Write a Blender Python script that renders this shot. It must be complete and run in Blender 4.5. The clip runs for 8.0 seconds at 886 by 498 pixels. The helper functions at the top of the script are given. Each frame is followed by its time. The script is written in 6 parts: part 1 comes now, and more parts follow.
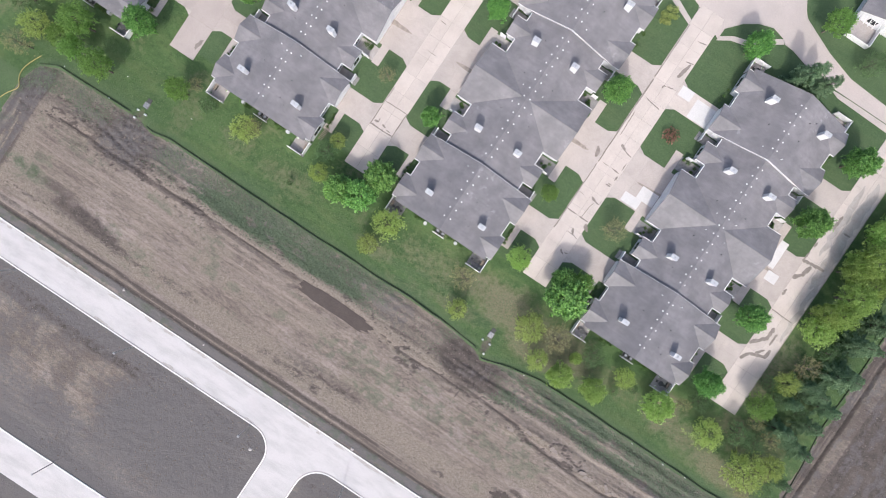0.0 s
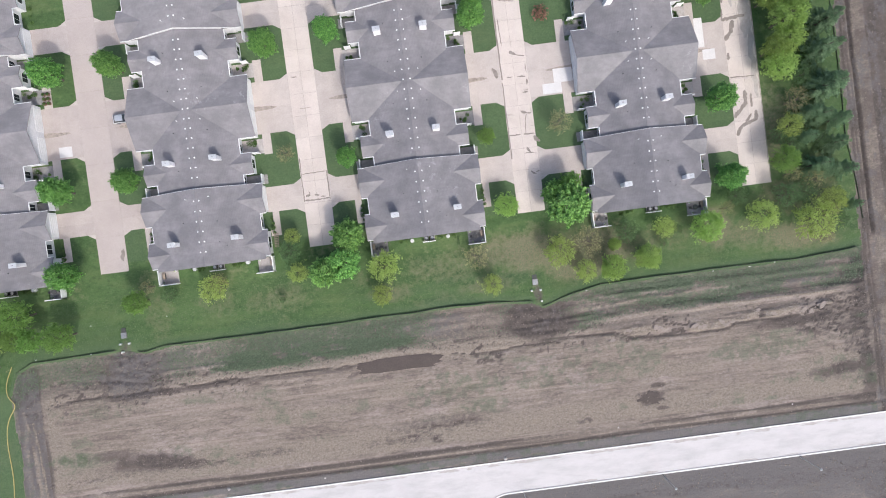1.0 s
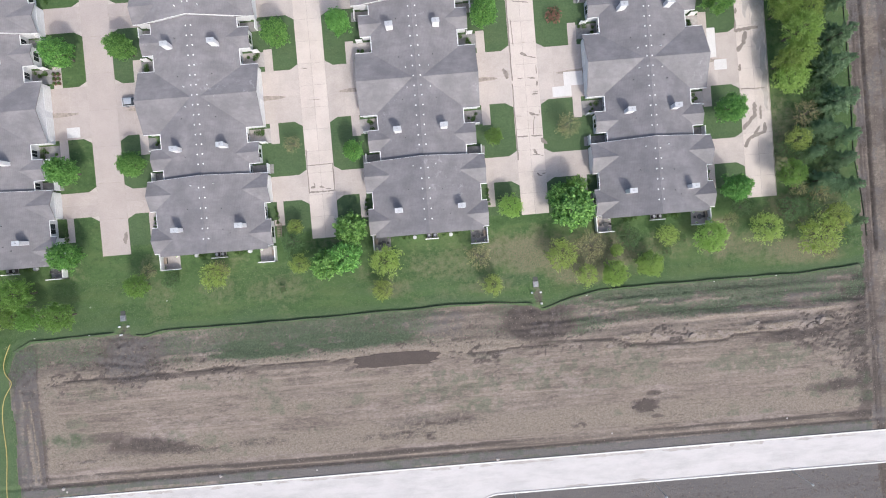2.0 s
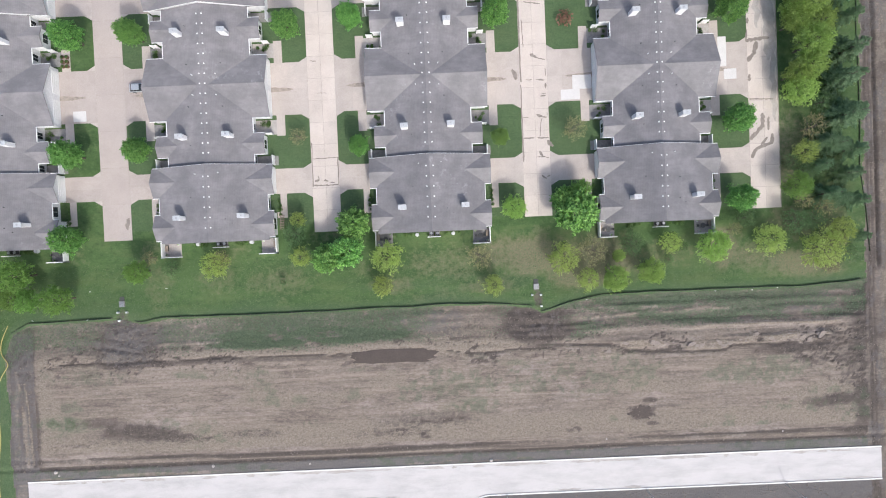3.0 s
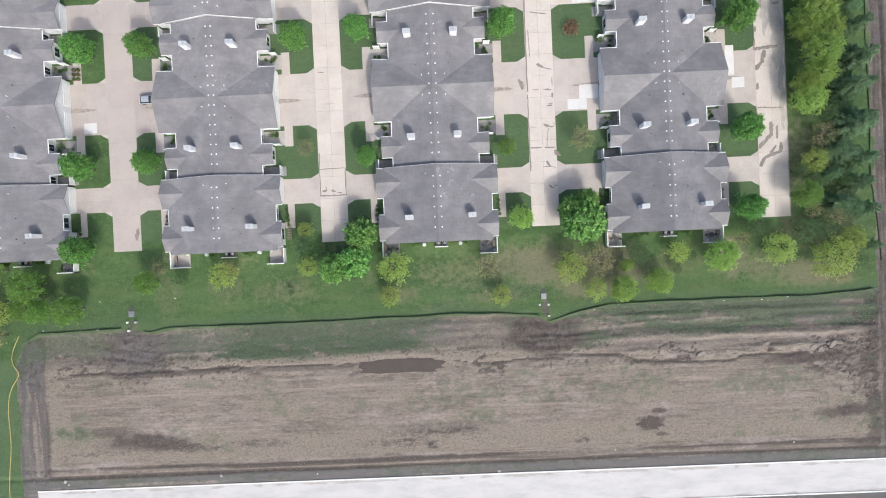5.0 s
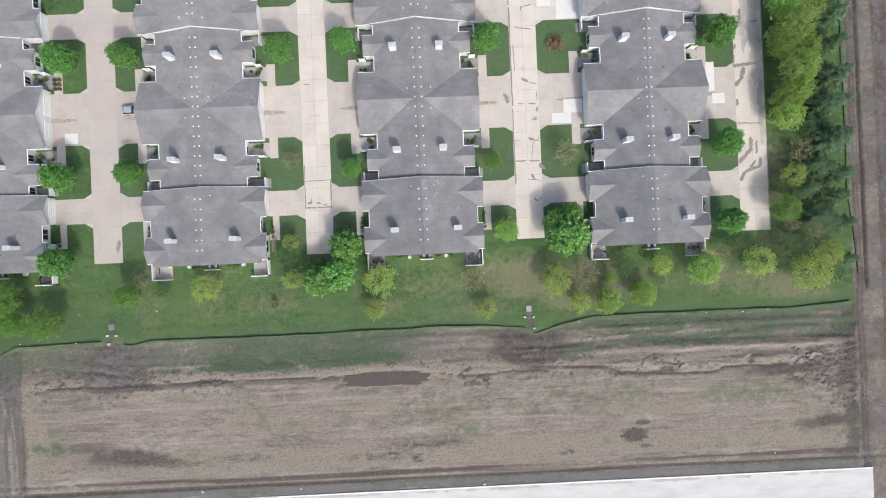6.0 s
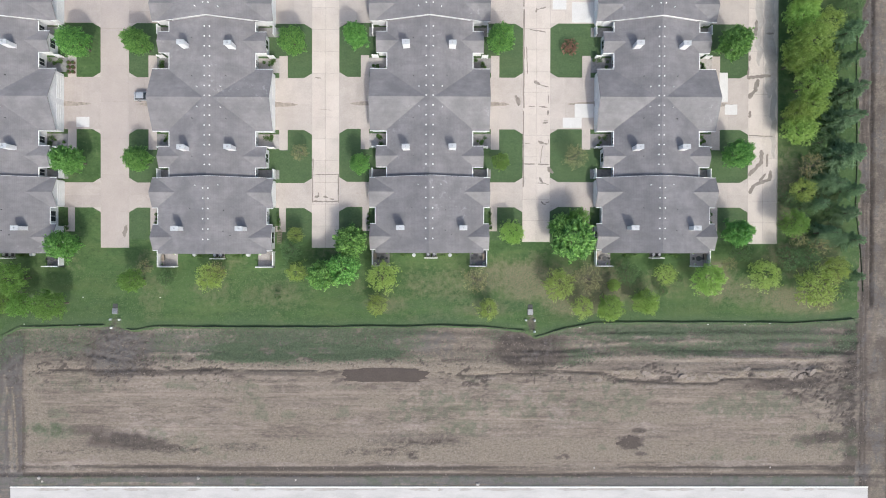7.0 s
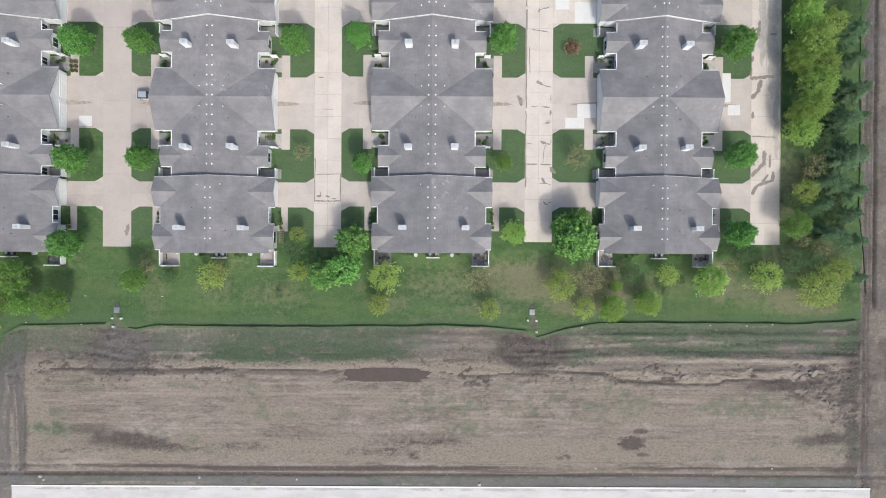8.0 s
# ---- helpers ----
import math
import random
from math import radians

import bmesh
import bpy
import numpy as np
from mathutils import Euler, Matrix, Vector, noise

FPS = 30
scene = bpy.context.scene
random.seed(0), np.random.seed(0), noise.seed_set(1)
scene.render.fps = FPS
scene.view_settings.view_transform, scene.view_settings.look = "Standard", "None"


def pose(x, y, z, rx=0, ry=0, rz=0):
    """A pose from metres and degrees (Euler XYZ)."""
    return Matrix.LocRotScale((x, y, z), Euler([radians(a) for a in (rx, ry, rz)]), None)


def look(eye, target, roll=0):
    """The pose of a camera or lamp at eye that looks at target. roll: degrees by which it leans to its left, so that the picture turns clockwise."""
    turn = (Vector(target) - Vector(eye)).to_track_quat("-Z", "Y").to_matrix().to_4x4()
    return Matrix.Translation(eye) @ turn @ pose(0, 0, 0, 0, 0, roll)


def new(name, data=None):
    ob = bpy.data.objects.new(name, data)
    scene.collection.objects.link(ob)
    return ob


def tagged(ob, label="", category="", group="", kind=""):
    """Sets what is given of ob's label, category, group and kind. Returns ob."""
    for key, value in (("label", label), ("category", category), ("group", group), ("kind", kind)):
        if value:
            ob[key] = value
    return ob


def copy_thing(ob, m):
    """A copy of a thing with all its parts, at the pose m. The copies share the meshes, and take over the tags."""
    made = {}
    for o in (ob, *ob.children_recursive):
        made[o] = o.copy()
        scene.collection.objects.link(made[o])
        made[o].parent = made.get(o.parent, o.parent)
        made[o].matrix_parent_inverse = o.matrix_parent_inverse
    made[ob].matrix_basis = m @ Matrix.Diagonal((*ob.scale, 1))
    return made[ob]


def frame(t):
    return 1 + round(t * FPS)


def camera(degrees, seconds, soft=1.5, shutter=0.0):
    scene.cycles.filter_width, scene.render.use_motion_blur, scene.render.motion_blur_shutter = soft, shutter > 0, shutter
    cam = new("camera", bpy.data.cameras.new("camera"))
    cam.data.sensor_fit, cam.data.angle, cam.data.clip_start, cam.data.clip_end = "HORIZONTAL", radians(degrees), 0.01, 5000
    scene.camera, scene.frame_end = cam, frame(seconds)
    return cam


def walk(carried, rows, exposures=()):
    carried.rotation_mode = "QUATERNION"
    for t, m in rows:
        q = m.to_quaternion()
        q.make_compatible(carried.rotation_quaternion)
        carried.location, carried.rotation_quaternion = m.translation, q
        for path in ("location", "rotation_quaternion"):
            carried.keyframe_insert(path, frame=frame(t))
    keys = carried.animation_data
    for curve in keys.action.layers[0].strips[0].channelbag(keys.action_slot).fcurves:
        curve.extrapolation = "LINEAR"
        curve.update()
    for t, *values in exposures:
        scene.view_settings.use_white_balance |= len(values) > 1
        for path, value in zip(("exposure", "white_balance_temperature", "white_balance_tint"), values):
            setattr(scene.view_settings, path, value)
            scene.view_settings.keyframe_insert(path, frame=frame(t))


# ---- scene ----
cam = camera(80.0, 8.0, soft=1.0)
# seconds, eye x y z, turn about x y z in degrees
PATH = [
    (0.0, 0.26, -2.33, 114.76, -0.655, 0.366, 33.696),
    (0.2, 0.17, -2.27, 114.85, -0.687, 0.213, 31.205),
    (0.3, 0.11, -2.22, 114.90, -0.763, 0.116, 28.052),
    (0.4, -0.00, -2.16, 114.85, -0.459, -0.101, 21.228),
    (0.5, -0.08, -2.11, 114.70, 0.088, -0.286, 12.272),
    (0.6, -0.18, -2.04, 114.61, 0.313, -0.370, 3.341),
    (0.7, -0.22, -1.98, 114.63, 0.058, -0.413, -2.889),
    (0.8, -0.18, -1.93, 114.61, -0.308, -0.488, -5.361),
    (1.0, -0.02, -1.83, 114.64, -1.005, -0.374, -7.393),
    (1.5, 0.01, -1.89, 114.53, -1.357, -0.266, -7.386),
    (1.7, -0.10, -1.95, 114.68, -1.220, -0.252, -6.424),
    (2.8, -0.47, -2.19, 114.56, -1.092, -0.040, -2.624),
    (3.0, -0.53, -2.24, 114.46, -1.190, -0.086, -2.439),
    (3.5, -0.66, -2.28, 114.45, -1.152, -0.210, -2.182),
    (4.0, -0.67, -2.10, 114.41, -1.099, 0.471, -3.241),
    (4.5, -0.72, -1.71, 114.43, -1.033, 0.480, -3.102),
    (5.0, -0.59, -1.12, 114.48, -0.686, 0.630, -2.566),
    (5.2, -0.42, -0.92, 114.47, -0.407, -0.216, -1.809),
    (6.3, -0.29, 0.31, 114.68, 0.154, -0.828, -2.614),
    (6.5, -0.39, 0.55, 114.73, -0.159, -0.707, -1.825),
    (7.0, -0.35, 0.74, 114.67, -0.365, -0.367, 0.162),
    (7.5, -0.47, 0.70, 114.57, -0.396, -0.149, 0.435),
    (8.0, -0.56, 0.66, 114.58, -0.336, -0.263, 0.349),
]
walk(cam, [(t, pose(x, y, z, rx, ry, rz)) for t, x, y, z, rx, ry, rz in PATH], exposures=[(0.0, 0.58, 6130, 10), (4.5, 0.58, 6180, 5.5), (8.0, 0.50, 6210, 4)])

# ---- light ----
SUN_TO = Vector((0.37, -0.93, 0)).normalized()
SUN_EL = radians(47)
world = bpy.data.worlds.new("sky")
scene.world = world
world.use_nodes = True
wn, wl = world.node_tree.nodes, world.node_tree.links
sky = wn.new("ShaderNodeTexSky")
sky.sky_type = "NISHITA"
sky.sun_disc = False
sky.sun_elevation = SUN_EL
sky.sun_rotation = radians(158)
sky.dust_density = 5.0
wl.new(sky.outputs[0], wn["Background"].inputs[0])
wn["Background"].inputs[1].default_value = 0.15
sun_data = bpy.data.lights.new("sun", "SUN")
sun_data.energy, sun_data.angle, sun_data.color = 1.7, radians(0.9), (1.0, 0.95, 0.88)
sun = new("sun", sun_data)
sun_dir = Vector((SUN_TO.x * math.cos(SUN_EL), SUN_TO.y * math.cos(SUN_EL), math.sin(SUN_EL)))
sun.matrix_world = look(sun_dir * 300, (0, 0, 0))

# ---- materials ----
def node_mat(name):
    m = bpy.data.materials.new(name)
    m.use_nodes = True
    nt = m.node_tree
    return m, nt.nodes, nt.links, nt.nodes["Principled BSDF"]


def mix(n, l, fac, a, b, mode="MIX"):
    x = n.new("ShaderNodeMix")
    x.data_type, x.blend_type = "RGBA", mode
    for sock, v in ((x.inputs[0], fac), (x.inputs[6], a), (x.inputs[7], b)):
        if isinstance(v, (int, float)):
            sock.default_value = v
        elif isinstance(v, tuple):
            sock.default_value = (*v[:3], 1)
        else:
            l.new(v, sock)
    return x.outputs[2]


def mul(n, l, a, b, op="MULTIPLY"):
    x = n.new("ShaderNodeMath")
    x.operation = op
    for sock, v in ((x.inputs[0], a), (x.inputs[1], b)):
        if isinstance(v, (int, float)):
            sock.default_value = v
        else:
            l.new(v, sock)
    return x.outputs[0]


def spread(n, l, v, lo, hi, a=0.0, b=1.0):
    x = n.new("ShaderNodeMapRange")
    l.new(v, x.inputs[0])
    for k, w in enumerate((lo, hi, a, b)):
        x.inputs[k + 1].default_value = w
    return x.outputs[0]


def grain(n, l, scale, detail=4.0, stretch=(1, 1, 1), rough=0.6, coord="Position"):
    if coord == "Position":
        src = n.new("ShaderNodeNewGeometry").outputs["Position"]
    else:
        src = n.new("ShaderNodeTexCoord").outputs["Object"]
    mp = n.new("ShaderNodeMapping")
    l.new(src, mp.inputs[0])
    mp.inputs[3].default_value = stretch
    t = n.new("ShaderNodeTexNoise")
    l.new(mp.outputs[0], t.inputs[0])
    t.inputs["Scale"].default_value, t.inputs["Detail"].default_value, t.inputs["Roughness"].default_value = scale, detail, rough
    return t.outputs[0]


def bump(n, l, height, strength, dist, bsdf):
    b = n.new("ShaderNodeBump")
    b.inputs[0].default_value, b.inputs[1].default_value = strength, dist
    l.new(height, b.inputs["Height"])
    l.new(b.outputs[0], bsdf.inputs["Normal"])


def surface(name, col, dark, rough=0.7, metal=0.0, fine=8.0, coarse=0.35, amount=0.5, bumpy=0.3, piece=0.0, stretch=(1, 1, 1), coord="Position", grit=(0.82, 1.14)):
    """A surface with grain and larger stains; dark is the colour of the stains."""
    m, n, l, p = node_mat(name)
    big = grain(n, l, coarse, 5, stretch, 0.65, coord)
    small = grain(n, l, fine, 3, (1, 1, 1), 0.7, coord)
    f = spread(n, l, big, 0.42, 0.72, 0, amount)
    c = mix(n, l, f, col, dark)
    g = spread(n, l, small, 0.3, 0.7, *grit)
    if piece:
        oi = n.new("ShaderNodeObjectInfo").outputs["Random"]
        g = mul(n, l, g, spread(n, l, oi, 0, 1, 1 - piece, 1 + piece))
    grey = n.new("ShaderNodeCombineColor")
    for k in range(3):
        l.new(g, grey.inputs[k])
    c = mix(n, l, 1.0, c, grey.outputs[0], "MULTIPLY")
    l.new(c, p.inputs["Base Color"])
    p.inputs["Roughness"].default_value, p.inputs["Metallic"].default_value = rough, metal
    if bumpy:
        bump(n, l, small, bumpy, 0.02, p)
    return m


def shingle_mat():
    m, n, l, p = node_mat("roof shingles")
    big = grain(n, l, 0.22, 5, (1, 1, 1), 0.7)
    streak = grain(n, l, 0.9, 4, (0.35, 1.6, 0.35), 0.7)
    small = grain(n, l, 7.0, 3)
    wave = n.new("ShaderNodeTexWave")
    geo = n.new("ShaderNodeNewGeometry")
    l.new(geo.outputs["Position"], wave.inputs[0])
    wave.bands_direction = "Z"
    wave.inputs["Scale"].default_value = 3.4
    wave.inputs["Distortion"].default_value = 0.6
    c = mix(n, l, spread(n, l, big, 0.38, 0.64), (0.152, 0.146, 0.159), (0.237, 0.226, 0.239))
    c = mix(n, l, spread(n, l, streak, 0.45, 0.75, 0, 0.5), c, (0.123, 0.120, 0.134))
    c = mix(n, l, spread(n, l, small, 0.35, 0.7, 0, 0.28), c, (0.269, 0.252, 0.252))
    c = mix(n, l, spread(n, l, wave.outputs[1], 0, 0.25, 0.12, 0.0), c, (0.056, 0.056, 0.062))
    # scattered paler patches
    pale_patch = mul(n, l, spread(n, l, grain(n, l, 0.75, 5, (1, 1, 1), 0.7), 0.58, 0.64), spread(n, l, grain(n, l, 0.11, 2), 0.58, 0.66))
    c = mix(n, l, mul(n, l, pale_patch, 0.5), c, (0.370, 0.358, 0.375))
    l.new(c, p.inputs["Base Color"])
    p.inputs["Roughness"].default_value = 0.58
    p.inputs["Diffuse Roughness"].default_value = 0.9
    bump(n, l, small, 0.4, 0.02, p)
    return m


def crisp(n, l, mask, noise, k=4.0, reach=1.0):
    """Breaks a smooth zone into patches with ragged edges, by the noise."""
    v = mul(n, l, mask, mul(n, l, mul(n, l, noise, 0.5, "SUBTRACT"), reach), "ADD")
    x = n.new("ShaderNodeMapRange")
    l.new(v, x.inputs[0])
    x.inputs[1].default_value, x.inputs[2].default_value = 0.5 - 0.5 / k, 0.5 + 0.5 / k
    return x.outputs[0]


def ground_mat():
    """Soil, straw, weeds and mown lawn, laid out by the zones that the ground mesh carries."""
    m, n, l, p = node_mat("ground")
    za = n.new("ShaderNodeAttribute")
    za.attribute_name = "zone"
    s1 = n.new("ShaderNodeSeparateColor")
    l.new(za.outputs["Color"], s1.inputs[0])
    zb = n.new("ShaderNodeAttribute")
    zb.attribute_name = "turf"
    s2 = n.new("ShaderNodeSeparateColor")
    l.new(zb.outputs["Color"], s2.inputs[0])
    fine = grain(n, l, 2.6, 6, (1, 1, 1), 0.8)
    clod = grain(n, l, 0.8, 8, (1, 1, 1), 0.75)
    rows = grain(n, l, 0.30, 8, (0.4, 2.4, 1), 0.75)
    track = grain(n, l, 1.3, 5, (0.05, 1.0, 1), 0.6)
    broad = grain(n, l, 0.07, 6, (0.6, 1.5, 1), 0.65)
    soil = mix(n, l, spread(n, l, rows, 0.38, 0.64), (0.153, 0.126, 0.108), (0.241, 0.203, 0.173))
    soil = mix(n, l, spread(n, l, track, 0.54, 0.60, 0, 0.42), soil, (0.103, 0.083, 0.071))
    soil = mix(n, l, spread(n, l, clod, 0.48, 0.66, 0, 0.7), soil, (0.198, 0.165, 0.139))
    soil = mix(n, l, spread(n, l, fine, 0.56, 0.70, 0, 0.30), soil, (0.285, 0.244, 0.206))
    soil = mix(n, l, spread(n, l, fine, 0.44, 0.32, 0, 0.25), soil, (0.089, 0.073, 0.066))
    lump = grain(n, l, 1.7, 5, (0.75, 1.25, 1), 0.7)
    soil = mix(n, l, spread(n, l, lump, 0.53, 0.63, 0, 0.48), soil, (0.304, 0.257, 0.218))
    soil = mix(n, l, spread(n, l, lump, 0.47, 0.37, 0, 0.46), soil, (0.119, 0.098, 0.083))
    soil = mix(n, l, spread(n, l, broad, 0.48, 0.60, 0, 0.6), soil, mix(n, l, spread(n, l, lump, 0.4, 0.6), (0.216, 0.181, 0.156), (0.290, 0.247, 0.213)))
    soil = mix(n, l, spread(n, l, broad, 0.46, 0.36, 0, 0.6), soil, mix(n, l, spread(n, l, lump, 0.4, 0.6), (0.111, 0.090, 0.077), (0.170, 0.142, 0.120)))
    drag = grain(n, l, 0.9, 5, (0.035, 1.0, 1), 0.65)
    soil = mix(n, l, spread(n, l, drag, 0.52, 0.66, 0, 0.55), soil, (0.308, 0.263, 0.220))
    soil = mix(n, l, spread(n, l, drag, 0.47, 0.34, 0, 0.50), soil, (0.138, 0.114, 0.096))
    blush = grain(n, l, 0.10, 6, (0.5, 1.4, 1), 0.68)
    soil = mix(n, l, spread(n, l, blush, 0.53, 0.62, 0, 0.55), soil, mix(n, l, spread(n, l, lump, 0.4, 0.6), (0.262, 0.222, 0.200), (0.335, 0.288, 0.262)))
    seam = n.new("ShaderNodeTexVoronoi")
    seam.feature = "DISTANCE_TO_EDGE"
    seam.inputs["Scale"].default_value = 0.42
    warp = n.new("ShaderNodeVectorMath")
    warp.operation = "ADD"
    pos = n.new("ShaderNodeMapping")
    l.new(n.new("ShaderNodeNewGeometry").outputs["Position"], pos.inputs[0])
    pos.inputs[3].default_value = (0.45, 1.5, 1)
    l.new(pos.outputs[0], warp.inputs[0])
    nz = n.new("ShaderNodeTexNoise")
    l.new(pos.outputs[0], nz.inputs[0])
    nz.inputs["Scale"].default_value, nz.inputs["Detail"].default_value = 0.7, 5
    wob = n.new("ShaderNodeVectorMath")
    wob.operation = "SCALE"
    l.new(nz.outputs["Color"], wob.inputs[0])
    wob.inputs["Scale"].default_value = 3.2
    l.new(wob.outputs[0], warp.inputs[1])
    l.new(warp.outputs[0], seam.inputs["Vector"])
    torn = spread(n, l, grain(n, l, 0.13, 4, (0.6, 1.4, 1)), 0.46, 0.58)
    soil = mix(n, l, mul(n, l, mul(n, l, spread(n, l, seam.outputs["Distance"], 0.08, 0.015), torn), 0.3), soil, (0.084, 0.068, 0.062))
    soil = mix(n, l, mul(n, l, mul(n, l, spread(n, l, seam.outputs["Distance"], 0.22, 0.34), torn), 0.3), soil, (0.304, 0.261, 0.224))
    straw = mix(n, l, spread(n, l, fine, 0.36, 0.64), (0.161, 0.136, 0.113), (0.281, 0.241, 0.201))
    straw = mix(n, l, spread(n, l, lump, 0.50, 0.36, 0, 0.85), straw, (0.147, 0.122, 0.102))
    weed = mix(n, l, spread(n, l, fine, 0.36, 0.64), (0.048, 0.074, 0.044), (0.096, 0.130, 0.076))
    wet = mix(n, l, spread(n, l, clod, 0.36, 0.66), (0.062, 0.052, 0.049), (0.118, 0.100, 0.088))
    wet = mix(n, l, spread(n, l, fine, 0.56, 0.70, 0, 0.5), wet, (0.157, 0.134, 0.115))
    c = mix(n, l, crisp(n, l, s1.outputs[1], mix(n, l, 0.5, clod, rows), 2.2, 2.4), soil, straw)
    c = mix(n, l, crisp(n, l, s1.outputs[2], clod, 1.7, 1.3), c, wet)
    grit = mix(n, l, spread(n, l, fine, 0.30, 0.70), (0.112, 0.105, 0.106), (0.152, 0.142, 0.141))
    zc = n.new("ShaderNodeAttribute")
    zc.attribute_name = "grit"
    c = mix(n, l, mul(n, l, crisp(n, l, zc.outputs["Fac"], clod, 2.0, 1.8), 0.85), c, grit)
    c = mix(n, l, mul(n, l, crisp(n, l, s1.outputs[0], mix(n, l, 0.5, clod, fine), 1.7, 1.5), 0.85), c, weed)
    mow = grain(n, l, 0.16, 5, (0.3, 1.6, 1), 0.65)
    turf = mix(n, l, spread(n, l, mow, 0.36, 0.66), (0.048, 0.091, 0.032), (0.084, 0.138, 0.052))
    turf = mix(n, l, spread(n, l, clod, 0.52, 0.66, 0, 0.7), turf, (0.104, 0.156, 0.070))
    turf = mix(n, l, spread(n, l, clod, 0.47, 0.34, 0, 0.75), turf, (0.032, 0.063, 0.025))
    turf = mix(n, l, spread(n, l, fine, 0.50, 0.70, 0, 0.5), turf, (0.104, 0.153, 0.064))
    turf = mix(n, l, spread(n, l, blush, 0.50, 0.62, 0, 0.42), turf, (0.122, 0.150, 0.066))
    turf = mix(n, l, spread(n, l, lump, 0.44, 0.34, 0, 0.45), turf, (0.030, 0.060, 0.024))
    dry = mix(n, l, spread(n, l, fine, 0.35, 0.65), (0.140, 0.129, 0.081), (0.235, 0.206, 0.141))
    turf = mix(n, l, mul(n, l, crisp(n, l, s2.outputs[1], clod, 1.6, 2.0), 0.8), turf, dry)
    rich = mix(n, l, spread(n, l, fine, 0.35, 0.7), (0.060, 0.096, 0.049), (0.104, 0.148, 0.080))
    turf = mix(n, l, mul(n, l, s2.outputs[2], 0.75), turf, rich)
    c = mix(n, l, crisp(n, l, s2.outputs[0], fine, 4, 0.8), c, turf)
    l.new(c, p.inputs["Base Color"])
    p.inputs["Roughness"].default_value = 0.95
    p.inputs["Specular IOR Level"].default_value = 0.2
    bump(n, l, mix(n, l, 0.35, mix(n, l, 0.5, clod, lump), fine), 0.8, 0.5, p)
    return m


def leaf_mat(name, a, b, clear=0.4):
    m, n, l, p = node_mat(name)
    isl = n.new("ShaderNodeNewGeometry").outputs["Random Per Island"]
    oi = n.new("ShaderNodeObjectInfo").outputs["Random"]
    c = mix(n, l, isl, a, b)
    hsv = n.new("ShaderNodeHueSaturation")
    l.new(c, hsv.inputs["Color"])
    l.new(spread(n, l, oi, 0, 1, 0.492, 0.508), hsv.inputs["Hue"])
    l.new(spread(n, l, oi, 0, 1, 0.90, 1.10), hsv.inputs["Value"])
    l.new(hsv.outputs[0], p.inputs["Base Color"])
    p.inputs["Roughness"].default_value = 0.55
    t = n.new("ShaderNodeBsdfTranslucent")
    l.new(hsv.outputs[0], t.inputs[0])
    ms = n.new("ShaderNodeMixShader")
    ms.inputs[0].default_value = clear
    l.new(p.outputs[0], ms.inputs[1])
    l.new(t.outputs[0], ms.inputs[2])
    l.new(ms.outputs[0], n["Material Output"].inputs[0])
    return m


M_GROUND = ground_mat()
M_SHINGLE = shingle_mat()
M_LANE = surface("lane concrete", (0.522, 0.462, 0.420), (0.418, 0.362, 0.325), 0.85, 0, 9, 0.25, 0.7, 0.2, 0.05)
# west lane and driveways: darker copies, the dimmer light there put into the colour
M_LANE_DIM = surface("older lane concrete", (0.402, 0.350, 0.325), (0.340, 0.293, 0.272), 0.85, 0, 9, 0.2, 0.6, 0.2, 0.03)
M_DRIVE = surface("driveway concrete", (0.444, 0.392, 0.360), (0.355, 0.312, 0.285), 0.85, 0, 9, 0.3, 0.7, 0.2, 0.06)
M_DRIVE_DIM = surface("older driveway concrete", (0.392, 0.342, 0.318), (0.313, 0.271, 0.252), 0.85, 0, 9, 0.3, 0.7, 0.2, 0.06)
M_STREET = surface("street concrete", (0.465, 0.407, 0.378), (0.387, 0.337, 0.310), 0.85, 0, 9, 0.2, 0.6, 0.2, 0.03)
M_DRIVE_NEW = surface("new pale concrete", (0.58, 0.565, 0.555), (0.50, 0.485, 0.47), 0.8, 0, 9, 0.5, 0.5, 0.2)
M_STRIP = surface("weedy gravel", (0.33, 0.285, 0.250), (0.17, 0.150, 0.125), 0.95, 0, 5, 1.6, 0.9, 0.4)
M_FILM = surface("dried mud film", (0.40, 0.365, 0.340), (0.31, 0.280, 0.258), 0.9, 0, 7, 0.5, 0.9, 0.2)
M_JOINT = surface("joint filler", (0.30, 0.27, 0.24), (0.20, 0.175, 0.155), 0.9, 0, 9, 0.8, 0.7, 0.2)
M_TAR = surface("tar and mud stain", (0.20, 0.172, 0.152), (0.28, 0.245, 0.215), 0.85, 0, 7, 1.2, 0.9, 0.2)
M_ROAD = surface("new white concrete", (0.480, 0.459, 0.458), (0.365, 0.349, 0.347), 0.8, 0, 5, 0.40, 0.85, 0.2, 0.0, (0.35, 1.1, 1), grit=(0.92, 1.06))
M_KERB = surface("kerb concrete", (0.72, 0.70, 0.685), (0.56, 0.54, 0.52), 0.8, 0, 6, 0.8, 0.6, 0.2)
M_WHITE = surface("white painted trim", (0.74, 0.74, 0.74), (0.60, 0.60, 0.59), 0.5, 0, 6, 0.8, 0.5, 0.05)
M_SIDING = surface("white vinyl siding", (0.66, 0.66, 0.68), (0.56, 0.56, 0.58), 0.6, 0, 5, 0.6, 0.5, 0.1)
M_GLASS = surface("dark window glass", (0.03, 0.035, 0.04), (0.05, 0.055, 0.06), 0.08, 0, 3, 0.5, 0.5, 0.0)
M_METAL = surface("grey galvanised metal", (0.42, 0.43, 0.44), (0.30, 0.30, 0.31), 0.4, 0.8, 9, 1.5, 0.6, 0.1)
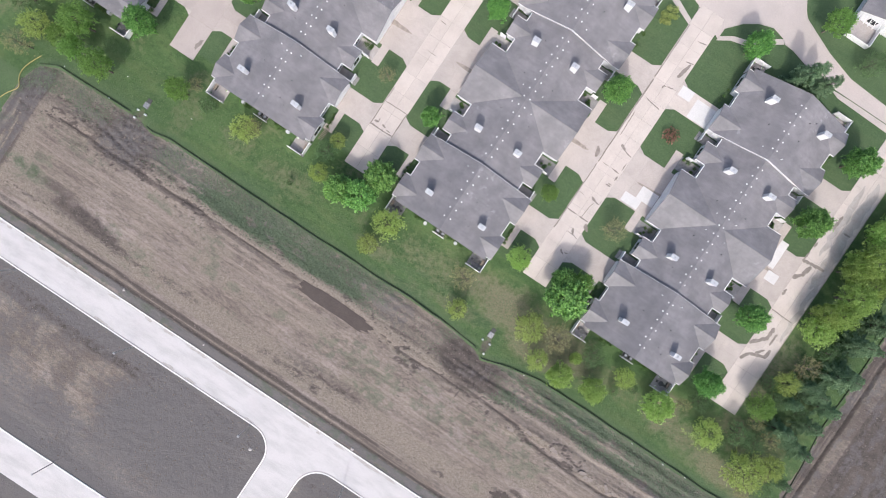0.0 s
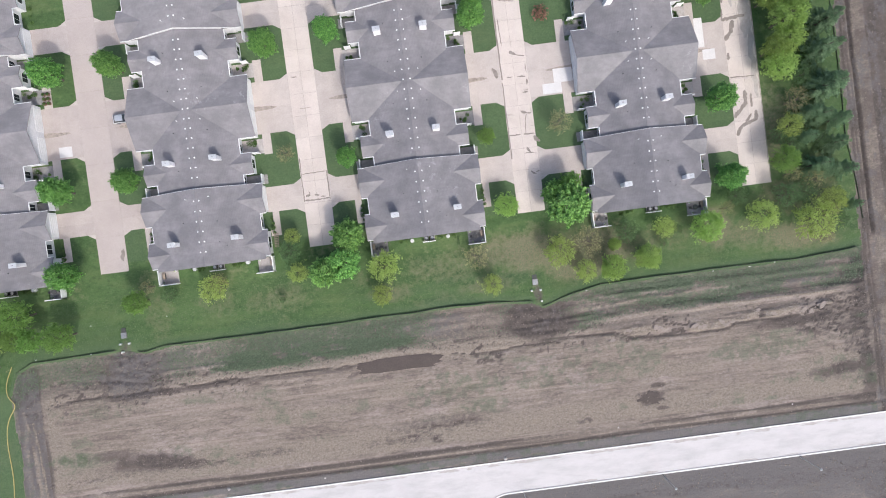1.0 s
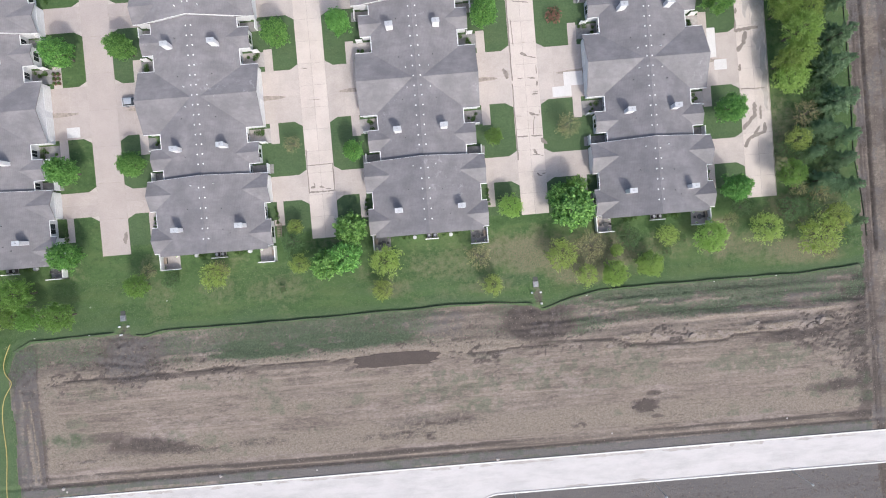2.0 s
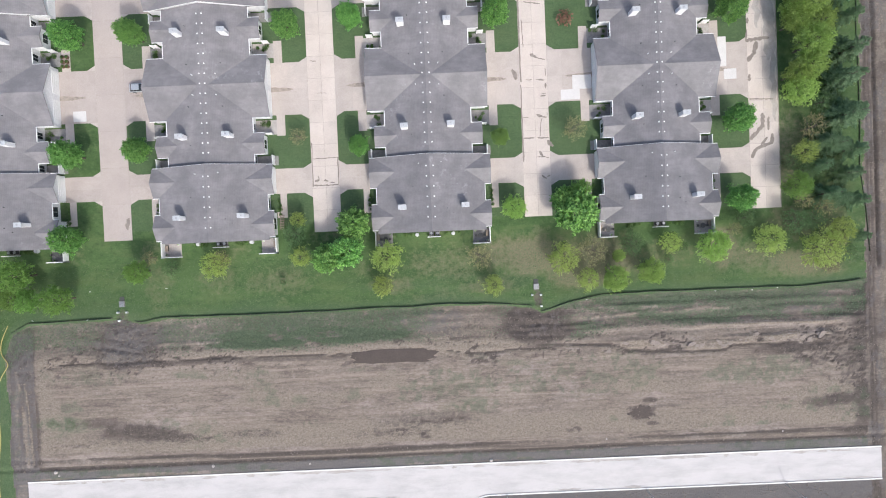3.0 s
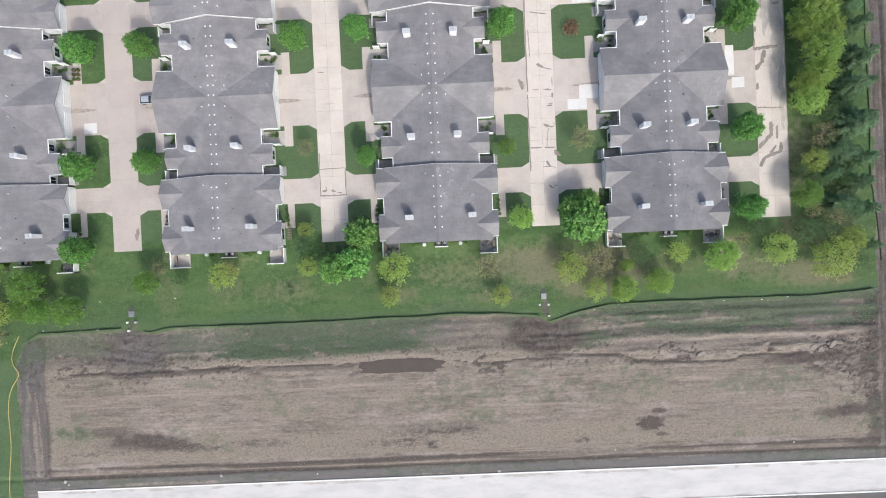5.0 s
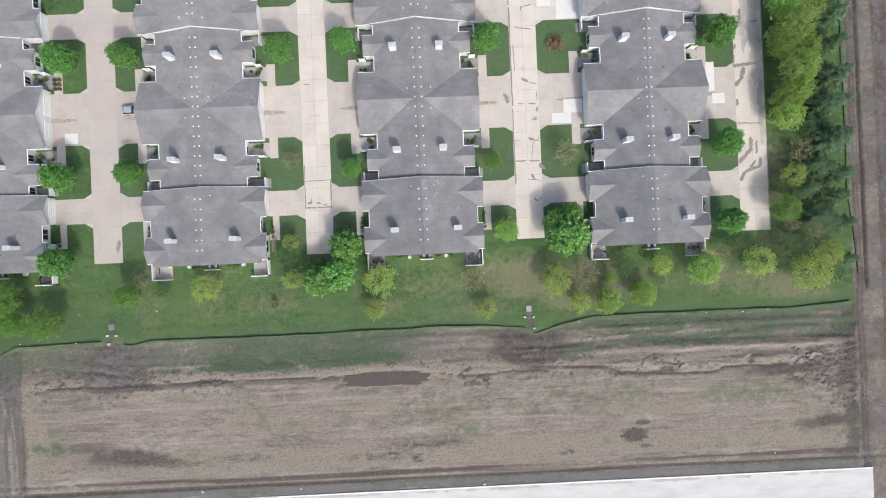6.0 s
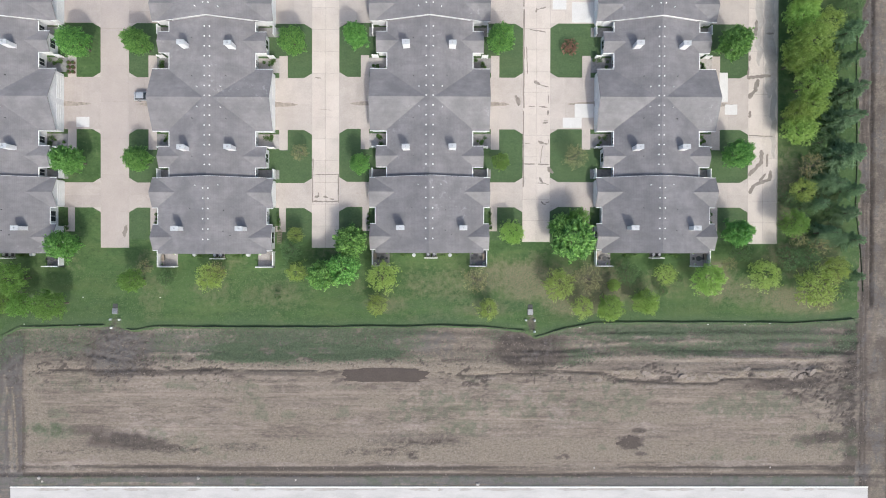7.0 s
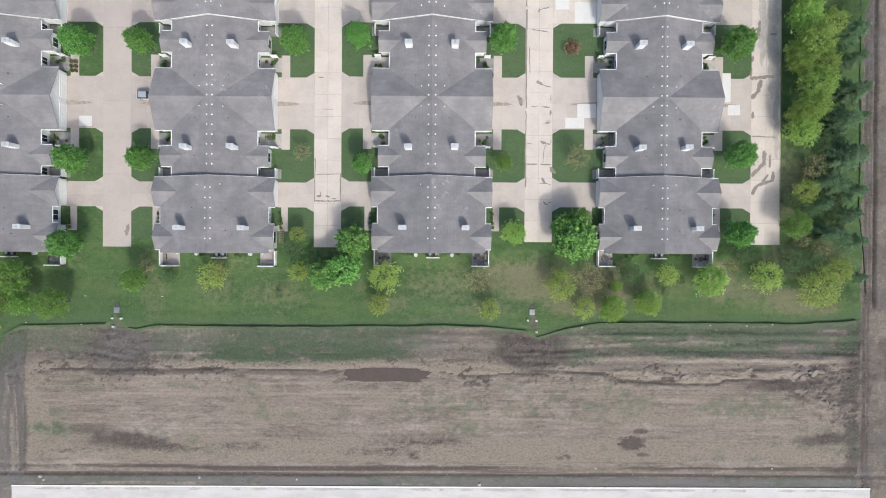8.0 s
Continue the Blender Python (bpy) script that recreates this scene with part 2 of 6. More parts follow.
M_SPILL = surface("dry grey mud", (0.34, 0.315, 0.295), (0.44, 0.415, 0.40), 0.9, 0, 6, 0.9, 0.9, 0.2)
M_CAP = surface("light grey cap metal", (0.50, 0.51, 0.53), (0.40, 0.41, 0.42), 0.5, 0.2, 9, 1.5, 0.6, 0.1)
M_DARK = surface("dark pipe rubber", (0.05, 0.05, 0.052), (0.09, 0.09, 0.09), 0.7, 0, 9, 2, 0.5, 0.1)
M_PATIO = surface("patio paving", (0.40, 0.37, 0.35), (0.26, 0.24, 0.23), 0.85, 0, 6, 0.9, 0.8, 0.2)
M_PATIO_TAN = surface("tan patio paving", (0.36, 0.33, 0.315), (0.25, 0.228, 0.215), 0.85, 0, 6, 0.6, 0.6, 0.2)
M_PATIO_GREY = surface("grey patio paving", (0.25, 0.24, 0.235), (0.13, 0.125, 0.125), 0.85, 0, 6, 1.1, 0.8, 0.2)
M_FABRIC = surface("black silt fabric", (0.045, 0.062, 0.040), (0.08, 0.10, 0.06), 0.8, 0, 5, 0.6, 0.6, 0.1)
M_WOOD = surface("weathered wood", (0.26, 0.21, 0.17), (0.16, 0.13, 0.10), 0.8, 0, 12, 1.5, 0.7, 0.3)
M_YELLOW = surface("yellow erosion tube", (0.40, 0.33, 0.12), (0.28, 0.25, 0.11), 0.7, 0, 6, 1, 0.5, 0.1)
M_BARK = surface("tree bark", (0.13, 0.105, 0.09), (0.075, 0.062, 0.055), 0.9, 0, 10, 2, 0.8, 0.5, 0, (1, 1, 1), "Object")
M_CAR = surface("silver car paint", (0.55, 0.56, 0.58), (0.50, 0.51, 0.53), 0.3, 0.5, 9, 1, 0.3, 0.0)
M_TYRE = surface("black tyre rubber", (0.03, 0.03, 0.03), (0.05, 0.05, 0.05), 0.8, 0, 9, 1, 0.3, 0.1)
M_MUD = surface("puddle mud", (0.064, 0.050, 0.044), (0.085, 0.067, 0.059), 0.85, 0, 4, 0.3, 0.6, 0.05)
M_TERRA = surface("brown clay", (0.15, 0.085, 0.060), (0.10, 0.06, 0.045), 0.9, 0, 6, 1.5, 0.7, 0.5)
L_MAPLE = leaf_mat("maple leaves", (0.050, 0.150, 0.032), (0.235, 0.470, 0.110), 0.4)
L_LIME = leaf_mat("fresh lime leaves", (0.245, 0.395, 0.090), (0.470, 0.650, 0.205), 0.6)
L_SPRING = leaf_mat("spring green leaves", (0.130, 0.250, 0.050), (0.260, 0.420, 0.105), 0.55)
L_YELLOW = leaf_mat("yellow-green spring leaves", (0.300, 0.390, 0.105), (0.520, 0.640, 0.210), 0.65)
L_OLIVE = leaf_mat("olive brown spring leaves", (0.250, 0.240, 0.115), (0.400, 0.380, 0.200), 0.5)
L_BELT = leaf_mat("mottled belt leaves", (0.200, 0.300, 0.070), (0.390, 0.520, 0.150), 0.6)
L_DEEP = leaf_mat("deep green leaves", (0.075, 0.140, 0.052), (0.155, 0.245, 0.098))
L_PINE = leaf_mat("pine needles", (0.100, 0.185, 0.100), (0.270, 0.400, 0.215), 0.45)
L_BUSH = leaf_mat("shrub leaves", (0.050, 0.105, 0.025), (0.110, 0.190, 0.045))

L_WEED = leaf_mat("weed leaves", (0.055, 0.085, 0.046), (0.105, 0.142, 0.080), 0.2)
L_FRESH = leaf_mat("fresh maple leaves", (0.050, 0.155, 0.030), (0.345, 0.620, 0.170), 0.4)
L_TURF = leaf_mat("turf blades", (0.045, 0.080, 0.028), (0.115, 0.160, 0.066), 0.2)
M_CLOD = surface("soil clods", (0.185, 0.155, 0.135), (0.11, 0.09, 0.08), 0.95, 0, 5, 0.7, 0.8, 0.3)

# ---- mesh helpers ----
def link_mesh(name, verts, faces, material, parent=None, label=""):
    me = bpy.data.meshes.new(name)
    me.from_pydata([tuple(v) for v in verts], [], [tuple(f) for f in faces])
    me.materials.append(material)
    me.update()
    ob = new(name, me)
    ob.parent = parent
    return tagged(ob, label=label)


def part(name, bm, material, parent, label=""):
    """Links a bmesh as one mesh object under a thing or a part."""
    bmesh.ops.recalc_face_normals(bm, faces=bm.faces)
    me = bpy.data.meshes.new(name)
    bm.to_mesh(me)
    bm.free()
    me.materials.append(material)
    ob = new(name, me)
    ob.parent = parent
    return tagged(ob, label=label)


def again(ob, m, parent=None):
    """One more object on the same mesh."""
    o = new(ob.name.split(".")[0], ob.data)
    o.parent = parent or ob.parent
    o.matrix_basis = m
    return o


def box(bm, x0, x1, y0, y1, z0, z1, bevel=0.0):
    m = Matrix.LocRotScale(((x0 + x1) / 2, (y0 + y1) / 2, (z0 + z1) / 2), None, (x1 - x0, y1 - y0, z1 - z0))
    r = bmesh.ops.create_cube(bm, size=1, matrix=m)
    if bevel:
        es = list({e for v in r["verts"] for e in v.link_edges})
        bmesh.ops.bevel(bm, geom=es, offset=bevel, segments=1, affect="EDGES")
    return bm


def prism(bm, pts, z0, z1):
    """An upright prism over a plan outline."""
    lo = [bm.verts.new((x, y, z0)) for x, y in pts]
    hi = [bm.verts.new((x, y, z1)) for x, y in pts]
    k = len(pts)
    bm.faces.new(hi)
    bm.faces.new(lo[::-1])
    for i in range(k):
        bm.faces.new((lo[i], lo[(i + 1) % k], hi[(i + 1) % k], hi[i]))
    return bm


def profile(bm, pts, a0, a1, along="y"):
    """A closed profile (across, up) drawn out along y or x."""
    put = (lambda s, a, z: (s, a, z)) if along == "y" else (lambda s, a, z: (a, s, z))
    r0 = [bm.verts.new(put(s, a0, z)) for s, z in pts]
    r1 = [bm.verts.new(put(s, a1, z)) for s, z in pts]
    k = len(pts)
    bm.faces.new(r0)
    bm.faces.new(r1[::-1])
    for i in range(k):
        bm.faces.new((r0[i], r1[i], r1[(i + 1) % k], r0[(i + 1) % k]))
    return bm


def tube(bm, p0, p1, r0, r1, sides=6):
    p0, p1 = Vector(p0), Vector(p1)
    q = (p1 - p0).to_track_quat("Z", "Y")
    rings = []
    for p, r in ((p0, r0), (p1, r1)):
        rings.append([bm.verts.new(p + q @ Vector((r * math.cos(2 * math.pi * i / sides), r * math.sin(2 * math.pi * i / sides), 0))) for i in range(sides)])
    for i in range(sides):
        j = (i + 1) % sides
        bm.faces.new((rings[0][i], rings[0][j], rings[1][j], rings[1][i]))
    bm.faces.new(rings[1])
    bm.faces.new(rings[0][::-1])
    return bm


def empty(name, x, y, z=0.0):
    ob = new(name)
    ob.location = (x, y, z)
    return ob


def lattice(x, y, seed):
    """Smooth value noise on a unit lattice, 0 to 1."""
    xi, yi = np.floor(x).astype(np.int64), np.floor(y).astype(np.int64)
    fx, fy = x - xi, y - yi
    fx, fy = fx * fx * (3 - 2 * fx), fy * fy * (3 - 2 * fy)

    def h(i, j):
        v = (i * 374761393 + j * 668265263 + seed * 1442695041) & 0xFFFFFFFF
        v = ((v ^ (v >> 13)) * 1274126177) & 0xFFFFFFFF
        return ((v ^ (v >> 16)) & 0xFFFF) / 65535.0
    a = h(xi, yi) * (1 - fx) + h(xi + 1, yi) * fx
    b = h(xi, yi + 1) * (1 - fx) + h(xi + 1, yi + 1) * fx
    return a * (1 - fy) + b * fy


def fbm(x, y, sx, sy, seed, octaves=4):
    out, amp, tot = 0, 1.0, 0.0
    for o in range(octaves):
        out = out + amp * lattice(x / sx * 2 ** o, y / sy * 2 ** o, seed + o * 17)
        tot += amp
        amp *= 0.55
    return out / tot


def step(v, lo, hi):
    t = np.clip((v - lo) / (hi - lo), 0, 1)
    return t * t * (3 - 2 * t)


def blob(X, Y, x, y, rx, ry, wob, soft=0.25):
    d = np.hypot((X - x) / rx, (Y - y) / ry) + (wob - 0.5) * 0.9
    return 1 - step(d, 1 - soft, 1 + soft)


# ---- ground ----
FENCE_X = [-97, -95, -91, -71, -66.5, -62, -35, -3, 9, 18, 20.5, 26.5, 34, 57, 77, 88, 92.5]
FENCE_Y = [-24, -19, -16.9, -16.6, -17.6, -16.8, -16.9, -16.5, -16.6, -17.6, -19.0, -17.1, -15.8, -15.6, -15.8, -15.0, -14.1]


def fence_line(x):
    return np.interp(x, FENCE_X, FENCE_Y)


def scatter(X, Y, Z, weed, lawn, rough, near):
    """Weed tufts and soil clods over the ground, each one joined mesh."""
    rng = np.random.default_rng(12)

    def spots(weight, count):
        w = (weight * near * (np.abs(X) < 105) * (Y > -92) * (Y < 90)).ravel()
        pick = rng.choice(w.size, count, p=w / w.sum())
        return X.ravel()[pick] + rng.uniform(-0.2, 0.2, count), Y.ravel()[pick] + rng.uniform(-0.2, 0.2, count), Z.ravel()[pick]

    def blades(name, weight, count, size, material, label):
        x, y, z = spots(weight, count)
        a, s = rng.uniform(0, 6.28, count), size * rng.uniform(0.5, 1.4, count)
        tx, ty, lift = np.cos(a) * s, np.sin(a) * s, s * rng.uniform(0.2, 0.9, count)
        v = np.stack([np.stack([x - tx, y - ty, z], -1), np.stack([x + ty * 0.5, y - tx * 0.5, z + lift * 0.6], -1),
                      np.stack([x + tx, y + ty, z + lift], -1), np.stack([x - ty * 0.5, y + tx * 0.5, z + lift * 0.6], -1)], 1).reshape(-1, 3)
        me = bpy.data.meshes.new(name)
        me.from_pydata(v.tolist(), [], np.arange(count * 4).reshape(-1, 4).tolist())
        me.materials.append(material)
        tagged(new(name, me), label, "grass", kind="stuff")

    blades("weeds", weed ** 2.5 * (Y > -25.5), 24000, 0.16, L_WEED, "low green weeds growing on the soil bank")
    blades("grass", lawn * (np.abs(X) < 97) * ((Y < -5) | (X > 76)) * (Y < 60), 40000, 0.11, L_TURF, "short tufts of grass in the mown lawn")
    count = 9000
    x, y, z = spots(rough ** 2 + 0.02 * (1 - lawn), count)
    s = 0.05 + 0.16 * rng.random(count) ** 3
    base = np.array([(1, 0, 0), (0, 1, 0), (-1, 0, 0), (0, -1, 0), (0, 0, 0.8), (0, 0, -0.5)])
    v = base[None] * s[:, None, None] * rng.uniform(0.6, 1.4, (count, 6, 3)) + np.stack([x, y, z + s * 0.2], -1)[:, None]
    tri = np.array([(0, 1, 4), (1, 2, 4), (2, 3, 4), (3, 0, 4), (1, 0, 5), (2, 1, 5), (3, 2, 5), (0, 3, 5)])
    f = (tri[None] + 6 * np.arange(count)[:, None, None]).reshape(-1, 3)
    me = bpy.data.meshes.new("soil_clods")
    me.from_pydata(v.reshape(-1, 3).tolist(), [], f.tolist())
    me.materials.append(M_CLOD)
    tagged(new("soil_clods", me), "loose brown clods and stones on the graded soil", "soil", kind="stuff")


def build_ground():
    far = np.array([130, 150, 190, 260, 400, 700, 1400, 3000.0])
    xs = np.concatenate([-far[::-1], np.arange(-118, 118.1, 0.34), far])
    ys = np.concatenate([-far[::-1], np.arange(-105, 98.1, 0.34), far])
    X, Y = np.meshgrid(xs, ys)
    near = (np.abs(X) < 119) & (np.abs(Y) < 106)
    n1, n2, n3 = fbm(X, Y, 14, 3.0, 3), fbm(X, Y, 5, 1.6, 11), fbm(X, Y, 3, 3, 23)
    n4, n5 = fbm(X, Y, 9, 9, 31), fbm(X, Y, 1.2, 1.2, 47)
    yf = fence_line(X) + (n3 - 0.5) * 0.5
    east, west = X > 91.3 + (n3 - 0.5) * 1.6 + (n4 - 0.5) * 2.4 + (n5 - 0.5) * 1.2, X < -96.6 + (n4 - 0.5) * 2.0
    lawn = step(Y - yf, -0.8, -0.35) * (1 - east) * (1 - west)
    lawn = np.maximum(lawn, west * 1.0)
    worn = np.zeros_like(X)                         # trodden soil round the two drains
    for x, y, rx, ry, k in ((19.8, -16.0, 1.3, 2.8, 0.62), (19.4, -12.6, 1.0, 1.8, 0.4), (-70.6, -16.4, 1.8, 2.2, 0.55), (-70.5, -12.8, 1.2, 2.0, 0.4)):
        worn = np.maximum(worn, k * blob(X, Y, x, y, rx, ry, n5, 0.8) * step(n5 + 0.3 * n3, 0.25, 0.55))
    lawn = lawn * (1 - worn)
    lawn = np.maximum(lawn, ((Y > 100) | (X > 125)) * 1.0)
    d = yf - Y                                      # how far south of the lawn's edge
    field = (d > 0) & ~east & ~west
    # weeds: a bank below the lawn, then a bright strip, then scattered patches
    weed = 0.60 * step(d, -0.1, 0.2) * (1 - step(d, 3.5 + 5 * n1, 7.5 + 4 * n1)) * step(n2, 0.15, 0.55)
    strip = blob(X, Y, -35, -22.6, 28, 2.0, n1, 0.3) + 0.5 * blob(X, Y, 66, -20.0, 24, 3.0, n1, 0.5) + 0.5 * blob(X, Y, 40, -17.5, 16, 1.6, n1, 0.5)
    weed = np.maximum(weed, np.clip(strip, 0, 1) * step(n2, 0.2, 0.5))
    weed = np.maximum(weed, 0.6 * blob(X, Y, -84, -39.5, 5, 2, n3) * step(n5, 0.2, 0.7))
    weed = np.maximum(weed, 0.46 * np.clip(blob(X, Y, 62, -34.2, 8, 1.8, n3) + blob(X, Y, 73, -32, 6, 1.4, n3) + blob(X, Y, 38, -33, 9, 1.6, n3), 0, 1) * step(n5, 0.25, 0.65))
    weed = np.maximum(weed, 0.5 * step(-Y, 49.2, 49.6) * (1 - step(-Y, 51.4, 51.8)) * step(n1, 0.42, 0.6) * step(n5, 0.25, 0.65))
    weed = np.maximum(weed, 0.42 * step(n1, 0.52, 0.7) * step(n3, 0.4, 0.65) * step(-Y, 25, 30) * (Y > -46))
    weed = np.maximum(weed, 0.46 * step(fbm(X, Y, 30, 7, 77), 0.52, 0.66) * step(n5, 0.3, 0.7) * step(-Y, 25, 30) * (Y > -46))
    weed = np.maximum(weed, 0.55 * step(X + 20 * (n4 - 0.5), 44, 56) * step(d, 0.2, 0.6) * (1 - step(d, 6.5, 8.5)) * step(n2, 0.2, 0.5))
    for x, y, rx, ry, k in ((2.4, -33.9, 6, 3, 0.5), (4.5, -38.7, 5.5, 2, 0.55), (21, -34.6, 6, 1.6, 0.5), (67, -34, 13, 2.8, 0.5), (-84.8, -39.5, 5.5, 1.8, 0.8), (-78, -29.5, 10, 2, 0.4)):
        weed = np.maximum(weed, k * blob(X, Y, x, y, rx, ry, n3, 0.6) * step(n5, 0.15, 0.65))
    weed = np.maximum(weed, 0.64 * step(d, 0.0, 0.4) * (1 - step(d + 2 * (n3 - 0.5), 5.0, 7.0)) * (X < -6) * step(n5, 0.1, 0.5))
    weed *= 1 - 0.32 * step(-X, 40, 52) * (Y > -26)
    weed *= 1 - 0.75 * blob(X, Y, 5, -21.5, 11, 4.6, n2, 0.6)
    weed *= field * (Y > -52)
    # straw-coloured dry crust
    straw = blob(X, Y, -30, -25.4, 35, 1.5, n2, 0.4) + blob(X, Y, 5, -24.6, 14, 3.2, n2, 0.4) + 0.85 * blob(X, Y, 0, -44.0, 92, 2.9, n1, 0.6)
    straw += 0.55 * blob(X, Y, -72, -21.5, 3.5, 4.5, n5, 0.8) * step(n5, 0.42, 0.6)
    straw += 0.5 * blob(X, Y, -88, -36, 2.2, 14, n3, 0.5) + 0.15 * blob(X, Y, 75, -26.5, 15, 2.0, n2, 0.5) + 0.8 * blob(X, Y, 82, -42, 10, 4, n3, 0.6)
    straw += 0.6 * step(n1, 0.5, 0.66) * step(-Y, 27, 30) + 0.5 * blob(X, Y, -78, -26, 12, 3, n2, 0.5)
    straw += 0.8 * blob(X, Y, -10.5, -66, 2.4, 5, n3, 0.5) + 0.5 * blob(X, Y, -33, -63.5, 5, 0.7, n5, 0.6) + 0.45 * blob(X, Y, -60, -79, 26, 2, n3, 0.6)
    pads = np.zeros_like(X)
    for x, y, rx, ry in ((34.4, -28.3, 1.7, 1.0), (41.6, -27.0, 4.6, 0.9), (53.7, -27.7, 2.2, 1.1), (59.0, -28.0, 2.7, 1.0), (62.1, -27.6, 1.1, 0.6), (64.4, -27.1, 1.2, 0.8),
                         (66.4, -26.5, 1.6, 0.9), (69.9, -27.3, 2.7, 0.6), (73.7, -26.6, 3.8, 0.8), (78.0, -27.5, 2.0, 0.6), (81.0, -26.2, 2.2, 0.7)):
        pads = np.maximum(pads, blob(X, Y, x, y, rx * 1.15, ry * 1.15, n5, 0.2))
    pads *= 0.15 + 0.85 * step(fbm(X + n3, Y, 2.0, 1.0, 161, 3), 0.36, 0.46)
    ridge_1 = np.exp(-((Y - np.interp(X, [30, 40, 49, 55, 61], [-20.8, -20.5, -20.3, -19.8, -19.9]) - 0.5 * (n3 - 0.5)) / 0.28) ** 2) * step(X, 24, 32) * (1 - step(X, 58, 64))
    ridge_2 = np.exp(-((Y - np.interp(X, [51, 58, 66, 81, 86], [-23.9, -23.6, -23.6, -23.8, -23.9]) - 0.4 * (n3 - 0.5)) / 0.36) ** 2) * step(X, 49, 54) * (1 - step(X, 83, 88))
    ridge_3 = np.exp(-((Y + 22.9 - 0.5 * (n3 - 0.5)) / 0.25) ** 2) * step(X, -65, -62) * (1 - step(X, -52, -47))
    stripes = np.clip(ridge_1 * step(n5, 0.3, 0.6) + ridge_2 + 0.7 * ridge_3, 0, 1)
    straw += 0.7 * blob(X, Y, 46.6, -36.5, 8, 1.7, n3, 0.5) + 0.9 * stripes + 0.7 * blob(X, Y, 84, -43.4, 7, 2.2, n3, 0.5)
    crust = np.clip(pads, 0, 1) + 0.15 * blob(X, Y, 71, -26.4, 15, 2.0, n3, 0.5) * step(fbm(X + n3, Y, 2.6, 1.3, 55, 3), 0.47, 0.53) + 0.4 * blob(X, Y, 40, -26.2, 9, 1.6, n3, 0.5) * step(fbm(X, Y, 2.4, 1.3, 56, 3), 0.52, 0.58)
    straw = straw + 1.2 * crust
    straw = np.clip(straw, 0, 1) * field * ((Y > -46.2) | (Y < -61))
    straw = np.maximum(straw, 0.16 * step(fbm(X, Y, 14, 5, 91), 0.52, 0.70) * (Y < -61.5) * field)
    # dark and wet soil
    wet = 0.68 * blob(X, Y, 19, -21.5, 7.5, 4.2, n3, 0.5) + 0.3 * blob(X, Y, -70, -22, 6.5, 5, n3, 0.7) * step(n5, 0.3, 0.6) + 0.55 * blob(X, Y, -68.5, -41.9, 9, 2.1, n3, 0.8) + 0.5 * blob(X, Y, -77, -39.4, 6, 1.2, n3, 0.6)
    wet += 0.8 * blob(X, Y, 41.5, -41.9, 2.9, 1.6, n5, 0.4) + 0.7 * blob(X, Y, 80.3, -41.4, 3.6, 1.2, n5, 0.7) + 0.7 * blob(X, Y, 85.6, -40.9, 3.0, 1.3, n5, 0.7) + 0.6 * blob(X, Y, 74, -29.6, 8, 0.9, n3, 0.5) + 0.8 * blob(X, Y, 43.2, -39.5, 1.5, 0.6, n5, 0.4) + 0.35 * blob(X, Y, 47.5, -40.8, 3.5, 0.35, n5, 0.5) + 0.7 * blob(X, Y, 44.0, -44.6, 1.6, 0.5, n5, 0.4) + 0.4 * blob(X, Y, -5, -41, 12, 1.6, n2, 0.6)
    # slightly darker soil towards the west end
    wet += 0.08 * step(-X, 42, 80) * (Y > -46.5) * step(d, 0.5, 2)
    ragged = 0.25 + 0.75 * step(fbm(X + n3, Y, 1.1, 0.4, 141, 4), 0.38, 0.62)
    for x, y, rx, ry, k in ((-4.5, -42.7, 10, 1.3, 0.5), (-14.7, -44.3, 8, 1.0, 0.5), (7, -28.8, 4.5, 1.2, 0.8), (9.7, -34.5, 0.8, 6, 0.4), (26.5, -45.2, 1.5, 0.8, 0.9), (-6, -45.2, 1.5, 0.7, 0.9),
                            (-58, -43.6, 5.5, 0.8, 0.6), (-44.5, -43.0, 7, 0.9, 0.6), (82, -30.5, 9, 2.6, 0.6)):
        wet += k * blob(X, Y, x, y, rx, ry, n5, 0.6) * ragged
    for x, y, rx, ry, k in ((18.8, -28.6, 0.2, 0.8, 0.8), (20.4, -28.6, 0.2, 0.8, 0.8), (-66.5, -42.0, 7, 1.5, 0.45)):
        wet += k * blob(X, Y + 0.12 * (X - x), x, y, rx, ry, n3, 0.6)
    torn = np.maximum(0.8 * blob(X, Y, 84.5, -30.5, 10, 7.5, n4, 0.8), 0.9 * blob(X, Y, -69.5, -23.5, 9, 6.5, n4, 0.8))
    weed *= 1 - 0.8 * blob(X, Y, -70, -22.5, 7, 5.5, n3, 0.6)
    furrow = fbm(X + 3 * n4, Y + 2.5 * n3, 3.4, 1.3, 151, 3)
    furrow = (1 - step(np.abs(furrow - 0.5), 0.008, 0.035)) * torn
    wet += 0.8 * furrow + 0.22 * torn + 0.34 * step(X, 86.5, 90) * (Y < -17)
    wet += 0.12 * (Y < -59) + 1.0 * worn
    berm = step(-Y + 0.8 * (n3 - 0.5), 46.8, 47.4) * (1 - step(-Y, 49.5, 50.0))
    wet += berm * (0.35 + 0.45 * step(fbm(X, Y, 30, 0.6, 5), 0.45, 0.6)) + 0.9 * np.exp(-((Y + 49.1 + 0.5 * (n1 - 0.5)) / 0.22) ** 2) * (np.abs(X) < 90)
    wet += 0.85 * step(-Y, 58.2, 58.8) * (1 - step(-Y, 62.5 + 2 * n1, 64.5 + 2 * n1)) * (Y > -66)
    wet += blob(X, Y, -26, -71, 15, 8, n4, 0.6) + 0.8 * step(-Y, 86, 88) + 0.45 * (Y < -63) * step(n4, 0.4, 0.6)
    wet += step(X + 8 * (n4 - 0.5), 82, 90) * step(-Y + 6 * (n3 - 0.5), 18, 24) * 0.5 * step(n3, 0.3, 0.6)
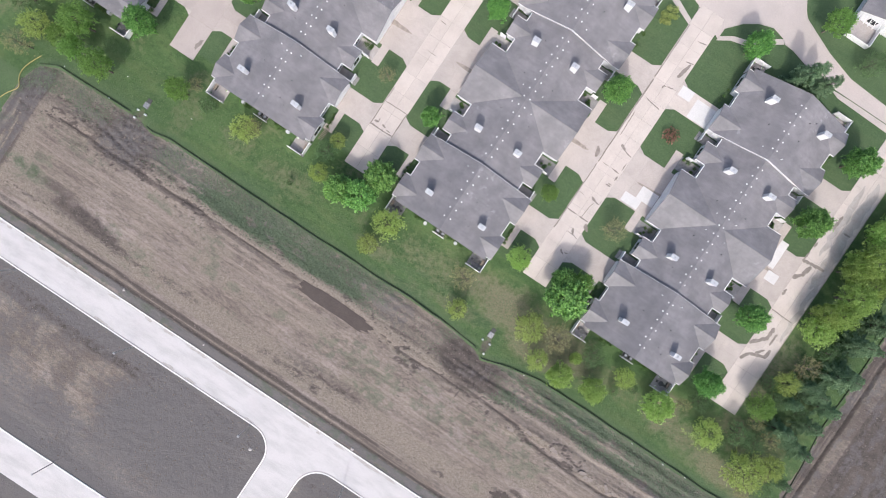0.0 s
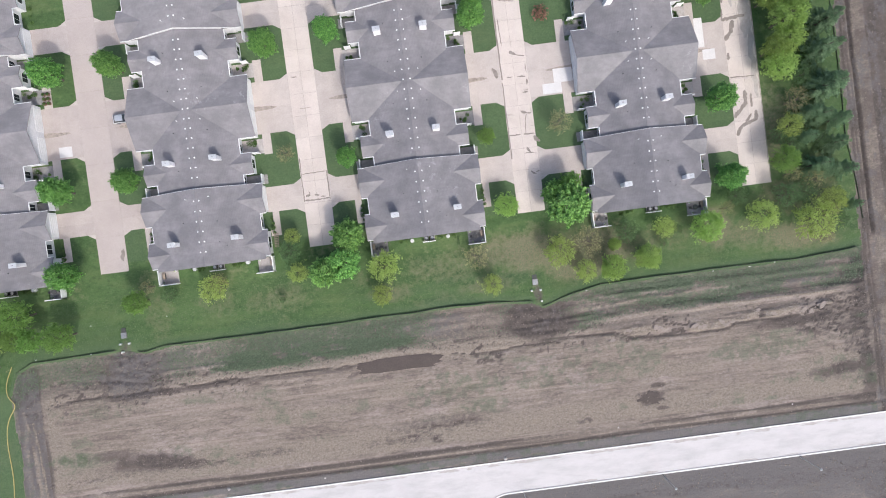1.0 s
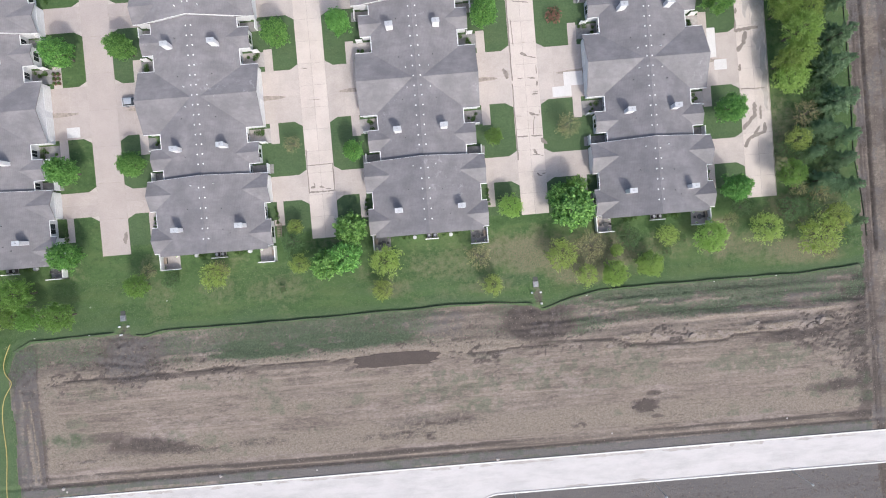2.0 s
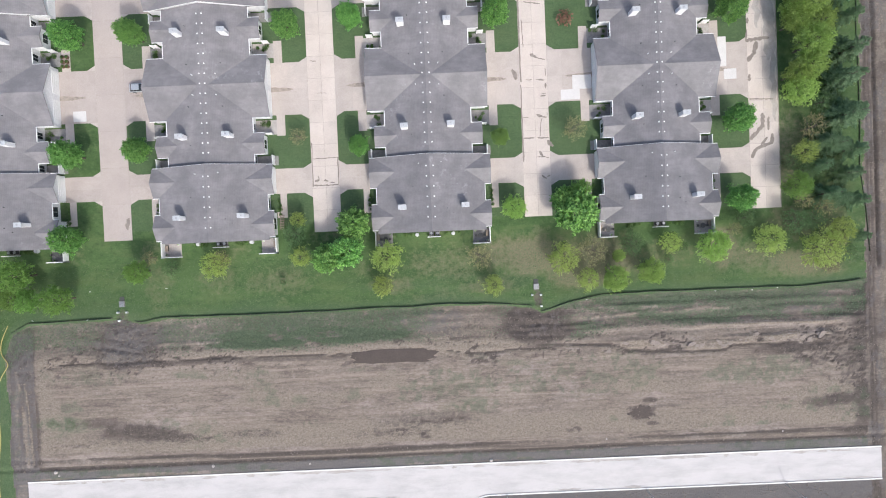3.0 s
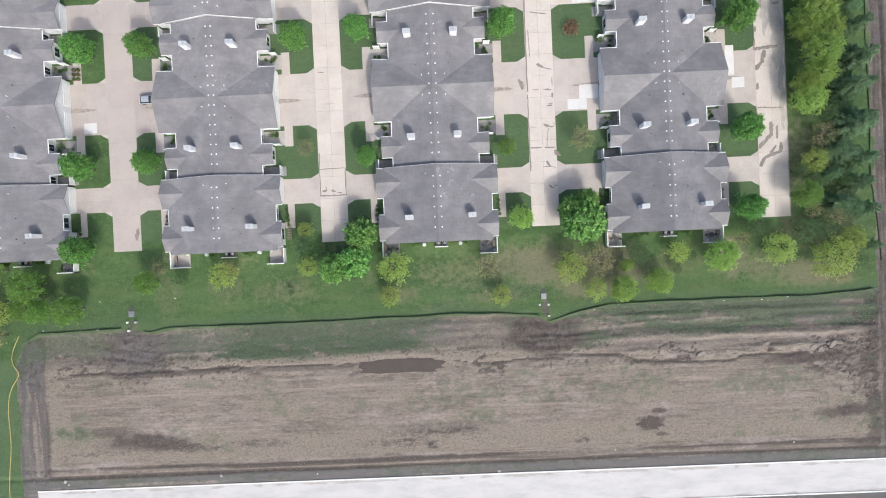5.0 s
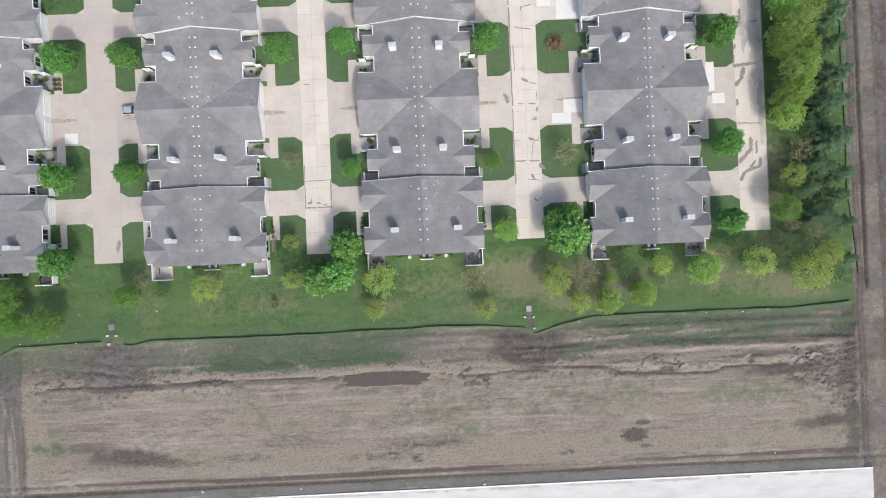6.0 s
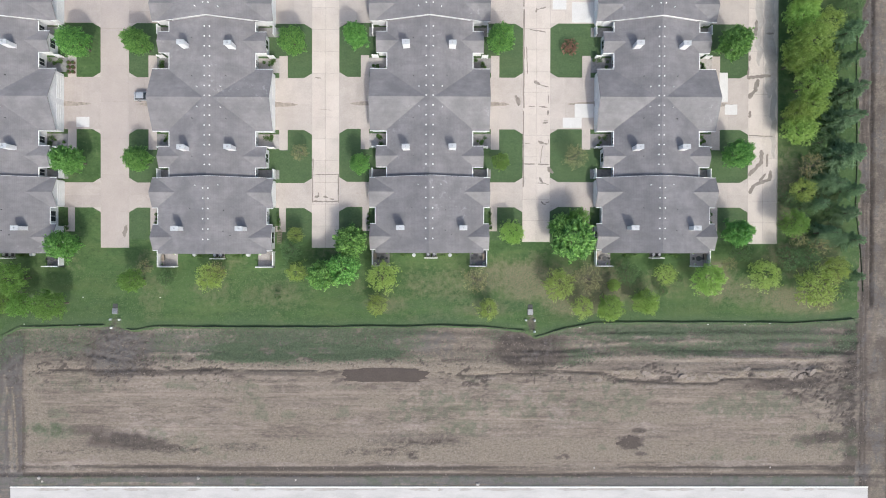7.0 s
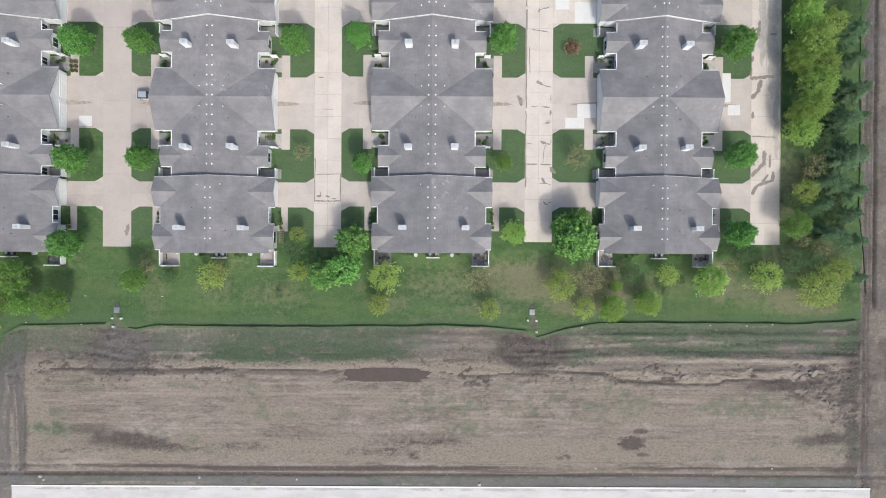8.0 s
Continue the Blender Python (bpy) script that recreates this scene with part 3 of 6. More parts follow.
    lines = fbm(X + 2 * n4, Y, 0.9, 14, 71)
    wet += 0.85 * step(-X + 2.5 * (n4 - 0.5), 89.5, 91) * (X > -97) * (Y < -18) * step(lines, 0.3, 0.65) * 0.8
    cuts = fbm(X + 3 * n3, Y + 1.2 * n5, 7, 2.6, 83, 3)
    cuts = (1 - step(np.abs(cuts - 0.5), 0.004, 0.022)) * field
    near_rill = np.exp(-((Y + 26.5) / 3.0) ** 2)
    wet += cuts * (0.25 * (Y > -45) * (Y < -20) + 0.6 * near_rill)
    wet += step(d, 0.1, 0.5) * (1 - step(d, 6.5, 9.5)) * 0.40 * (Y > -27)
    rill_y = -26.4 + 0.7 * (fbm(X, Y * 0, 12, 1, 8) - 0.5) + 0.6 * (fbm(X, Y * 0, 2.4, 1, 9) - 0.5) - 0.9 * step(X, -3, 6)
    channel = 0.55 * np.exp(-((Y - rill_y + 0.75) / 0.55) ** 4) * step(X, -79, -74) * (1 - step(X, -24, -20))
    course = np.interp(X, [10, 16, 23, 30, 35.3, 39.3, 45, 53, 57, 60.3, 61.6, 65.5, 70.6, 76.7, 79.3, 86], [-27.2, -27.1, -26.9, -26.8, -26.8, -28.4, -28.9, -29.2, -29.3, -29.1, -28.2, -28.1, -28.3, -28.0, -26.8, -26.4])
    rill_y = np.where(X > 12, course + 0.5 * (fbm(X, Y * 0, 2.4, 1, 9) - 0.5), rill_y)
    rill = np.exp(-((Y - rill_y) / (0.10 + 0.15 * lattice(X * 0.3, X * 0, 4))) ** 2) * ((X < -20) | (X > -3.5)) * (X > -86) * (X < 86)
    # darker in the hollows between the bank's ridges
    wet = wet * (1 - np.clip(crust, 0, 1)) + 0.5 * np.clip(fbm(X + 4 * n4, Y, 26, 1.1, 101, 3) - 0.42, -1, 0) * -6 * step(d, 0.5, 2) * (Y > -27) * (X > 0)
    pale_track = np.exp(-((X + 93.6 - 0.6 * (n4 - 0.5) + 0.06 * (Y + 35)) / 0.26) ** 2) + np.exp(-((X + 92.4 - 0.6 * (n4 - 0.5) + 0.06 * (Y + 35)) / 0.26) ** 2)
    pale_track *= (Y < -30) * (Y > -48) * step(n5, 0.25, 0.5)
    straw = np.clip(straw + 0.9 * pale_track + 0.8 * np.exp(-((X + 88.9 - 1.2 * (n3 - 0.5)) / 0.6) ** 2) * (Y < -26) * (Y > -44), 0, 1)
    wet = np.clip(wet * (1 - 0.8 * np.clip(stripes + pale_track, 0, 1)) + rill + channel, 0, 1) * (~west)
    wet = np.where(east, np.clip(0.42 + 0.25 * step(n3, 0.35, 0.6) + 0.3 * (X > 97.5), 0, 1), wet)
    sway = 0.9 * (fbm(X * 0, Y, 1, 9, 75) - 0.5)
    ruts = 1.6 * np.exp(-((X - 93.9 - 0.4 * sway) / 0.34) ** 4) * step(Y, -13, -10) + 0.45 * np.exp(-((X - 91.9 - sway) / 0.3) ** 2) + 0.35 * np.exp(-((X - 92.8 - sway) / 0.25) ** 2)
    straw = np.where(east, np.clip(0.3 * (X < 98.5) * step(fbm(X, Y, 0.8, 9, 72), 0.4, 0.6) + 1.0 * np.exp(-((X - 95.2 - 0.5 * sway - 1.2 * (n4 - 0.5)) / 0.9) ** 2) * step(n5, 0.38, 0.56), 0, 1) * (1 - np.clip(ruts, 0, 1)), straw)
    # shade of the ditch line put into the soil colour; ruts darkened as well
    wet = np.where(east, np.clip(wet + 1.1 * ruts, 0, 1), wet)
    straw *= 1 - 0.8 * np.clip(rill, 0, 1)
    weed *= 1 - 0.9 * np.clip(stripes + pads, 0, 1)
    bare = step(X, 24, 30) * (1 - step(X, 80, 88)) * step(-Y, 23.8, 25.2) * (1 - step(-Y, 28.6, 30.2)) * (1 - np.clip(pads + stripes, 0, 1))
    straw *= 1 - 0.85 * bare
    wet = np.clip(wet + 0.36 * bare, 0, 1)
    weed *= 1 - blob(X, Y, 19, -22, 7, 4.5, n3, 0.4)
    # lawn: dry ground under trees, a rich band along the edge
    dry = np.zeros_like(X)
    for x, y, rx, ry, k in ((-49, -8, 5, 4, 0.4), (20, -7, 8, 5, 0.9), (9, -13, 6, 2, 0.6), (60, -7, 4, 4, 0.9), (78, -11, 9, 3, 0.9), (30, -12, 7, 3, 0.9),
                            (0, -8, 9, 4, 0.45), (-36, -10, 7, 3, 0.45), (75, 12, 5, 9, 0.6), (76, -2, 6, 4, 0.6), (84, -2, 4, 8, 0.5), (47, -8, 8, 3, 0.4), (-12, -12, 5, 2, 0.6), (31, -8.5, 12, 5, 0.85), (66, -9, 7, 3, 0.6), (12, -6, 6, 4, 0.7)):
        dry = np.maximum(dry, k * blob(X, Y, x, y, rx, ry, n3, 0.6))
    dry = np.maximum(dry, 0.35 * step(n4, 0.55, 0.75) * (Y < 0))
    rich = np.clip((1 - step(Y - yf, 0.3, 2.2)) * 0.9 + 0.8 * (Y > 2) * (np.abs(X) < 70) + 0.4 * (Y < -10) * step(n1, 0.5, 0.6), 0, 1) * lawn
    # relief
    Z = (n2 - 0.5) * 0.16 + (n5 - 0.5) * 0.10
    Z = Z * (1 - 0.85 * lawn) * (~((np.abs(X) > 119) | (np.abs(Y) > 106)))
    Z -= 0.28 * step(d, -0.2, 1.0) * (1 - step(d, 5, 9)) * field
    Z += 0.10 * np.exp(-((Y + 48.1) / 0.7) ** 2) - 0.25 * np.exp(-((Y + 49.1) / 0.4) ** 2) + 0.36 * stripes
    Z -= 0.30 * rill + 0.14 * cuts * (0.3 + near_rill)
    ridge = fbm(X + 4 * n4, Y, 26, 1.1, 101, 3)
    bank = step(d, 0.5, 2.0) * (1 - step(-Y, 26, 28)) * field
    Z += 0.95 * (ridge - 0.5) * bank * step(X + 30 * (n4 - 0.5), -40, 40)
    Z += 0.18 * crust + 0.10 * pads
    Z -= 0.30 * furrow
    rut = -0.42 * ruts * east
    Z += rut + 0.06 * np.sin(X * 3.2) * ((X > -97) & (X < -90.5) & (Y < -20))
    dist = 0.45 * blob(X, Y, 86, -28, 8, 9, n4, 0.5) + 0.6 * blob(X, Y, -70, -22, 6, 5, n4, 0.5) + 0.7 * blob(X, Y, 19, -21, 6, 4, n4, 0.5) + 0.5 * blob(X, Y, -83, -25, 9, 3, n4, 0.5) + 0.6 * blob(X, Y, -57, -43.8, 6, 0.9, n4, 0.4) + 0.6 * blob(X, Y, -44, -43.2, 7, 1.1, n4, 0.4) + 0.55 * blob(X, Y, -14, -44.3, 8, 0.9, n4, 0.4) + 0.5 * blob(X, Y, -80, -44.2, 10, 0.6, n4, 0.4) + 0.3 * blob(X, Y, 60, -38.3, 3, 1, n4, 0.5) + 0.4 * blob(X, Y, 55.4, -43, 1.6, 1.5, n4, 0.5) + 0.4 * blob(X, Y, 61.4, -44.3, 2, 0.9, n4, 0.5)
    Z += 1.1 * (fbm(X + 2 * n4, Y + 2 * n3, 2.2, 0.9, 61) - 0.5) * np.clip(dist, 0, 1)
    flat = (Y > -59.5) * (Y < -51.0) * (np.abs(X) < 97) + (np.abs(X + 2) < 7) * (Y < -58) + (Y < -89) * 1.0
    Z *= 1 - np.clip(flat, 0, 1)
    pool = np.maximum(blob(X, Y, -12.2, -27.5, 10.6, 2.3, n3 * 0.2 + 0.4, 0.12), blob(X, Y, 41.4, -42.0, 3.4, 2.2, n3 * 0.2 + 0.4, 0.2))
    Z = Z * (1 - pool) - 0.10 * pool
    Z *= near
    verts = np.stack([X, Y, Z], -1).reshape(-1, 3)
    h, w = X.shape
    i = np.arange(h * w).reshape(h, w)
    quads = np.stack([i[:-1, :-1], i[:-1, 1:], i[1:, 1:], i[1:, :-1]], -1).reshape(-1, 4)
    me = bpy.data.meshes.new("ground")
    me.from_pydata(verts.tolist(), [], quads.tolist())
    grit = step(-Y, 49.1 + 0.6 * n3, 49.8) * (1 - step(-Y, 52, 52.4)) * step(fbm(X, Y, 20, 0.8, 19), 0.3, 0.5)
    grit = np.maximum(grit, 0.9 * step(-Y, 58.3, 58.8) * (1 - step(-Y, 61 + 2 * n1, 63 + 2 * n1)))
    grit = np.maximum(grit, np.clip(blob(X, Y, -24, -71.5, 15, 8, n4, 0.6) + 0.7 * step(-Y, 85.5, 87.5) + 0.62 * (Y < -59) * (1 - 0.75 * blob(X, Y, -50, -70, 24, 6.5, n4, 0.7)) + 0.15 * (Y < -63) * step(n3, 0.3, 0.6), 0, 1))
    grit = np.maximum(grit, 0.45 * step(d, 0.5, 2) * (1 - step(d, 5, 9)) * step(n4, 0.35, 0.6)) * (1 - lawn) * (1 - np.clip(stripes + pads, 0, 1))
    grit = np.where(east, 0.5 * step(fbm(X, Y, 1.3, 4, 73), 0.4, 0.6), grit)
    grit = np.maximum(grit, np.clip(0.6 * blob(X, Y, -70, -21.5, 6, 5.5, n3, 0.6) + 0.55 * (X < -90.5) * (X > -97) * (Y < -19), 0, 1) * (1 - lawn) * (1 - np.clip(pale_track, 0, 1)))
    ga = me.attributes.new("grit", "FLOAT", "POINT")
    ga.data.foreach_set("value", (grit * np.ones_like(X)).ravel().astype(np.float32))
    for nm, chans in (("zone", (weed, straw, wet)), ("turf", (lawn, dry, rich))):
        at = me.color_attributes.new(nm, "FLOAT_COLOR", "POINT")
        at.data.foreach_set("color", np.stack([*(np.clip(c, 0, 1) * np.ones_like(X) for c in chans), np.ones_like(X)], -1).ravel().astype(np.float32))
    me.materials.append(M_GROUND)
    me.polygons.foreach_set("use_smooth", [True] * len(me.polygons))
    ob = new("ground", me)
    scatter(X, Y, Z, weed, lawn, np.clip(wet + 0.6 * dist + 0.8 * rill + 0.3 * straw, 0, 1) * (1 - lawn) * (1 - np.clip(flat, 0, 1)), near * (flat < 0.5))
    tagged(ob, "graded brown soil, dry straw crust and mown green lawn", "ground", kind="structure")
    return xs, ys, Z


GRID_X, GRID_Y, GRID_Z = build_ground()


def ground_z(x, y):
    """The ground's height at the nearest grid points."""
    i = np.clip(np.searchsorted(GRID_X, x), 0, len(GRID_X) - 1)
    j = np.clip(np.searchsorted(GRID_Y, y), 0, len(GRID_Y) - 1)
    return GRID_Z[j, i]


def lumps(name, spots, length, width, height, turn, material, label, seed):
    """Angular clods or plates strewn over patches (x, y, half length, half width, count), joined."""
    rng = np.random.default_rng(seed)
    px, py = [], []
    for x, y, rx, ry, count in spots:
        a, r = rng.uniform(0, 6.283, count), np.sqrt(rng.random(count))
        px.append(x + rx * r * np.cos(a))
        py.append(y + ry * r * np.sin(a))
    px, py = np.concatenate(px), np.concatenate(py)
    n = len(px)
    k = 9
    a = np.arange(k) / k * 6.283 + rng.uniform(-0.3, 0.3, (n, k))
    s = rng.uniform(0.45, 1.2, (n, 1)) ** 1.3
    u, v = np.cos(a) * length * s * rng.uniform(0.8, 1.1, (n, k)), np.sin(a) * width * s * rng.uniform(0.8, 1.1, (n, k))
    th = np.radians(turn) + rng.normal(0, 0.35, (n, 1))
    x, y = px[:, None] + u * np.cos(th) - v * np.sin(th), py[:, None] + u * np.sin(th) + v * np.cos(th)
    z = ground_z(px, py)[:, None]
    top = z + height * rng.uniform(0.5, 1.2, (n, 1)) * np.ones((1, k)) + rng.uniform(-0.25, 0.25, (n, k)) * height
    cx, cy = px[:, None], py[:, None]
    ring_lo = np.stack([x, y, z - 0.25 + 0 * x], -1)
    ring_hi = np.stack([cx + (x - cx) * 0.86, cy + (y - cy) * 0.86, top], -1)
    verts = np.concatenate([ring_lo, ring_hi], 1).reshape(-1, 3)
    faces = []
    for i in range(n):
        b = i * 2 * k
        faces += [(b + q, b + (q + 1) % k, b + k + (q + 1) % k, b + k + q) for q in range(k)]
        faces.append(tuple(range(b + k, b + 2 * k)))
    me = bpy.data.meshes.new(name)
    me.from_pydata(verts.tolist(), [], faces)
    me.materials.append(material)
    tagged(new(name, me), label, "soil", kind="stuff")


M_PLATE = surface("dry mud plates", (0.250, 0.212, 0.186), (0.195, 0.164, 0.144), 0.95, 0, 4, 0.6, 0.8, 0.3)
M_CLUMP = surface("damp mud clods", (0.148, 0.126, 0.112), (0.108, 0.091, 0.081), 0.95, 0, 4, 0.7, 0.8, 0.3)
lumps("mud_plates", [(34.4, -28.3, 1.3, 0.6, 3), (41.6, -27.0, 4.0, 0.5, 3), (53.7, -27.7, 1.8, 0.7, 4), (59.0, -28.0, 2.2, 0.6, 4), (63.2, -27.4, 1.8, 0.4, 3),
                     (66.4, -26.5, 1.3, 0.5, 3), (69.9, -27.3, 2.5, 0.4, 3), (73.7, -26.6, 3.6, 0.5, 4), (78.0, -27.5, 1.8, 0.4, 2), (81.0, -26.2, 2.0, 0.4, 2)],
      1.05, 0.50, 0.04, 6, M_PLATE, "pale cracked plates of dry mud along the washed-out rill", 5)
lumps("mud_clods", [(86, -29, 6.0, 4.5, 55), (80, -31, 6, 2.6, 22), (90.3, -24, 2.2, 6, 30), (90, -37, 1.8, 7, 24), (-70, -22, 4.0, 5, 60), (-70.5, -18.4, 1.0, 1.8, 14)],
      0.55, 0.10, 0.08, 24, M_CLUMP, "torn dark clods of damp mud", 6)
lumps("tracked_clods", [(-57, -43.8, 5.5, 0.8, 70), (-44, -43.2, 6.5, 0.9, 80), (-14, -44.3, 8, 0.8, 80), (-80, -44.2, 9, 0.5, 60), (57, -38.6, 6, 0.8, 40), (83, -43.5, 5, 1.2, 40), (48, -45, 6, 0.8, 30), (-30, -35, 40, 7, 40)],
      0.20, 0.13, 0.08, 0, M_CLOD, "small brown clods turned up by tracks", 7)

def puddle(x, y, rx, ry, square, top, seed, label):
    """A flat muddy pool with an uneven rim."""
    rnd = random.Random(seed)
    a0, a1 = rnd.uniform(0, 6), rnd.uniform(0, 6)
    rim = []
    for a in range(56):
        th = 2 * math.pi * a / 56
        c, q = math.cos(th), math.sin(th)
        w = 1 + 0.05 * math.sin(5 * th + a0) + 0.05 * math.sin(9 * th + a1) + rnd.uniform(-0.03, 0.03)
        w *= 1 + (0.22 * math.sin(3 * th + a1) + 0.18 * math.sin(7 * th + a0) + rnd.uniform(-0.26, 0.18)) * (rx < 5)
        rim.append((x + rx * w * math.copysign(abs(c) ** square, c), y + ry * w * math.copysign(abs(q) ** (0.5 + square / 2), q)))
    b = bmesh.new()
    prism(b, rim, top - 0.2, top)
    tagged(part("puddle", b, M_MUD, None), label, "puddle", kind="structure")


puddle(-12.2, -27.45, 9.2, 1.5, 0.45, -0.055, 1, "long shallow muddy brown puddle in the field")
puddle(41.3, -42.1, 2.4, 1.3, 0.9, -0.055, 5, "small dark muddy puddle in the field")

# ---- white road ----
def kerb_run(parent, pts, w=0.28, h=0.17, material=None):
    """A kerb along a line of plan points."""
    bm = bmesh.new()
    k = len(pts)
    lft, rgt = [], []
    for i, p in enumerate(pts):
        a, b = Vector(pts[max(i - 1, 0)]), Vector(pts[min(i + 1, k - 1)])
        t = (b - a).normalized()
        nrm = Vector((-t.y, t.x))
        lft.append(Vector(p) + nrm * w / 2)
        rgt.append(Vector(p) - nrm * w / 2)
    rows = [[bm.verts.new((l.x, l.y, 0.0)), bm.verts.new((l.x, l.y, h)), bm.verts.new((r.x, r.y, h)), bm.verts.new((r.x, r.y, 0.0))] for l, r in zip(lft, rgt)]
    for a, b in zip(rows, rows[1:]):
        for q in range(3):
            bm.faces.new((a[q], a[q + 1], b[q + 1], b[q]))
    bm.faces.new(rows[0])
    bm.faces.new(rows[-1][::-1])
    return part("kerb", bm, material or M_KERB, parent)


def arc(cx, cy, r, a0, a1, k=8):
    return [(cx + r * math.cos(radians(a0 + (a1 - a0) * i / k)), cy + r * math.sin(radians(a0 + (a1 - a0) * i / k))) for i in range(k + 1)]


ROAD_N, ROAD_S = -51.8, -58.9
bm = bmesh.new()
prism(bm, [(-93.2, ROAD_S), (-12.4, ROAD_S), *arc(-12.4, ROAD_S - 5.6, 5.6, 90, 0), (-6.8, -84), *arc(-12.4, -84.8, 5.6, 0, -90), (-120, -90.4), (-120, -98.6), (120, -98.6), (120, -90.4),
           *arc(7.6, -84.8, 5.6, 270, 180), (2.0, -84), *arc(7.6, ROAD_S - 5.6, 5.6, 180, 90), (93.5, ROAD_S), (93.5, ROAD_N), (-93.2, ROAD_N)], -0.02, 0.045)
road = tagged(part("road", bm, M_ROAD, None), "newly poured near-white concrete street without traffic", "road", kind="structure")
kerb_run(road, [(-93.2, ROAD_N), (93.5, ROAD_N)])
kerb_run(road, [(-93.2, ROAD_S), (-12.4, ROAD_S), *arc(-12.4, ROAD_S - 5.6, 5.6, 90, 0), (-6.8, -84), *arc(-12.4, -84.8, 5.6, 0, -90), (-120, -90.4)])
kerb_run(road, [(93.5, ROAD_S), (7.6, ROAD_S), *arc(7.6, ROAD_S - 5.6, 5.6, 90, 180), (2.0, -84), *arc(7.6, -84.8, 5.6, 180, 270), (120, -90.4)])

kerb_run(road, [(-93.2, ROAD_N - 0.24), (93.5, ROAD_N - 0.24)], 0.12, 0.051, M_SPILL)
kerb_run(road, [(-93.2, ROAD_S + 0.24), (-12.4, ROAD_S + 0.24), *arc(-12.4, ROAD_S - 5.6, 5.84, 90, 0), (-6.56, -84)], 0.12, 0.051, M_SPILL)
kerb_run(road, [(93.5, ROAD_S + 0.24), (7.6, ROAD_S + 0.24), *arc(7.6, ROAD_S - 5.6, 5.84, 90, 180), (1.76, -84)], 0.12, 0.051, M_SPILL)

# mud spilled over the road's edges
rnd = random.Random(31)
for i in range(64):
    bm = bmesh.new()
    x, north = rnd.uniform(-88, 90), rnd.random() < 0.75
    y, w, hh = (ROAD_N - 0.55 if north else ROAD_S + 0.5), rnd.uniform(0.5, 3.4), rnd.uniform(0.12, 0.42)
    prism(bm, [(x + w * math.cos(j / 13 * 6.283) * rnd.uniform(0.4, 1.2), y + hh * math.sin(j / 13 * 6.283) * rnd.uniform(0.4, 1.2)) for j in range(13)], 0.03, 0.048 + 0.0004 * i)
    part("mud_spill", bm, M_SPILL, road, "dry mud smeared over the concrete")

# ---- lanes, driveways and paths ----
LANES = [(-73.6, -67.5, 0.1), (-28.05, -22.15, 0.2), (17.6, 23.55, 1.6), (66.7, 73.2, 1.3)]
HOUSES = [(-93.8, -0.3), (-48.3, -0.3), (-2.5, 0.0), (45.5, 0.1)]
slab_cache = {}


def slab(parent, x0, x1, y0, y1, material, top=0.075):
    """One concrete panel with a small gap round it; panels of one size share a mesh."""
    key = (round(x1 - x0, 3), round(y1 - y0, 3), material.name, top)
    if key not in slab_cache:
        bm = bmesh.new()
        a, b, g = (x1 - x0) / 2, (y1 - y0) / 2, 0.022
        box(bm, -a + g, a - g, -b + g, b - g, 0.0, top, 0.015)
        slab_cache[key] = part("slab", bm, material, parent)
        slab_cache[key].location = ((x0 + x1) / 2, (y0 + y1) / 2, 0)
        return slab_cache[key]
    return again(slab_cache[key], pose((x0 + x1) / 2, (y0 + y1) / 2, 0), parent)


def build_lane(x0, x1, y_end, y_top, tone):
    bm = bmesh.new()
    prism(bm, [(x0, y_end), (x1, y_end), (x1, y_top), (x0, y_top)], -0.02, 0.055)
    lane = tagged(part("lane", bm, M_JOINT, None), tone, "lane", kind="structure")
    west_lane = x0 < -60
    rows = round((y_top - y_end) / (8.0 if west_lane else 4.6))
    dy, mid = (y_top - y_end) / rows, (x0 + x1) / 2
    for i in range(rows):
        for a, b in (((x0, x1),) if west_lane else ((x0, mid), (mid, x1))):
            slab(lane, a, b, y_end + i * dy, y_end + (i + 1) * dy, M_LANE_DIM if west_lane else M_LANE)
    return lane


lanes = []
for k, (x0, x1, ye) in enumerate(LANES):
    lanes.append(build_lane(x0, x1, ye, 71.0, ("shared tan concrete lane between the houses", "shared tan concrete lane with cracked joints",
                                                "shared concrete lane with dark tar-patched joints", "shared concrete lane stained by dark mud")[k]))


def tar(lane, x, y, w, h, seed):
    """A dark stain: a ragged broken band for a long one, a few overlapping ragged spots for a short one."""
    rnd = random.Random(seed)
    bm = bmesh.new()
    long_x, size = w > h, max(w, h)
    thin = min(w, h)
    spots = max(2, int(size / max(thin * 0.6, 0.35)))
    z = 0.077
    for i in range(spots):
        f = (i + 0.5) / spots - 0.5
        if rnd.random() < 0.04:
            continue
        cx = x + (f * w if long_x else rnd.uniform(-0.2, 0.2) * w)
        cy = y + (rnd.uniform(-0.2, 0.2) * h if long_x else f * h)
        a = 1.5 * size / spots * rnd.uniform(0.7, 1.25)
        b = thin * rnd.uniform(0.25, 0.6)
        z += 0.0007
        k = 13
        prism(bm, [(cx + (a if long_x else b) * math.cos(2 * math.pi * j / k) * rnd.uniform(0.45, 1.2), cy + (b if long_x else a) * math.sin(2 * math.pi * j / k) * rnd.uniform(0.45, 1.2)) for j in range(k)], 0.06, z)
    part("tar_patch", bm, M_TAR, lane, "dark mud and tar stain")


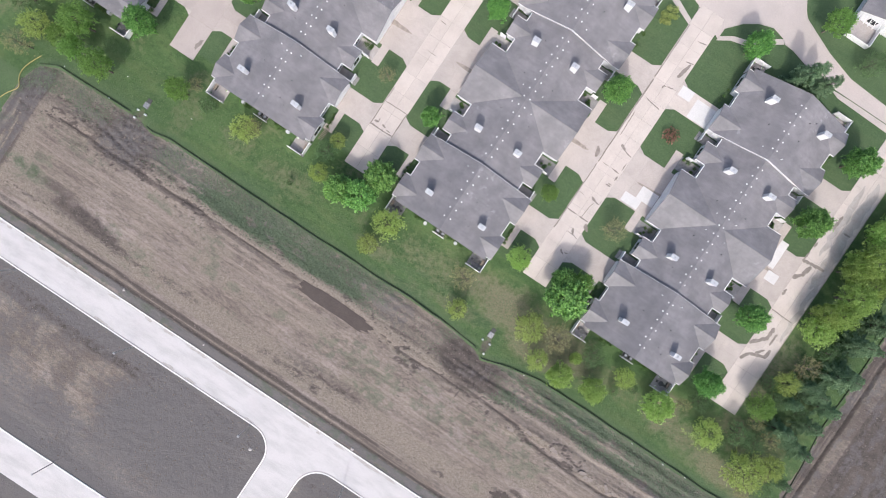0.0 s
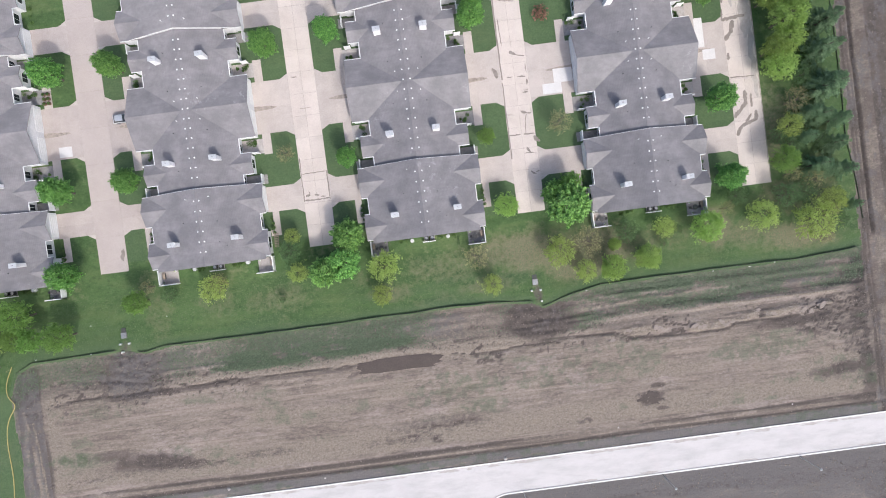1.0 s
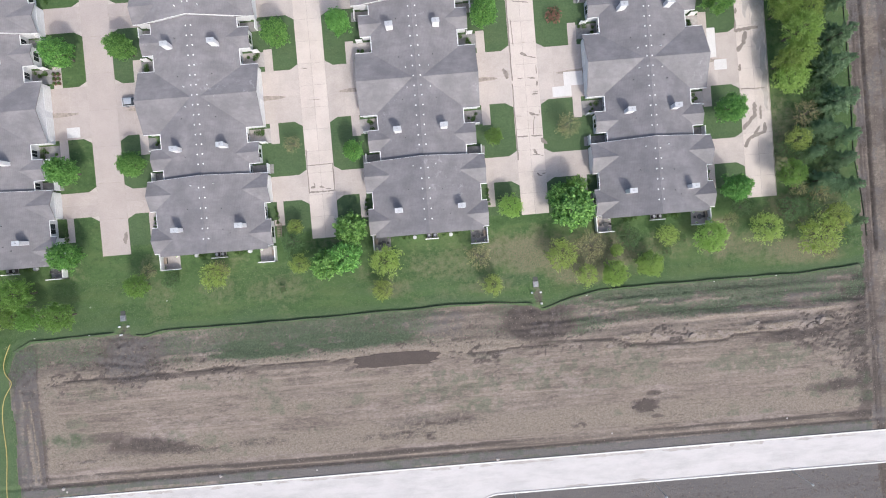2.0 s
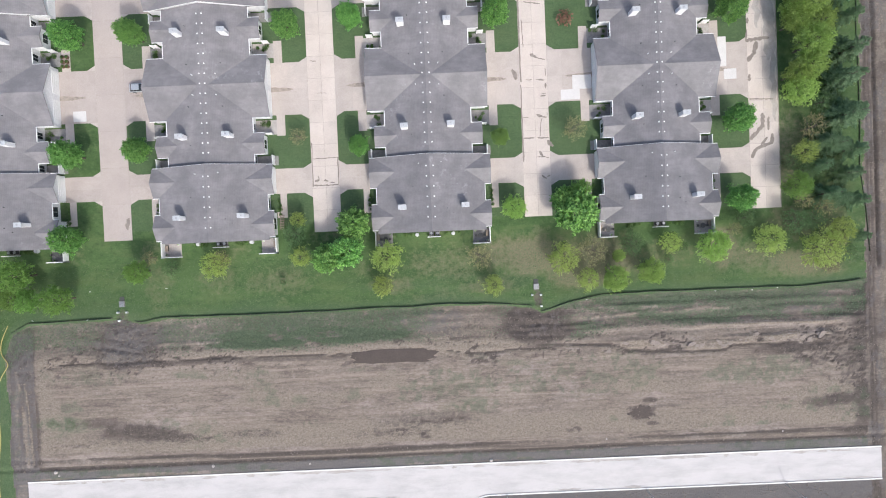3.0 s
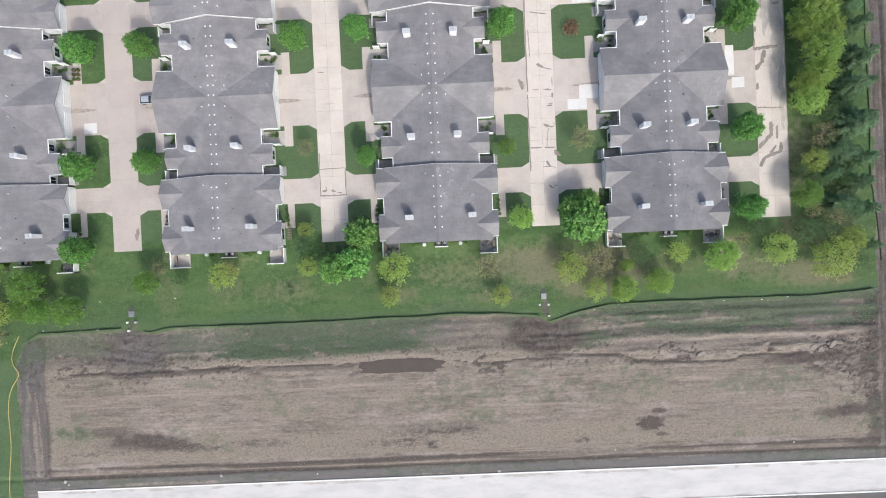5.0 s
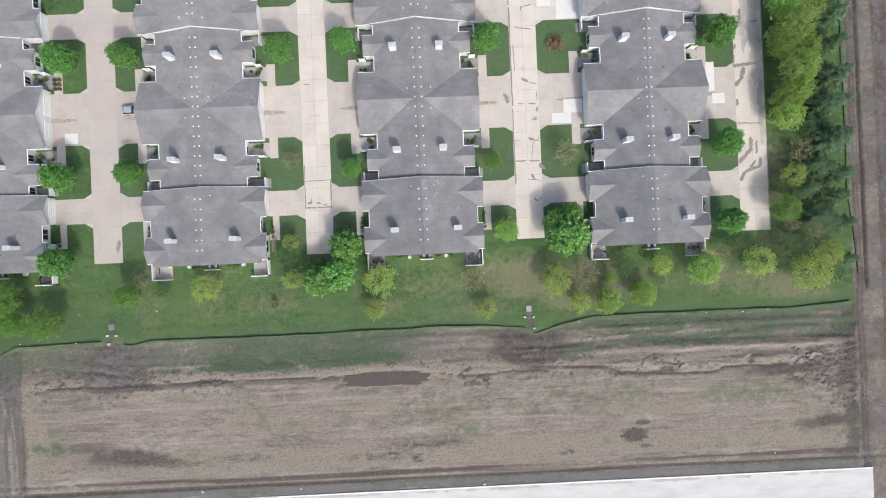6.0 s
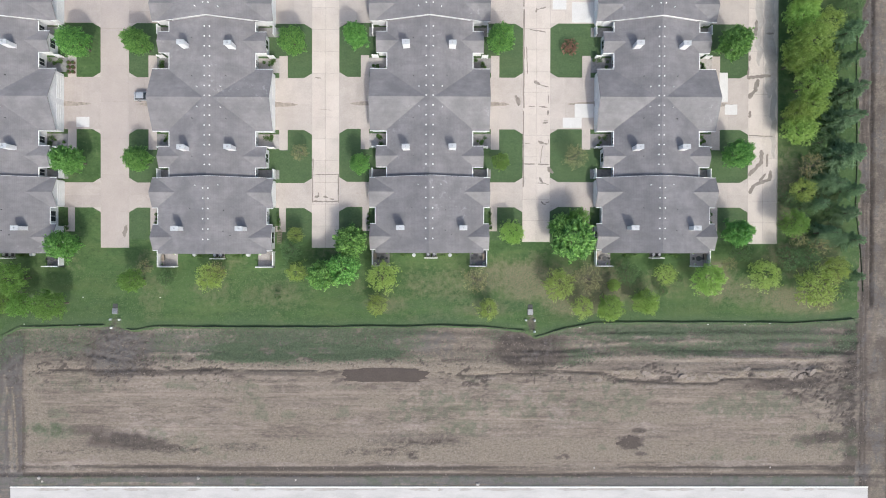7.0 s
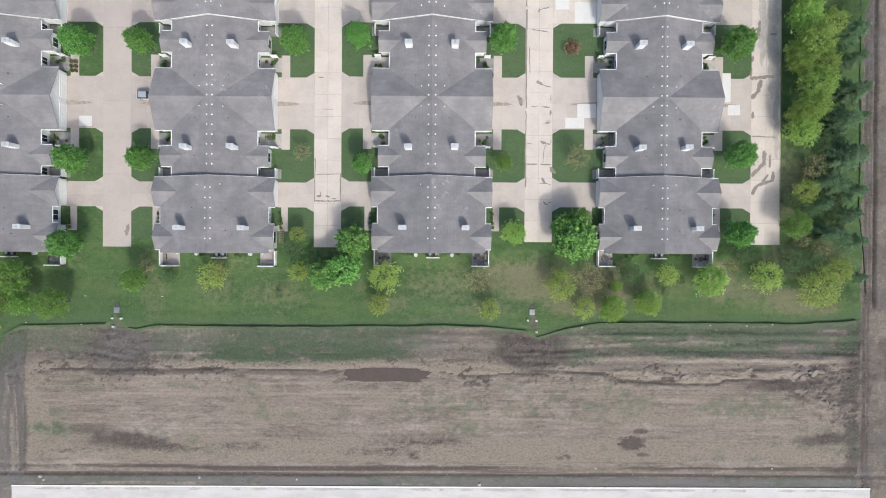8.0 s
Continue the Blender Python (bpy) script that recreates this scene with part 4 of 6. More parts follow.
def seal_line(lane, x, y0, y1, w, seed):
    """A narrow dark sealed joint along the lane."""
    rnd = random.Random(seed)
    bm = bmesh.new()
    k = max(3, int((y1 - y0) / 1.2))
    lo = [(x + rnd.uniform(-0.05, 0.05), y0 + (y1 - y0) * i / k) for i in range(k + 1)]
    prism(bm, [(a - w / 2 * rnd.uniform(0.5, 1.1), b) for a, b in lo] + [(a + w / 2 * rnd.uniform(0.5, 1.1), b) for a, b in lo[::-1]], 0.06, 0.0785)
    part("sealed_joint", bm, M_TAR, lane, "dark sealed joint")


seal_line(lanes[2], 17.78, 13.5, 30.0, 0.32, 1)
seal_line(lanes[2], 17.78, 30.6, 52.0, 0.36, 2)
seal_line(lanes[2], 17.78, 52.6, 66.0, 0.3, 3)
seal_line(lanes[1], -27.85, 10.0, 19.5, 0.26, 4)
seal_line(lanes[1], -22.35, 10.0, 16.2, 0.3, 5)
seal_line(lanes[3], 73.05, 2.0, 60.0, 0.14, 6)


def stroke(lane, pts, w):
    """A ragged dark smear of mud and tar along a short line."""
    rnd = random.Random(int(pts[0][0] * 91 + pts[0][1] * 17))
    line = [Vector(pts[0])]
    for a, b in zip(pts, pts[1:]):
        a, b = Vector(a), Vector(b)
        k = max(2, int((b - a).length / 0.3))
        line += [a.lerp(b, (i + 1) / k) for i in range(k)]
    lft, rgt = [], []
    for i, p in enumerate(line):
        t = (line[min(i + 1, len(line) - 1)] - line[max(i - 1, 0)]).normalized()
        end = min(1.0, 0.35 + 0.5 * min(i, len(line) - 1 - i))
        for side, far in ((1, lft), (-1, rgt)):
            far.append(p + Vector((-t.y, t.x)) * side * w / 2 * end * rnd.uniform(0.55, 1.25) + Vector((rnd.uniform(-0.05, 0.05), rnd.uniform(-0.05, 0.05))))
    bm = bmesh.new()
    top = 0.0776 + 0.0022 * rnd.random()
    rows = [[bm.verts.new((q.x, q.y, z)) for q, z in ((a, 0.06), (a, top), (b, top), (b, 0.06))] for a, b in zip(lft, rgt)]
    for r0, r1 in zip(rows, rows[1:]):
        for q in range(3):
            bm.faces.new((r0[q], r0[q + 1], r1[q + 1], r1[q]))
    bm.faces.new(rows[0]), bm.faces.new(rows[-1][::-1])
    part("tar_patch", bm, M_TAR, lane, "dark mud and tar stain")


stroke(lanes[2], [(20.0, 36.5), (20.6, 36.1), (21.4, 35.7)], 0.90)
stroke(lanes[2], [(21.3, 35.7), (22.3, 35.4), (23.2, 35.2)], 0.25)
stroke(lanes[2], [(18.8, 31.0), (20.3, 31.0)], 0.16)
stroke(lanes[2], [(21.2, 31.0), (23.0, 30.8)], 0.34)
stroke(lanes[2], [(21.9, 27.4), (23.1, 27.5)], 0.40)
stroke(lanes[2], [(22.2, 27.9), (23.1, 27.9)], 0.30)
stroke(lanes[2], [(20.9, 23.5), (21.7, 23.2), (22.3, 23.0)], 0.55)
stroke(lanes[2], [(22.2, 22.9), (23.2, 22.9)], 0.35)
stroke(lanes[2], [(23.2, 23.9), (23.2, 22.9)], 0.20)
stroke(lanes[2], [(22.1, 22.7), (21.7, 21.3), (21.5, 18.7)], 0.16)
stroke(lanes[2], [(17.8, 18.5), (20.4, 18.5)], 0.30)
stroke(lanes[2], [(20.9, 18.5), (23.3, 18.4)], 0.36)
stroke(lanes[2], [(23.1, 17.9), (23.6, 17.1), (24.3, 16.5)], 0.80)
stroke(lanes[2], [(21.3, 15.7), (21.6, 15.0), (22.1, 14.4)], 0.60)
stroke(lanes[2], [(20.5, 14.4), (22.1, 14.4), (23.3, 14.1)], 0.22)
stroke(lanes[2], [(21.6, 10.4), (22.2, 9.9), (22.7, 9.7)], 0.45)
stroke(lanes[2], [(22.6, 10.1), (23.4, 10.3)], 0.25)
stroke(lanes[2], [(23.1, 30.2), (23.0, 29.1)], 0.50)
stroke(lanes[2], [(16.0, 33.4), (16.6, 32.3), (16.7, 31.1)], 0.90)
stroke(lanes[2], [(17.9, 23.0), (19.3, 22.9)], 0.14)
stroke(lanes[2], [(23.1, 33.6), (23.2, 31.6)], 0.14)
stroke(lanes[1], [(-27.9, 10.3), (-25.2, 10.2), (-22.4, 10.3)], 0.34)
stroke(lanes[1], [(-27.9, 16.0), (-22.4, 16.1)], 0.20)
stroke(lanes[1], [(-27.5, 11.2), (-26.5, 11.4)], 0.70)
stroke(lanes[1], [(-25.6, 11.3), (-24.5, 11.1)], 0.60)
stroke(lanes[1], [(-24.2, 10.8), (-23.2, 10.7)], 0.35)
stroke(lanes[1], [(-26.7, 12.3), (-26.5, 11.2)], 0.20)
stroke(lanes[1], [(-27.4, 37.0), (-26.0, 36.9)], 0.20)
stroke(lanes[1], [(-26.3, 30.1), (-23.8, 30.0)], 0.12)
stroke(lanes[3], [(66.3, 37.4), (68.8, 37.7), (71.6, 37.9)], 0.75)
stroke(lanes[3], [(68.8, 37.2), (68.2, 34.7), (66.7, 33.0)], 0.95)
stroke(lanes[3], [(66.8, 39.8), (66.5, 37.4)], 0.40)
stroke(lanes[3], [(66.8, 24.9), (72.1, 24.7)], 0.32)
stroke(lanes[3], [(69.7, 21.8), (69.5, 19.0), (68.0, 17.3), (66.8, 16.2)], 0.90)
stroke(lanes[3], [(71.7, 17.3), (71.4, 15.3), (68.2, 14.2), (67.0, 12.2)], 0.85)
stroke(lanes[3], [(67.0, 42.4), (66.9, 41.0)], 0.50)
stroke(lanes[3], [(67.1, 30.2), (67.0, 28.7)], 0.70)
stroke(lanes[3], [(69.2, 15.0), (70.6, 16.6)], 0.60)
stroke(lanes[3], [(70.6, 47.0), (72.2, 47.1)], 0.40)
stroke(lanes[3], [(68.4, 50.0), (68.2, 46.5)], 0.70)
stroke(lanes[3], [(70.9, 21.0), (70.8, 18.0)], 0.50)
stroke(lanes[2], [(22.0, 55.0), (22.5, 57.5), (22.8, 58.9)], 0.8)
stroke(lanes[2], [(21.3, 63.9), (23.3, 64.3)], 0.3)
stroke(lanes[2], [(18.9, 47.7), (22.6, 47.1)], 0.26)
stroke(lanes[2], [(20.4, 51.9), (22.7, 52.5)], 0.3)
stroke(lanes[2], [(21.5, 58.9), (23.3, 59.2)], 0.25)
stroke(lanes[2], [(20.4, 51.3), (20.6, 52.3)], 0.5)
stroke(lanes[2], [(18.6, 37.9), (18.4, 43.9)], 0.2)
# broad ragged grey bands, darker than the lane's concrete
for x, y0, y1, w in ((72.2, 20, 46, 1.5), (71.2, 33, 60, 2.4), (68.9, 40, 58, 1.6)):
    rnd = random.Random(int(y1))
    bm = bmesh.new()
    k = int((y1 - y0) / 1.1)
    mid = [(x + rnd.uniform(-0.3, 0.3), y0 + (y1 - y0) * i / k, min(1.0, 0.25 + 0.3 * min(i, k - i))) for i in range(k + 1)]
    prism(bm, [(a - w / 2 * c * rnd.uniform(0.6, 1.1), b) for a, b, c in mid] + [(min(73.1, a + w / 2 * c * rnd.uniform(0.6, 1.1)), b) for a, b, c in mid[::-1]], 0.06, 0.0765 + 0.0002 * (int(y1) % 3))
    part("mud_film", bm, M_FILM, lanes[3], "thin grey film over the concrete")
for x, y, w, h in ((-68.4, 3.6, 0.9, 1.6),):
    tar(lanes[0], x, y, w, h, int(x * 91 + y * 17))


def driveway(house_x, lane_x, y0, y1, flare_lo, flare_hi, split, material, label):
    """A concrete driveway from a garage to the lane, with flared corners at the lane."""
    s = 1 if lane_x > house_x else -1
    f = 1.7
    pts = [(house_x, y0), (lane_x - s * f, y0), (lane_x, y0 - (f * 0.6 if flare_lo else 0)), (lane_x, y1 + (f * 0.6 if flare_hi else 0)), (lane_x - s * f, y1), (house_x, y1)]
    bm = bmesh.new()
    prism(bm, pts, -0.02, 0.05)
    d = tagged(part("driveway", bm, M_DRIVE, None), label, "driveway", kind="structure")
    cols = max(2, round(abs(lane_x - house_x) / 3.6))
    for i in range(cols):
        xa, xb = sorted((house_x + (lane_x - s * 0.02 - house_x) * i / cols, house_x + (lane_x - s * 0.02 - house_x) * (i + 1) / cols))
        for j in range(split):
            slab(d, xa, xb, y0 + (y1 - y0) * j / split, y0 + (y1 - y0) * (j + 1) / split, material, 0.068)
    return d


def path_strip(pts, label="narrow concrete walk beside the lawn"):
    bm = bmesh.new()
    prism(bm, pts, -0.02, 0.06)
    tagged(part("walkway", bm, M_DRIVE, None), label, "walkway", kind="structure")


for k, (cx, dy) in enumerate(HOUSES):
    for side in (-1, 1):
        lane = LANES[k] if side == 1 else (LANES[k - 1] if k > 0 else None)
        if lane is None:
            continue
        lx = lane[0] if side == 1 else lane[1]
        if k == 0 or side == 1:
            lx = LANES[k][0]
        gx = cx + side * 12.3
        pale = k == 3 and side == -1
        drive = M_DRIVE_DIM if k == 0 or (k == 1 and side == -1) else M_DRIVE
        driveway(gx, lx, 9.1 + dy, 14.5 + dy, True, True, 2, drive, "tan concrete driveway to a single garage")
        driveway(gx, lx, 26.0 + dy, 37.2 + dy, True, True, 2, drive, "wide tan concrete driveway shared by two garages")
        driveway(gx, lx, 48.9 + dy, 54.3 + dy, True, True, 2, M_LANE if pale else drive, "concrete driveway to the end garage")
        a, b = cx + side * 13.2, cx + side * 15.0
        for y0, y1 in ((21.6 + dy, 26.3 + dy), (37.0 + dy, 41.9 + dy)):
            path_strip([(a, y0), (b, y0), (b, y1), (a, y1)])
        path_strip([(cx + side * 12.4, 3.9 + dy), (cx + side * 14.6, 3.9 + dy), (cx + side * 14.6, 9.2 + dy), (cx + side * 13.2, 9.2 + dy), (cx + side * 13.2, 5.2 + dy), (cx + side * 12.4, 5.2 + dy)])
        # the weedy gravel strip in the middle of the wide driveway, tapering toward the lane
        bm = bmesh.new()
        yj, far_x, jig = 31.45 + dy, 4.9 if k in (1, 2) else 5.8, random.Random(k * 7 + side)
        edge = [(0.0, 0.55), (0.9, 0.5), (1.8, 0.46), (2.8, 0.42), (3.8, 0.34), (far_x - 0.5, 0.2), (far_x, 0.04)]
        prism(bm, [(gx + side * a, yj + b * jig.uniform(0.8, 1.1)) for a, b in edge] + [(gx + side * a, yj - b * jig.uniform(0.8, 1.1)) for a, b in edge[::-1]], 0.03, 0.073)
        tagged(part("gravel_strip", bm, M_STRIP, None), "weedy brown gravel strip between two driveways", "gravel strip", kind="structure")

for x0, x1, y0, y1 in ((26.3, 30.4, 26.4, 28.6), (28.9, 33.0, 28.62, 31.6), (60.4, 62.2, 32.2, 38.5), (61.6, 64.3, 29.4, 31.6), (-78.8, -76.0, 26.1, 28.3), (24.0, 27.0, 52.0, 54.4), (28.2, 33.0, 49.2, 53.6)):
    bm = bmesh.new()
    box(bm, x0, x1, y0, y1, 0.03, 0.082, 0.01)
    tagged(part("new_slab", bm, M_DRIVE_NEW, None), "newly replaced pale concrete slab in the driveway", "slab", kind="structure")

# the street at the lanes' far end
bm = bmesh.new()
prism(bm, [(-120, 71.0), (15.8, 71.0), (17.6, 70.3), (24.4, 66.8), (24.5, 69.4), (27.3, 72.5), (30.2, 74.4), (33.3, 75.4), (36.4, 74.6), (37.2, 73.8), (39.6, 73.6), (43.2, 72.6), (46.2, 72.0), (50.4, 71.65), (120, 71.4),
           (120, 74.8), (63, 74.6), (53.1, 75.3), (46.2, 77.4), (40.9, 79.7), (38.2, 80.9), (37.0, 82.2), (35.8, 84.2), (36, 98), (16, 98), (15, 79), (-120, 79)], -0.02, 0.04)
street = tagged(part("street", bm, M_STREET, None), "tan concrete residential street with a junction", "street", kind="structure")
kerb_run(street, [(24.45, 66.8), (24.5, 69.4), (27.3, 72.5), (30.2, 74.4), (33.3, 75.4), (36.4, 74.6), (37.2, 73.8), (39.6, 73.6), (43.2, 72.6), (46.2, 72.0), (50.4, 71.65)], 0.16, 0.09, M_DRIVE)
kerb_run(street, [(35.8, 84.2), (37.0, 82.2), (38.2, 80.9), (40.9, 79.7), (46.2, 77.4), (53.1, 75.3), (63, 74.6), (120, 74.8)], 0.2, 0.1, M_DRIVE)
kerb_run(street, [(15.8, 71.0), (17.2, 70.6), (17.62, 69.6), (17.6, 55.6)], 0.14, 0.1, M_DRIVE)
for pts, label in (([(24.4, 66.3), (27.1, 68.0), (30.3, 68.8), (32.7, 70.6), (37.1, 73.6), (36.4, 74.5), (32.2, 71.9), (29.7, 69.9), (27.0, 69.1), (24.5, 67.4)], "curving pale concrete pavement across the lawn"),
                   ([(50.6, 71.3), (53.1, 70.4), (66, 70.0), (120, 69.6), (120, 71.2), (66, 71.4), (56, 71.45)], "straight tan concrete pavement beside the street"),
                   ([(11.4, 68.4), (17.5, 65.9), (17.55, 67.0), (12.0, 69.6), (11.8, 71.0), (10.8, 71.0)], "short curved concrete walk over the lawn")):
    bm = bmesh.new()
    prism(bm, pts, -0.02, 0.055)
    tagged(part("pavement", bm, M_DRIVE, None), label, "pavement", kind="structure")

# ---- houses ----
PITCH = 0.305
RIDGE_END, RIDGE_MID = 6.48, 5.77
AXIS = 31.65          # the middle of a house, about which its two halves mirror


def mirror_y(y):
    return 2 * AXIS - y


def roof_profile(half, z_eave, z_ridge, thick=0.2):
    return [(-half, z_eave), (0, z_ridge), (half, z_eave), (half, z_eave - thick), (0, z_ridge - thick), (-half, z_eave - thick)]


def gutter(house, x0, x1, y0, y1, z):
    bm = bmesh.new()
    box(bm, x0, x1, y0, y1, z - 0.16, z - 0.02, 0.015)
    part("gutter", bm, M_WHITE, house, "white metal gutter")


def window(house, x, y, z, w, h, face):
    """A white-framed window on a wall that faces (fx, fy)."""
    fx, fy = face
    fr = bmesh.new()
    if fx:
        box(fr, x - 0.05, x + 0.05, y - w / 2 - 0.09, y + w / 2 + 0.09, z - 0.09, z + h + 0.09)
    else:
        box(fr, x - w / 2 - 0.09, x + w / 2 + 0.09, y - 0.05, y + 0.05, z - 0.09, z + h + 0.09)
    f = part("window", fr, M_WHITE, house, "white window frame")
    for k in (-1, 1):
        g = bmesh.new()
        c, hw = k * w / 4, w / 4 - 0.04
        if fx:
            box(g, x + fx * 0.03 - 0.03, x + fx * 0.03 + 0.03, y + c - hw, y + c + hw, z, z + h)
        else:
            box(g, x + c - hw, x + c + hw, y + fy * 0.03 - 0.03, y + fy * 0.03 + 0.03, z, z + h)
        part("pane", g, M_GLASS, f, "dark glass pane")


def garage_door(house, x, y, w, s):
    bm = bmesh.new()
    for i in range(4):
        box(bm, x - 0.04, x + 0.04, y - w / 2, y + w / 2, 0.06 + i * 0.54, 0.06 + i * 0.54 + 0.52, 0.012)
    part("garage_door", bm, M_WHITE, house, "white panelled garage door")


def build_house(cx, dy):
    h = empty("house", cx, dy)
    tagged(h, "long low house of joined units, grey shingle roof and white siding", "house", "row of grey-roofed houses")
    # roofs: two end modules a little higher than the middle one
    ends = ((-0.75, 15.2), (mirror_y(15.2), mirror_y(-0.75)))
    for y0, y1 in ends:
        bm = bmesh.new()
        profile(bm, roof_profile(11.4, 3.0, RIDGE_END), y0, y1)
        part("roof", bm, M_SHINGLE, h, "grey shingle gable roof of an end unit")
    bm = bmesh.new()
    profile(bm, roof_profile(9.0, 3.02, RIDGE_MID), 15.2, mirror_y(15.2))
    part("roof", bm, M_SHINGLE, h, "grey shingle gable roof of the middle units")
    gables = [(12.0, 3.1, 12.75, 0.446), (2.62, 2.7, 12.6, 0.446), (19.58, 2.18, 11.35, 0.40)]
    gables += [(mirror_y(y), a, b, c) for y, a, b, c in gables] + [(AXIS - 0.1, 6.5, 12.65, 0.397)]
    for y, half, out, slope in gables:
        bm = bmesh.new()
        z0 = 2.9
        profile(bm, [(y + s, z) for s, z in roof_profile(half, z0, z0 + half * slope, 0.16)], -out, out, "x")
        part("gable_roof", bm, M_SHINGLE, h, "grey shingle cross gable")
        # gable walls under the rakes, and rake boards
        bm = bmesh.new()
        w = half - 0.3
        profile(bm, [(y - w, 0.0), (y - w, z0 + 0.3 * slope - 0.18), (y, z0 + half * slope - 0.19), (y + w, z0 + 0.3 * slope - 0.18), (y + w, 0.0)], -out + 0.35, out - 0.35, "x")
        part("wall", bm, M_SIDING, h)
        for s in (-1, 1):
            bm = bmesh.new()
            xa, xb = sorted((s * (out - 0.08), s * (out - 0.02)))
            profile(bm, [(y + q, z - 0.03) for q, z in roof_profile(half, z0, z0 + half * slope, 0.24)], xa, xb, "x")
            part("rake_board", bm, M_WHITE, h, "white rake board")
            for e in (-1, 1):
                xa, xb = sorted((s * (8.6 if half < 2.5 or half > 6 else 11.3), s * out))
                ya, yb = sorted((y + e * half, y + e * (half + 0.14)))
                gutter(h, xa, xb, ya, yb, z0)
    # core walls
    for y0, y1, half, zr in ((-0.35, 15.0, 11.05, RIDGE_END), (mirror_y(15.0), mirror_y(-0.35), 11.05, RIDGE_END), (15.0, mirror_y(15.0), 8.65, RIDGE_MID)):
        bm = bmesh.new()
        ze = 3.0 - 0.22 + 0.35 * PITCH
        profile(bm, [(-half, 0), (-half, ze), (0, zr - 0.22), (half, ze), (half, 0)], y0, y1)
        part("wall", bm, M_SIDING, h)
    # trim where an end roof stands above the middle one, and on the outer gable ends
    for y0, y1, zl in ((15.2, 15.25, 0.18), (mirror_y(15.25), mirror_y(15.2), 0.18), (-0.80, -0.75, 0.14), (mirror_y(-0.75), mirror_y(-0.80), 0.14)):
        bm = bmesh.new()
        profile(bm, roof_profile(11.4, 3.0, RIDGE_END, zl), y0, y1)
        inner = 10 < y0 < 60
        part("rake_board", bm, M_WHITE if inner else M_SHINGLE, h, "white rake board" if inner else "grey metal drip edge")
    # eave gutters in the recesses
    for s in (-1, 1):
        for y0, y1 in ((15.3, 17.3), (21.9, 25.0)):
            for a, b in ((y0, y1), (mirror_y(y1), mirror_y(y0))):
                xa, xb = sorted((s * 9.0, s * 9.19))
                gutter(h, xa, xb, a, b, 3.02)
        for a, b in ((5.4, 8.8), (mirror_y(8.8), mirror_y(5.4))):
            xa, xb = sorted((s * 11.4, s * 11.54))
            gutter(h, xa, xb, a, b, 3.0)
    # chimneys
    for x, y in ((-5.9, 4.4), (7.0, 4.4), (-4.85, 21.0), (4.7, 21.1)):
        for yy in (y, mirror_y(y)):
            zr = (RIDGE_END if y < 15 else RIDGE_MID) - abs(x) * PITCH
            bm = bmesh.new()
            box(bm, x - 0.72, x + 0.72, yy - 0.42, yy + 0.42, zr - 0.6, zr + 2.5, 0.03)
            c = part("chimney", bm, M_SIDING, h, "white boxed chimney")
            bm = bmesh.new()
            box(bm, x - 0.8, x + 0.8, yy - 0.5, yy + 0.5, zr + 2.5, zr + 2.58, 0.02)
            part("cap", bm, M_CAP, c, "light grey metal cap")
            bm = bmesh.new()
            tube(bm, (x, yy, zr + 2.55), (x, yy, zr + 2.75), 0.14, 0.14, 8)
            part("flue", bm, M_METAL, c, "grey flue pipe")
    # white domed vents in pairs along the ridge
    first = None
    rows = [2.2 + 2.1 * i for i in range(6)] + [mirror_y(2.2 + 2.1 * i) for i in range(6)] + [17.6 + 2.03 * i for i in range(15)]
    for y in rows:
        for s in (-1, 1):
            zr = (RIDGE_MID if 15.2 < y < mirror_y(15.2) else RIDGE_END) - 0.72 * PITCH
            m = pose(s * 0.72, y, zr, 0, s * math.degrees(math.atan(PITCH)), 0)
            if first is None:
                bm = bmesh.new()
                bmesh.ops.create_uvsphere(bm, u_segments=8, v_segments=4, radius=0.17, matrix=Matrix.Diagonal((1, 1, 0.75, 1)))
                first = part("roof_vent", bm, M_WHITE, h, "small white domed roof vent")
                first.matrix_basis = m
            else:
                again(first, m)
    # plumbing pipes through the roof
    for x, y, tall in ((-2.3, 13.3, 0.5), (2.4, 13.4, 0.5), (-3.6, 8.6, 0.3), (3.4, 8.2, 0.3), (-2.2, 29.6, 0.5), (2.6, 29.5, 0.5), (-3.4, 36.0, 0.35), (3.6, 36.1, 0.35), (4.6, 3.0, 0.25), (-3.4, 19.4, 0.3), (3.3, 3.9, 0.25)):
        for yy in (y, mirror_y(y)):
            zr = (RIDGE_END if yy < 15.2 or yy > mirror_y(15.2) else RIDGE_MID) - abs(x) * PITCH
            if abs(yy - AXIS) < 6:
                zr = max(zr, 2.9 + (6.5 - abs(yy - AXIS + 0.1)) * 0.397)
            bm = bmesh.new()
            tube(bm, (x, yy, zr - 0.1), (x, yy, zr + tall), 0.09, 0.09, 6)
            part("vent_pipe", bm, M_WHITE if tall > 0.4 else M_DARK, h, "short plumbing vent pipe")
    # garage doors and windows
    for s in (-1, 1):
        for y, w in ((28.4, 5.0), (34.7, 5.0), (12.0, 4.9), (mirror_y(12.0), 4.9)):
            x = s * (12.32 if abs(y - AXIS) < 8 else 12.42)
            garage_door(h, x, y, w, s)
        for yy in (2.62, mirror_y(2.62)):
            window(h, s * 12.27, yy, 1.0, 2.4, 1.3, (s, 0))
        for yy in (19.58, mirror_y(19.58)):
            window(h, s * 11.02, yy, 0.9, 1.9, 1.4, (s, 0))
        for yy in (7.1, mirror_y(7.1)):
            window(h, s * 11.07, yy, 0.9, 2.2, 1.4, (s, 0))
        for yy in (23.4, mirror_y(23.4), 16.4, mirror_y(16.4)):
            window(h, s * 8.67, yy, 0.8, 1.4, 1.5, (s, 0))
